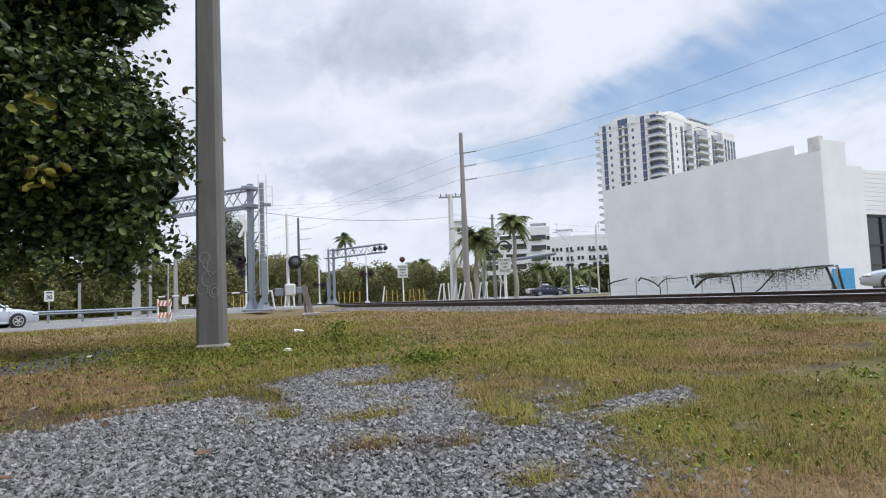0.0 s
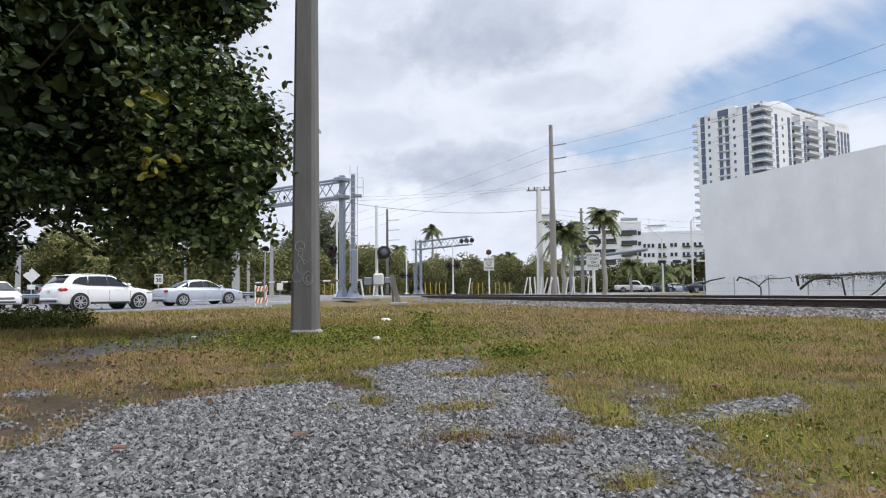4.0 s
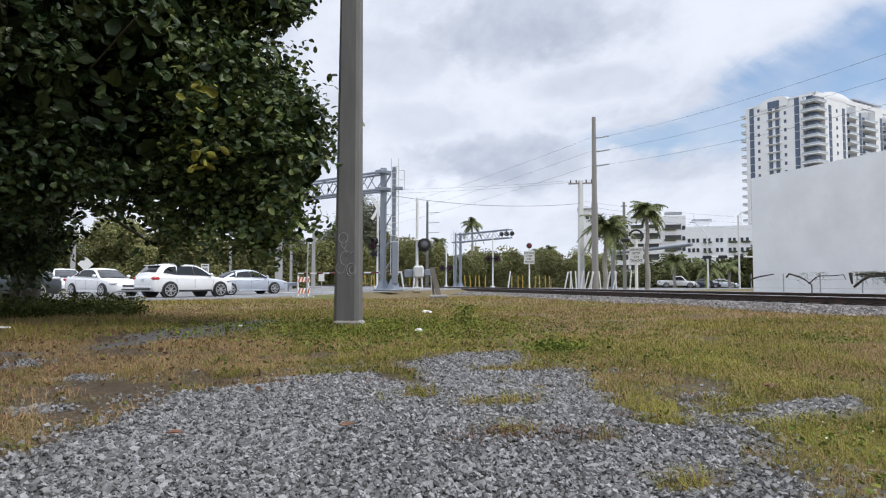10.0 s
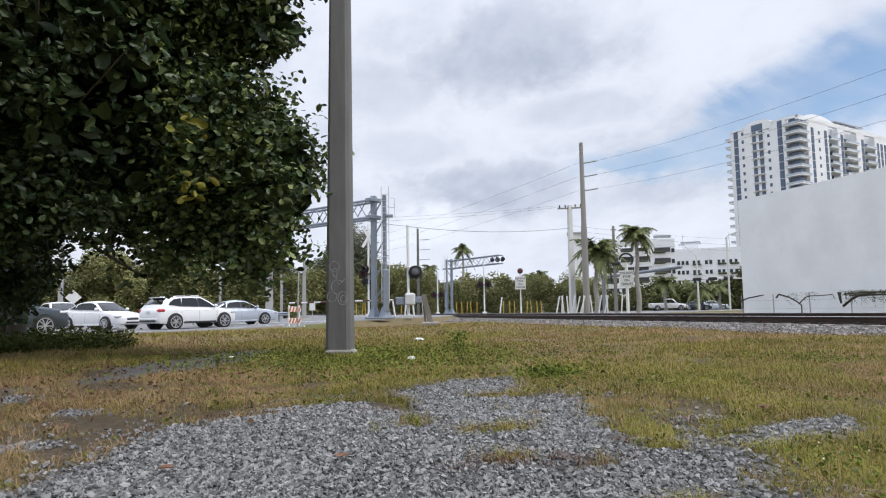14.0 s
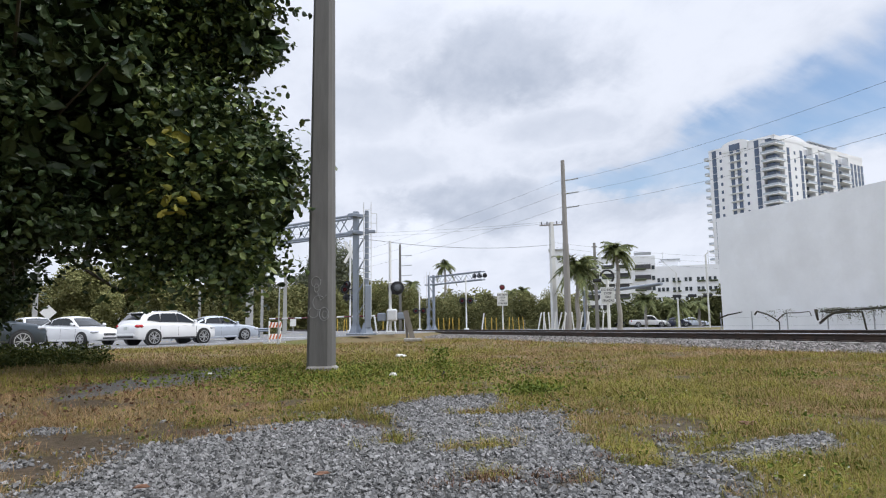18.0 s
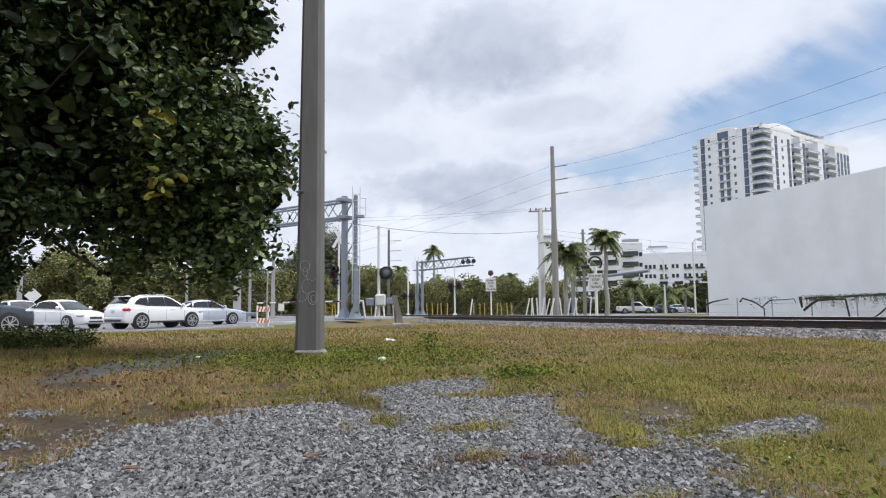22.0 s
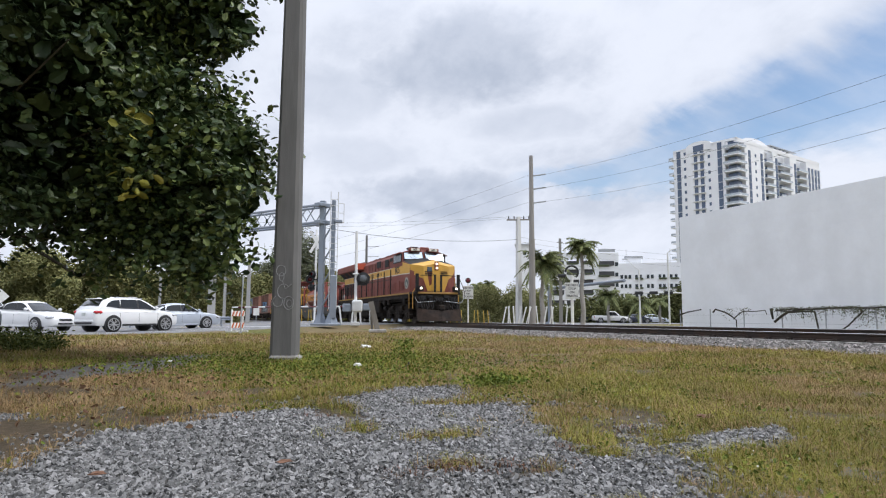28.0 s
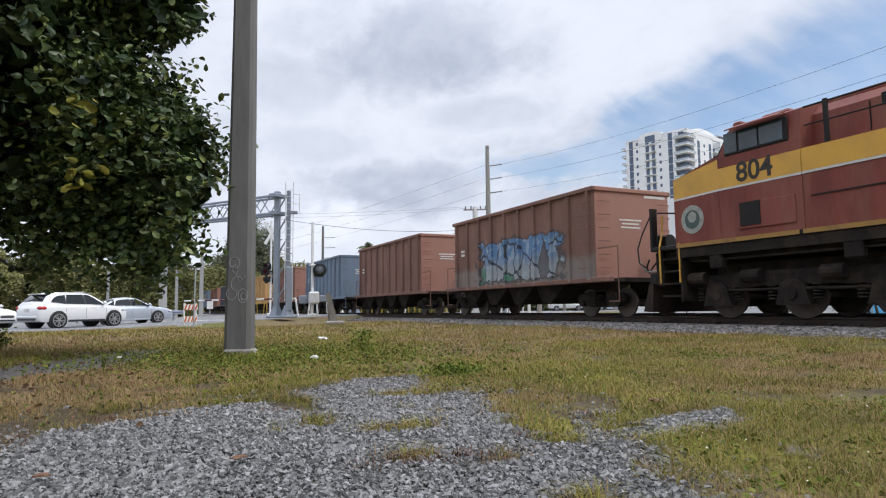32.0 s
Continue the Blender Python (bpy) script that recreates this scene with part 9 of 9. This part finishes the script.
def train_rows(behind, turned=False):
    """Rows for a vehicle whose x = 0 is so far behind the leading platform."""
    rows = []
    for t in list(range(0, 34)):
        y = TRAIN_Y0 - TRAIN_V * (t - TRAIN_T0) + behind
        rows.append((t, pose(RAIL_X + line_x(y), y, RAIL_Z, 0, 0, 90 if turned else -90)))
    return rows


LOCO_A = build_locomotive("805", "red and yellow diesel locomotive, front lamps lit, number 805")
LOCO_B = build_locomotive("804", "red and yellow diesel locomotive running long hood first, number 804")
TENDER, CONTAINER = build_tender()
MOVES.append((LOCO_A, train_rows(0)))
MOVES.append((TENDER, train_rows(22.25)))
MOVES.append((CONTAINER, train_rows(22.25)))
MOVES.append((LOCO_B, train_rows(65.1, True)))
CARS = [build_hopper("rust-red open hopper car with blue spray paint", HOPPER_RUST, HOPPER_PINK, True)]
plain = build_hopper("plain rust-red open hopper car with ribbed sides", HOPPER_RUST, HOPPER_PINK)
blue = build_hopper("grey-blue hopper car with ribbed sides", HOPPER_BLUE, HOPPER_BLUE)
tan = build_hopper("tan yellow hopper car with ribbed sides", HOPPER_TAN, HOPPER_TAN)
dark = build_hopper("dark charcoal hopper car with ribbed sides", HOPPER_DARK, HOPPER_DARK)
CARS += [plain, blue, copy_thing(plain, pose(0, 0, 0)), tan, dark, copy_thing(dark, pose(0, 0, 0)), copy_thing(plain, pose(0, 0, 0)), copy_thing(blue, pose(0, 0, 0))]
for k, car in enumerate(CARS):
    MOVES.append((car, train_rows(67.45 + 13.5 * k)))

# ------------------------------------------------------------------ loose stone, ties and grass
BLADE_GREEN = mat("grass_green", (0.222, 0.206, 0.042), 0.75, vary=0.55, scale=1.4, island=0.22, spec=0.12)
BLADE_STRAW = mat("grass_straw", (0.30, 0.205, 0.105), 0.9, vary=0.3, scale=1.6, island=0.25, spec=0.12)
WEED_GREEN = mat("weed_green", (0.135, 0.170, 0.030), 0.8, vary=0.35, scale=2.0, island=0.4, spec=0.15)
# darker copy of the weed green, with the tree's shade put into its colour
WEED_SHADE = mat("weed_in_shade", (0.06, 0.075, 0.018), 0.8, vary=0.3, scale=2.0, island=0.5, spec=0.12)
DEAD_WEED = mat("dead_weed", (0.15, 0.085, 0.055), 0.9, vary=0.3, island=0.4, spec=0.1)
FLOWER = mat("small_flower", (0.7, 0.7, 0.62), 0.8, vary=0.1)


def stones_mesh(name, P, size, material, rng):
    """Angular stones: jittered blocks, each with six uneven sides."""
    n = len(P)
    base = np.array([(x, y, z) for z in (-1, 1) for x, y in ((-1, -1), (1, -1), (1, 1), (-1, 1))], float) * 0.72
    v = base[None] * (1 + rng.uniform(-0.38, 0.30, (n, 8, 1))) + rng.uniform(-0.26, 0.26, (n, 8, 3))
    k = size * (0.5 + 1.0 * rng.random(n) ** 2.2)
    v *= (k[:, None] * np.stack([np.ones(n), 0.55 + 0.4 * rng.random(n), 0.42 + 0.38 * rng.random(n)], 1))[:, None, :]
    a, b, c = (rng.random((3, n)) - 0.5) * np.array([[6.28], [1.5], [1.5]])
    ca, sa_ = np.cos(a), np.sin(a)
    x, y, z = v[..., 0].copy(), v[..., 1].copy(), v[..., 2].copy()
    y, z = y * np.cos(b)[:, None] - z * np.sin(b)[:, None], y * np.sin(b)[:, None] + z * np.cos(b)[:, None]
    x, z = x * np.cos(c)[:, None] - z * np.sin(c)[:, None], x * np.sin(c)[:, None] + z * np.cos(c)[:, None]
    x, y = x * ca[:, None] - y * sa_[:, None], x * sa_[:, None] + y * ca[:, None]
    v = np.stack([x, y, z], 2) + P[:, None, :]
    f = np.array(((3, 2, 1, 0), (4, 5, 6, 7), (0, 1, 5, 4), (1, 2, 6, 5), (2, 3, 7, 6), (3, 0, 4, 7)))
    F = (np.arange(n)[:, None, None] * 8 + f[None]).reshape(-1, 4)
    me = bpy.data.meshes.new(name)
    me.from_pydata(v.reshape(-1, 3).tolist(), [], F.tolist())
    me.materials.append(material)
    return me


def build_stones():
    rng = np.random.default_rng(11)
    n = 150000
    x, y, u = rng.uniform(-3.0, 4.2, n), 1.2 + 5.5 * rng.random(n) ** 1.2, rng.random(n)
    g = STONE_AT(x, y)
    k = (u < (g - 0.32) * 1.7) | ((u < 0.12) & (g > 0.05)) | ((u < 0.012) & (y < 6))
    x, y = x[k], y[k]
    P = np.stack([x, y, HEIGHT_AT(x, y) + 0.002 + 0.014 * rng.random(len(x))], 1)
    near = P[:, 1] < 2.9
    for name, Q, size in (("gravel", P[near], 0.0122), ("gravel", P[~near], 0.0135)):
        tagged(new(name, stones_mesh(name, Q, size, STONE, rng)), "loose angular grey crushed stone on the verge", "gravel", kind="stuff")
    m = 21000
    x, y = rng.uniform(-3.1, -1.05, m), 3 + 41 * rng.random(m) ** 1.35
    z = np.where(x > -1.70, TIE_Z - 0.075, 0.13 + (TIE_Z - 0.205) * np.maximum(0.0, x + 2.8) / 1.1)
    k = road_off(x + RAIL_X, y) < -0.3
    Q = np.stack([RAIL_X + x - BEND * np.maximum(0.0, y - BEND_Y), y, z + 0.01 + 0.02 * rng.random(m)], 1)[k]
    tagged(new("ballast_stone", stones_mesh("ballast_stone", Q, 0.043, BALLAST_STONE, rng)), "grey crushed ballast along the rails", "gravel", kind="stuff")


build_stones()


def build_ties():
    bm = bmesh.new()
    prism(bm, [(-1.3, TIE_Z - 0.2), (1.3, TIE_Z - 0.2), (1.28, TIE_Z), (0.5, TIE_Z), (0.42, TIE_Z - 0.03), (-0.42, TIE_Z - 0.03), (-0.5, TIE_Z), (-1.28, TIE_Z)], -0.12, 0.12, "y")
    me = bpy.data.meshes.new("tie")
    bm.to_mesh(me)
    bm.free()
    me.materials.append(CONCRETE)
    for k in range(110):
        y = -8.0 + 0.61 * k
        if road_off(RAIL_X, y) > -0.5:
            break
        ob = new("tie", me)
        ob.parent, ob.location = TRACK, (random.uniform(-0.01, 0.01) + line_x(y), y, 0)
    bm = bmesh.new()
    box(bm, (0, 0, TIE_Z + 0.03), (0.17, 0.1, 0.05))
    me = bpy.data.meshes.new("rail_clip")
    bm.to_mesh(me)
    bm.free()
    me.materials.append(RAIL_STEEL)
    for k in range(60):
        ob = new("rail_clip", me)
        ob.parent, ob.location = TRACK, (-0.83 + line_x(-8.0 + 0.61 * k), -8.0 + 0.61 * k, 0)


build_ties()


def blades_mesh(name, P, height, width, material, rng, lean=0.5, plain=False):
    """Grass blades: bent two-piece strips, or plain pointed ones."""
    n = len(P)
    a = rng.random(n) * math.tau
    d = np.stack([np.cos(a), np.sin(a), np.zeros(n)], 1)
    s = np.stack([-np.sin(a), np.cos(a), np.zeros(n)], 1)
    h = (height * (0.45 + 0.9 * rng.random(n)))[:, None]
    w = (width * (0.6 + 0.8 * rng.random(n)))[:, None]
    k = (lean * rng.random(n))[:, None]
    up = np.array((0, 0, 1.0))
    m1 = P + up * h * 0.55 + d * h * k * 0.35
    tip = P + up * h * (1.0 - 0.35 * k) + d * h * k * 1.15
    if plain:
        v = np.stack([P - s * w * 1.3, P + s * w * 1.3, tip], 1).reshape(-1, 3)
        f = (np.arange(n)[:, None] * 3 + [[0, 1, 2]]).tolist()
    else:
        v = np.stack([P - s * w, P + s * w, m1 + s * w * 0.8, m1 - s * w * 0.8, tip], 1).reshape(-1, 3)
        i = np.arange(n)[:, None] * 5
        f = (i + [[0, 1, 2, 3]]).tolist() + (i + [[3, 2, 4]]).tolist()
    me = bpy.data.meshes.new(name)
    me.from_pydata(v.tolist(), [], f)
    me.materials.append(material)
    return me


def build_grass():
    rng = np.random.default_rng(12)
    # zone: x range, y range, tufts, blades in each, height, half width, spread
    zones = (((-3.0, 4.6), (1.1, 3.4), 11000, 12, 0.062, 0.0013, 0.035), ((-4.0, 9.6), (3.4, 6.2), 19000, 11, 0.068, 0.0018, 0.05),
             ((-5.5, 11.6), (6.2, 10.5), 22000, 10, 0.075, 0.0028, 0.075), ((-8.0, 11.8), (10.5, 17.0), 19000, 9, 0.085, 0.004, 0.11), ((-10, 12.0), (17.0, 30.0), 11000, 8, 0.10, 0.0075, 0.18))
    for (x0, x1), (y0, y1), tufts, per, h, w, spread in zones:
        x, y = rng.uniform(x0, x1, tufts), rng.uniform(y0, y1, tufts)
        keep = (road_off(x, y) < -0.15) & (x < 11.6)
        keep &= STONE_AT(x, y) * (y < 9) < 0.30 + 0.25 * rng.random(tufts)
        keep &= PAD_AT(x, y) * ((y > 5) & (y < 18) & (x < 4)) < 0.16 + 0.4 * rng.random(tufts)
        keep &= rng.random(tufts) > WORN_SHADE_AT(x, y) * 1.25 - 0.1
        x, y = x[keep], y[keep]
        tall = 0.55 + 0.9 * rng.random(len(x)) ** 2 + 0.35 * (STRAW_AT(x, y) < 0.35)
        qx, qy = np.repeat(x, per), np.repeat(y, per)
        qh = np.repeat(tall, per)
        qx, qy = qx + rng.normal(size=len(qx)) * spread, qy + rng.normal(size=len(qy)) * spread
        P = np.stack([qx, qy, HEIGHT_AT(qx, qy) - 0.004], 1)
        dry = rng.random(len(qx)) < np.clip(0.20 + 0.75 * STRAW_AT(qx, qy) + 0.25 * ((qx < 0.4) & (qy < 10)), 0, 0.92)
        for nm, sel, mt in (("green_grass", ~dry, BLADE_GREEN), ("dry_grass", dry, BLADE_STRAW)):
            ob = new(nm, blades_mesh(nm, P[sel], h * qh[sel], w, mt, rng, 2.3, y0 > 6))
            tagged(ob, "short patchy green grass blades" if mt is BLADE_GREEN else "short dry straw-coloured grass blades", "grass", kind="stuff")
    # tall weeds under the tree and by the pole
    tall, low = [], []
    shrub = []
    for _ in range(420):
        x, y = rng.normal(-4.6, 1.9), rng.uniform(14.6, 18.6)
        if road_off(x, y) < -0.5 and x < -0.16 * y + 0.3 * wob(x, y, 1.5, 71.0):
            h = 0.18 + 0.34 * rng.random()
            for _ in range(30):
                shrub.append((x + rng.normal() * 0.14, y + rng.normal() * 0.14, 0.02 + h * rng.random()))
            for _ in range(3):
                tall.append((x + rng.normal() * 0.12, y + rng.normal() * 0.12, 0.0))
    tagged(new("tall_weeds", blades_mesh("tall_weeds", np.array(tall), 0.36, 0.009, WEED_SHADE, rng, 1.0)), "tall dark green weeds, darkened for the tree's shade", "weeds", kind="stuff")
    tagged(new("low_shrubs", leaves_mesh("low_shrubs", np.array(shrub), 0.075, WEED_SHADE, rng, 0.5, -0.3)), "low leafy dark weeds, darkened for the tree's shade", "weeds", kind="stuff")
    n = 60000
    x, y, u = rng.uniform(-2.5, 9.0, n), rng.uniform(1.3, 13.0, n), rng.random(n)
    w = np.array([0.5 + 0.9 * wob(a, b, 0.8, 41.0) + 0.6 * wob(a, b, 2.6, 43.0) for a, b in zip(x, y)]) + 0.3 * np.clip((x - 1.5) / 1.5, 0, 1) * (y < 6)
    k = (STONE_AT(x, y) * (y < 9) < 0.3) & (w > 0.40 + 0.5 * u) & (STRAW_AT(x, y) < 0.6) & (PAD_AT(x, y) * (x < 4) * (y > 5) < 0.3) & (WORN_SHADE_AT(x, y) < 0.6)
    P = np.stack([x, y, HEIGHT_AT(x, y) + 0.006 + 0.045 * u], 1)[k]
    tagged(new("creeping_weeds", leaves_mesh("creeping_weeds", P, 0.03, WEED_GREEN, rng, 0.6, -0.2)), "small creeping green weeds among the grass", "weeds", kind="stuff")
    bloom = P[(P[:, 0] > 2.0) & (P[:, 1] < 5.5) & (rng.random(len(P)) < 0.035)] + (0, 0, 0.025)
    dead = []
    for cx, cy, n in ((1.27, 2.97, 150), (1.55, 2.85, 90), (1.05, 2.9, 80), (2.05, 3.15, 90), (0.9, 4.7, 60), (-0.2, 4.95, 70), (2.75, 3.55, 120)):
        for _ in range(n):
            x, y = cx + rng.normal() * 0.13, cy + rng.normal() * 0.06
            dead.append((x, y, ground_z(x, y) + 0.005))
    tagged(new("dead_weeds", blades_mesh("dead_weeds", np.array(dead), 0.045, 0.0022, DEAD_WEED, rng, 2.0)), "flattened reddish-brown dead weeds on the stone", "weeds", kind="stuff")
    lx, ly = rng.normal(-1.8, 1.3, 800), rng.uniform(4.4, 12.5, 800)
    litter = np.stack([lx, ly, HEIGHT_AT(lx, ly) + 0.012 + 0.02 * rng.random(800)], 1)
    tagged(new("fallen_leaves", leaves_mesh("fallen_leaves", litter, 0.045, DEAD_WEED, rng, 0.55, 0.0, (0, 0, 1))), "scattered brown fallen leaves under the tree", "leaves", kind="stuff")
    tagged(new("wildflowers", leaves_mesh("wildflowers", bloom, 0.010, FLOWER, rng, 0.9, -0.2)), "tiny white flowers in the weeds", "flowers", kind="stuff")
    for _ in range(9500):
        x, y = rng.normal(2.0, 1.5), rng.normal(10.2, 1.6)
        if gravel_amount(x, y) < 0.4:
            low.append((x, y, ground_z(x, y) + 0.005 + 0.05 * rng.random()))
    for _ in range(700):
        x, y = rng.normal(3.05, 0.16), rng.normal(6.2, 0.16)
        low.append((x, y, ground_z(x, y) + 0.02 + 0.09 * rng.random()))
    for _ in range(500):
        x, y = rng.normal(3.45, 0.12), rng.normal(10.5, 0.12)
        low.append((x, y, ground_z(x, y) + 0.35 * rng.random()))
    tagged(new("broadleaf_weeds", leaves_mesh("broadleaf_weeds", np.array(low), 0.042, WEED_GREEN, rng, 0.6, -0.3)), "low bright green broadleaf weeds", "weeds", kind="stuff")


build_grass()


def motions():
    """All that moves: filled in by the things above."""
    for ob, rows in MOVES:
        walk(ob, rows)


motions()
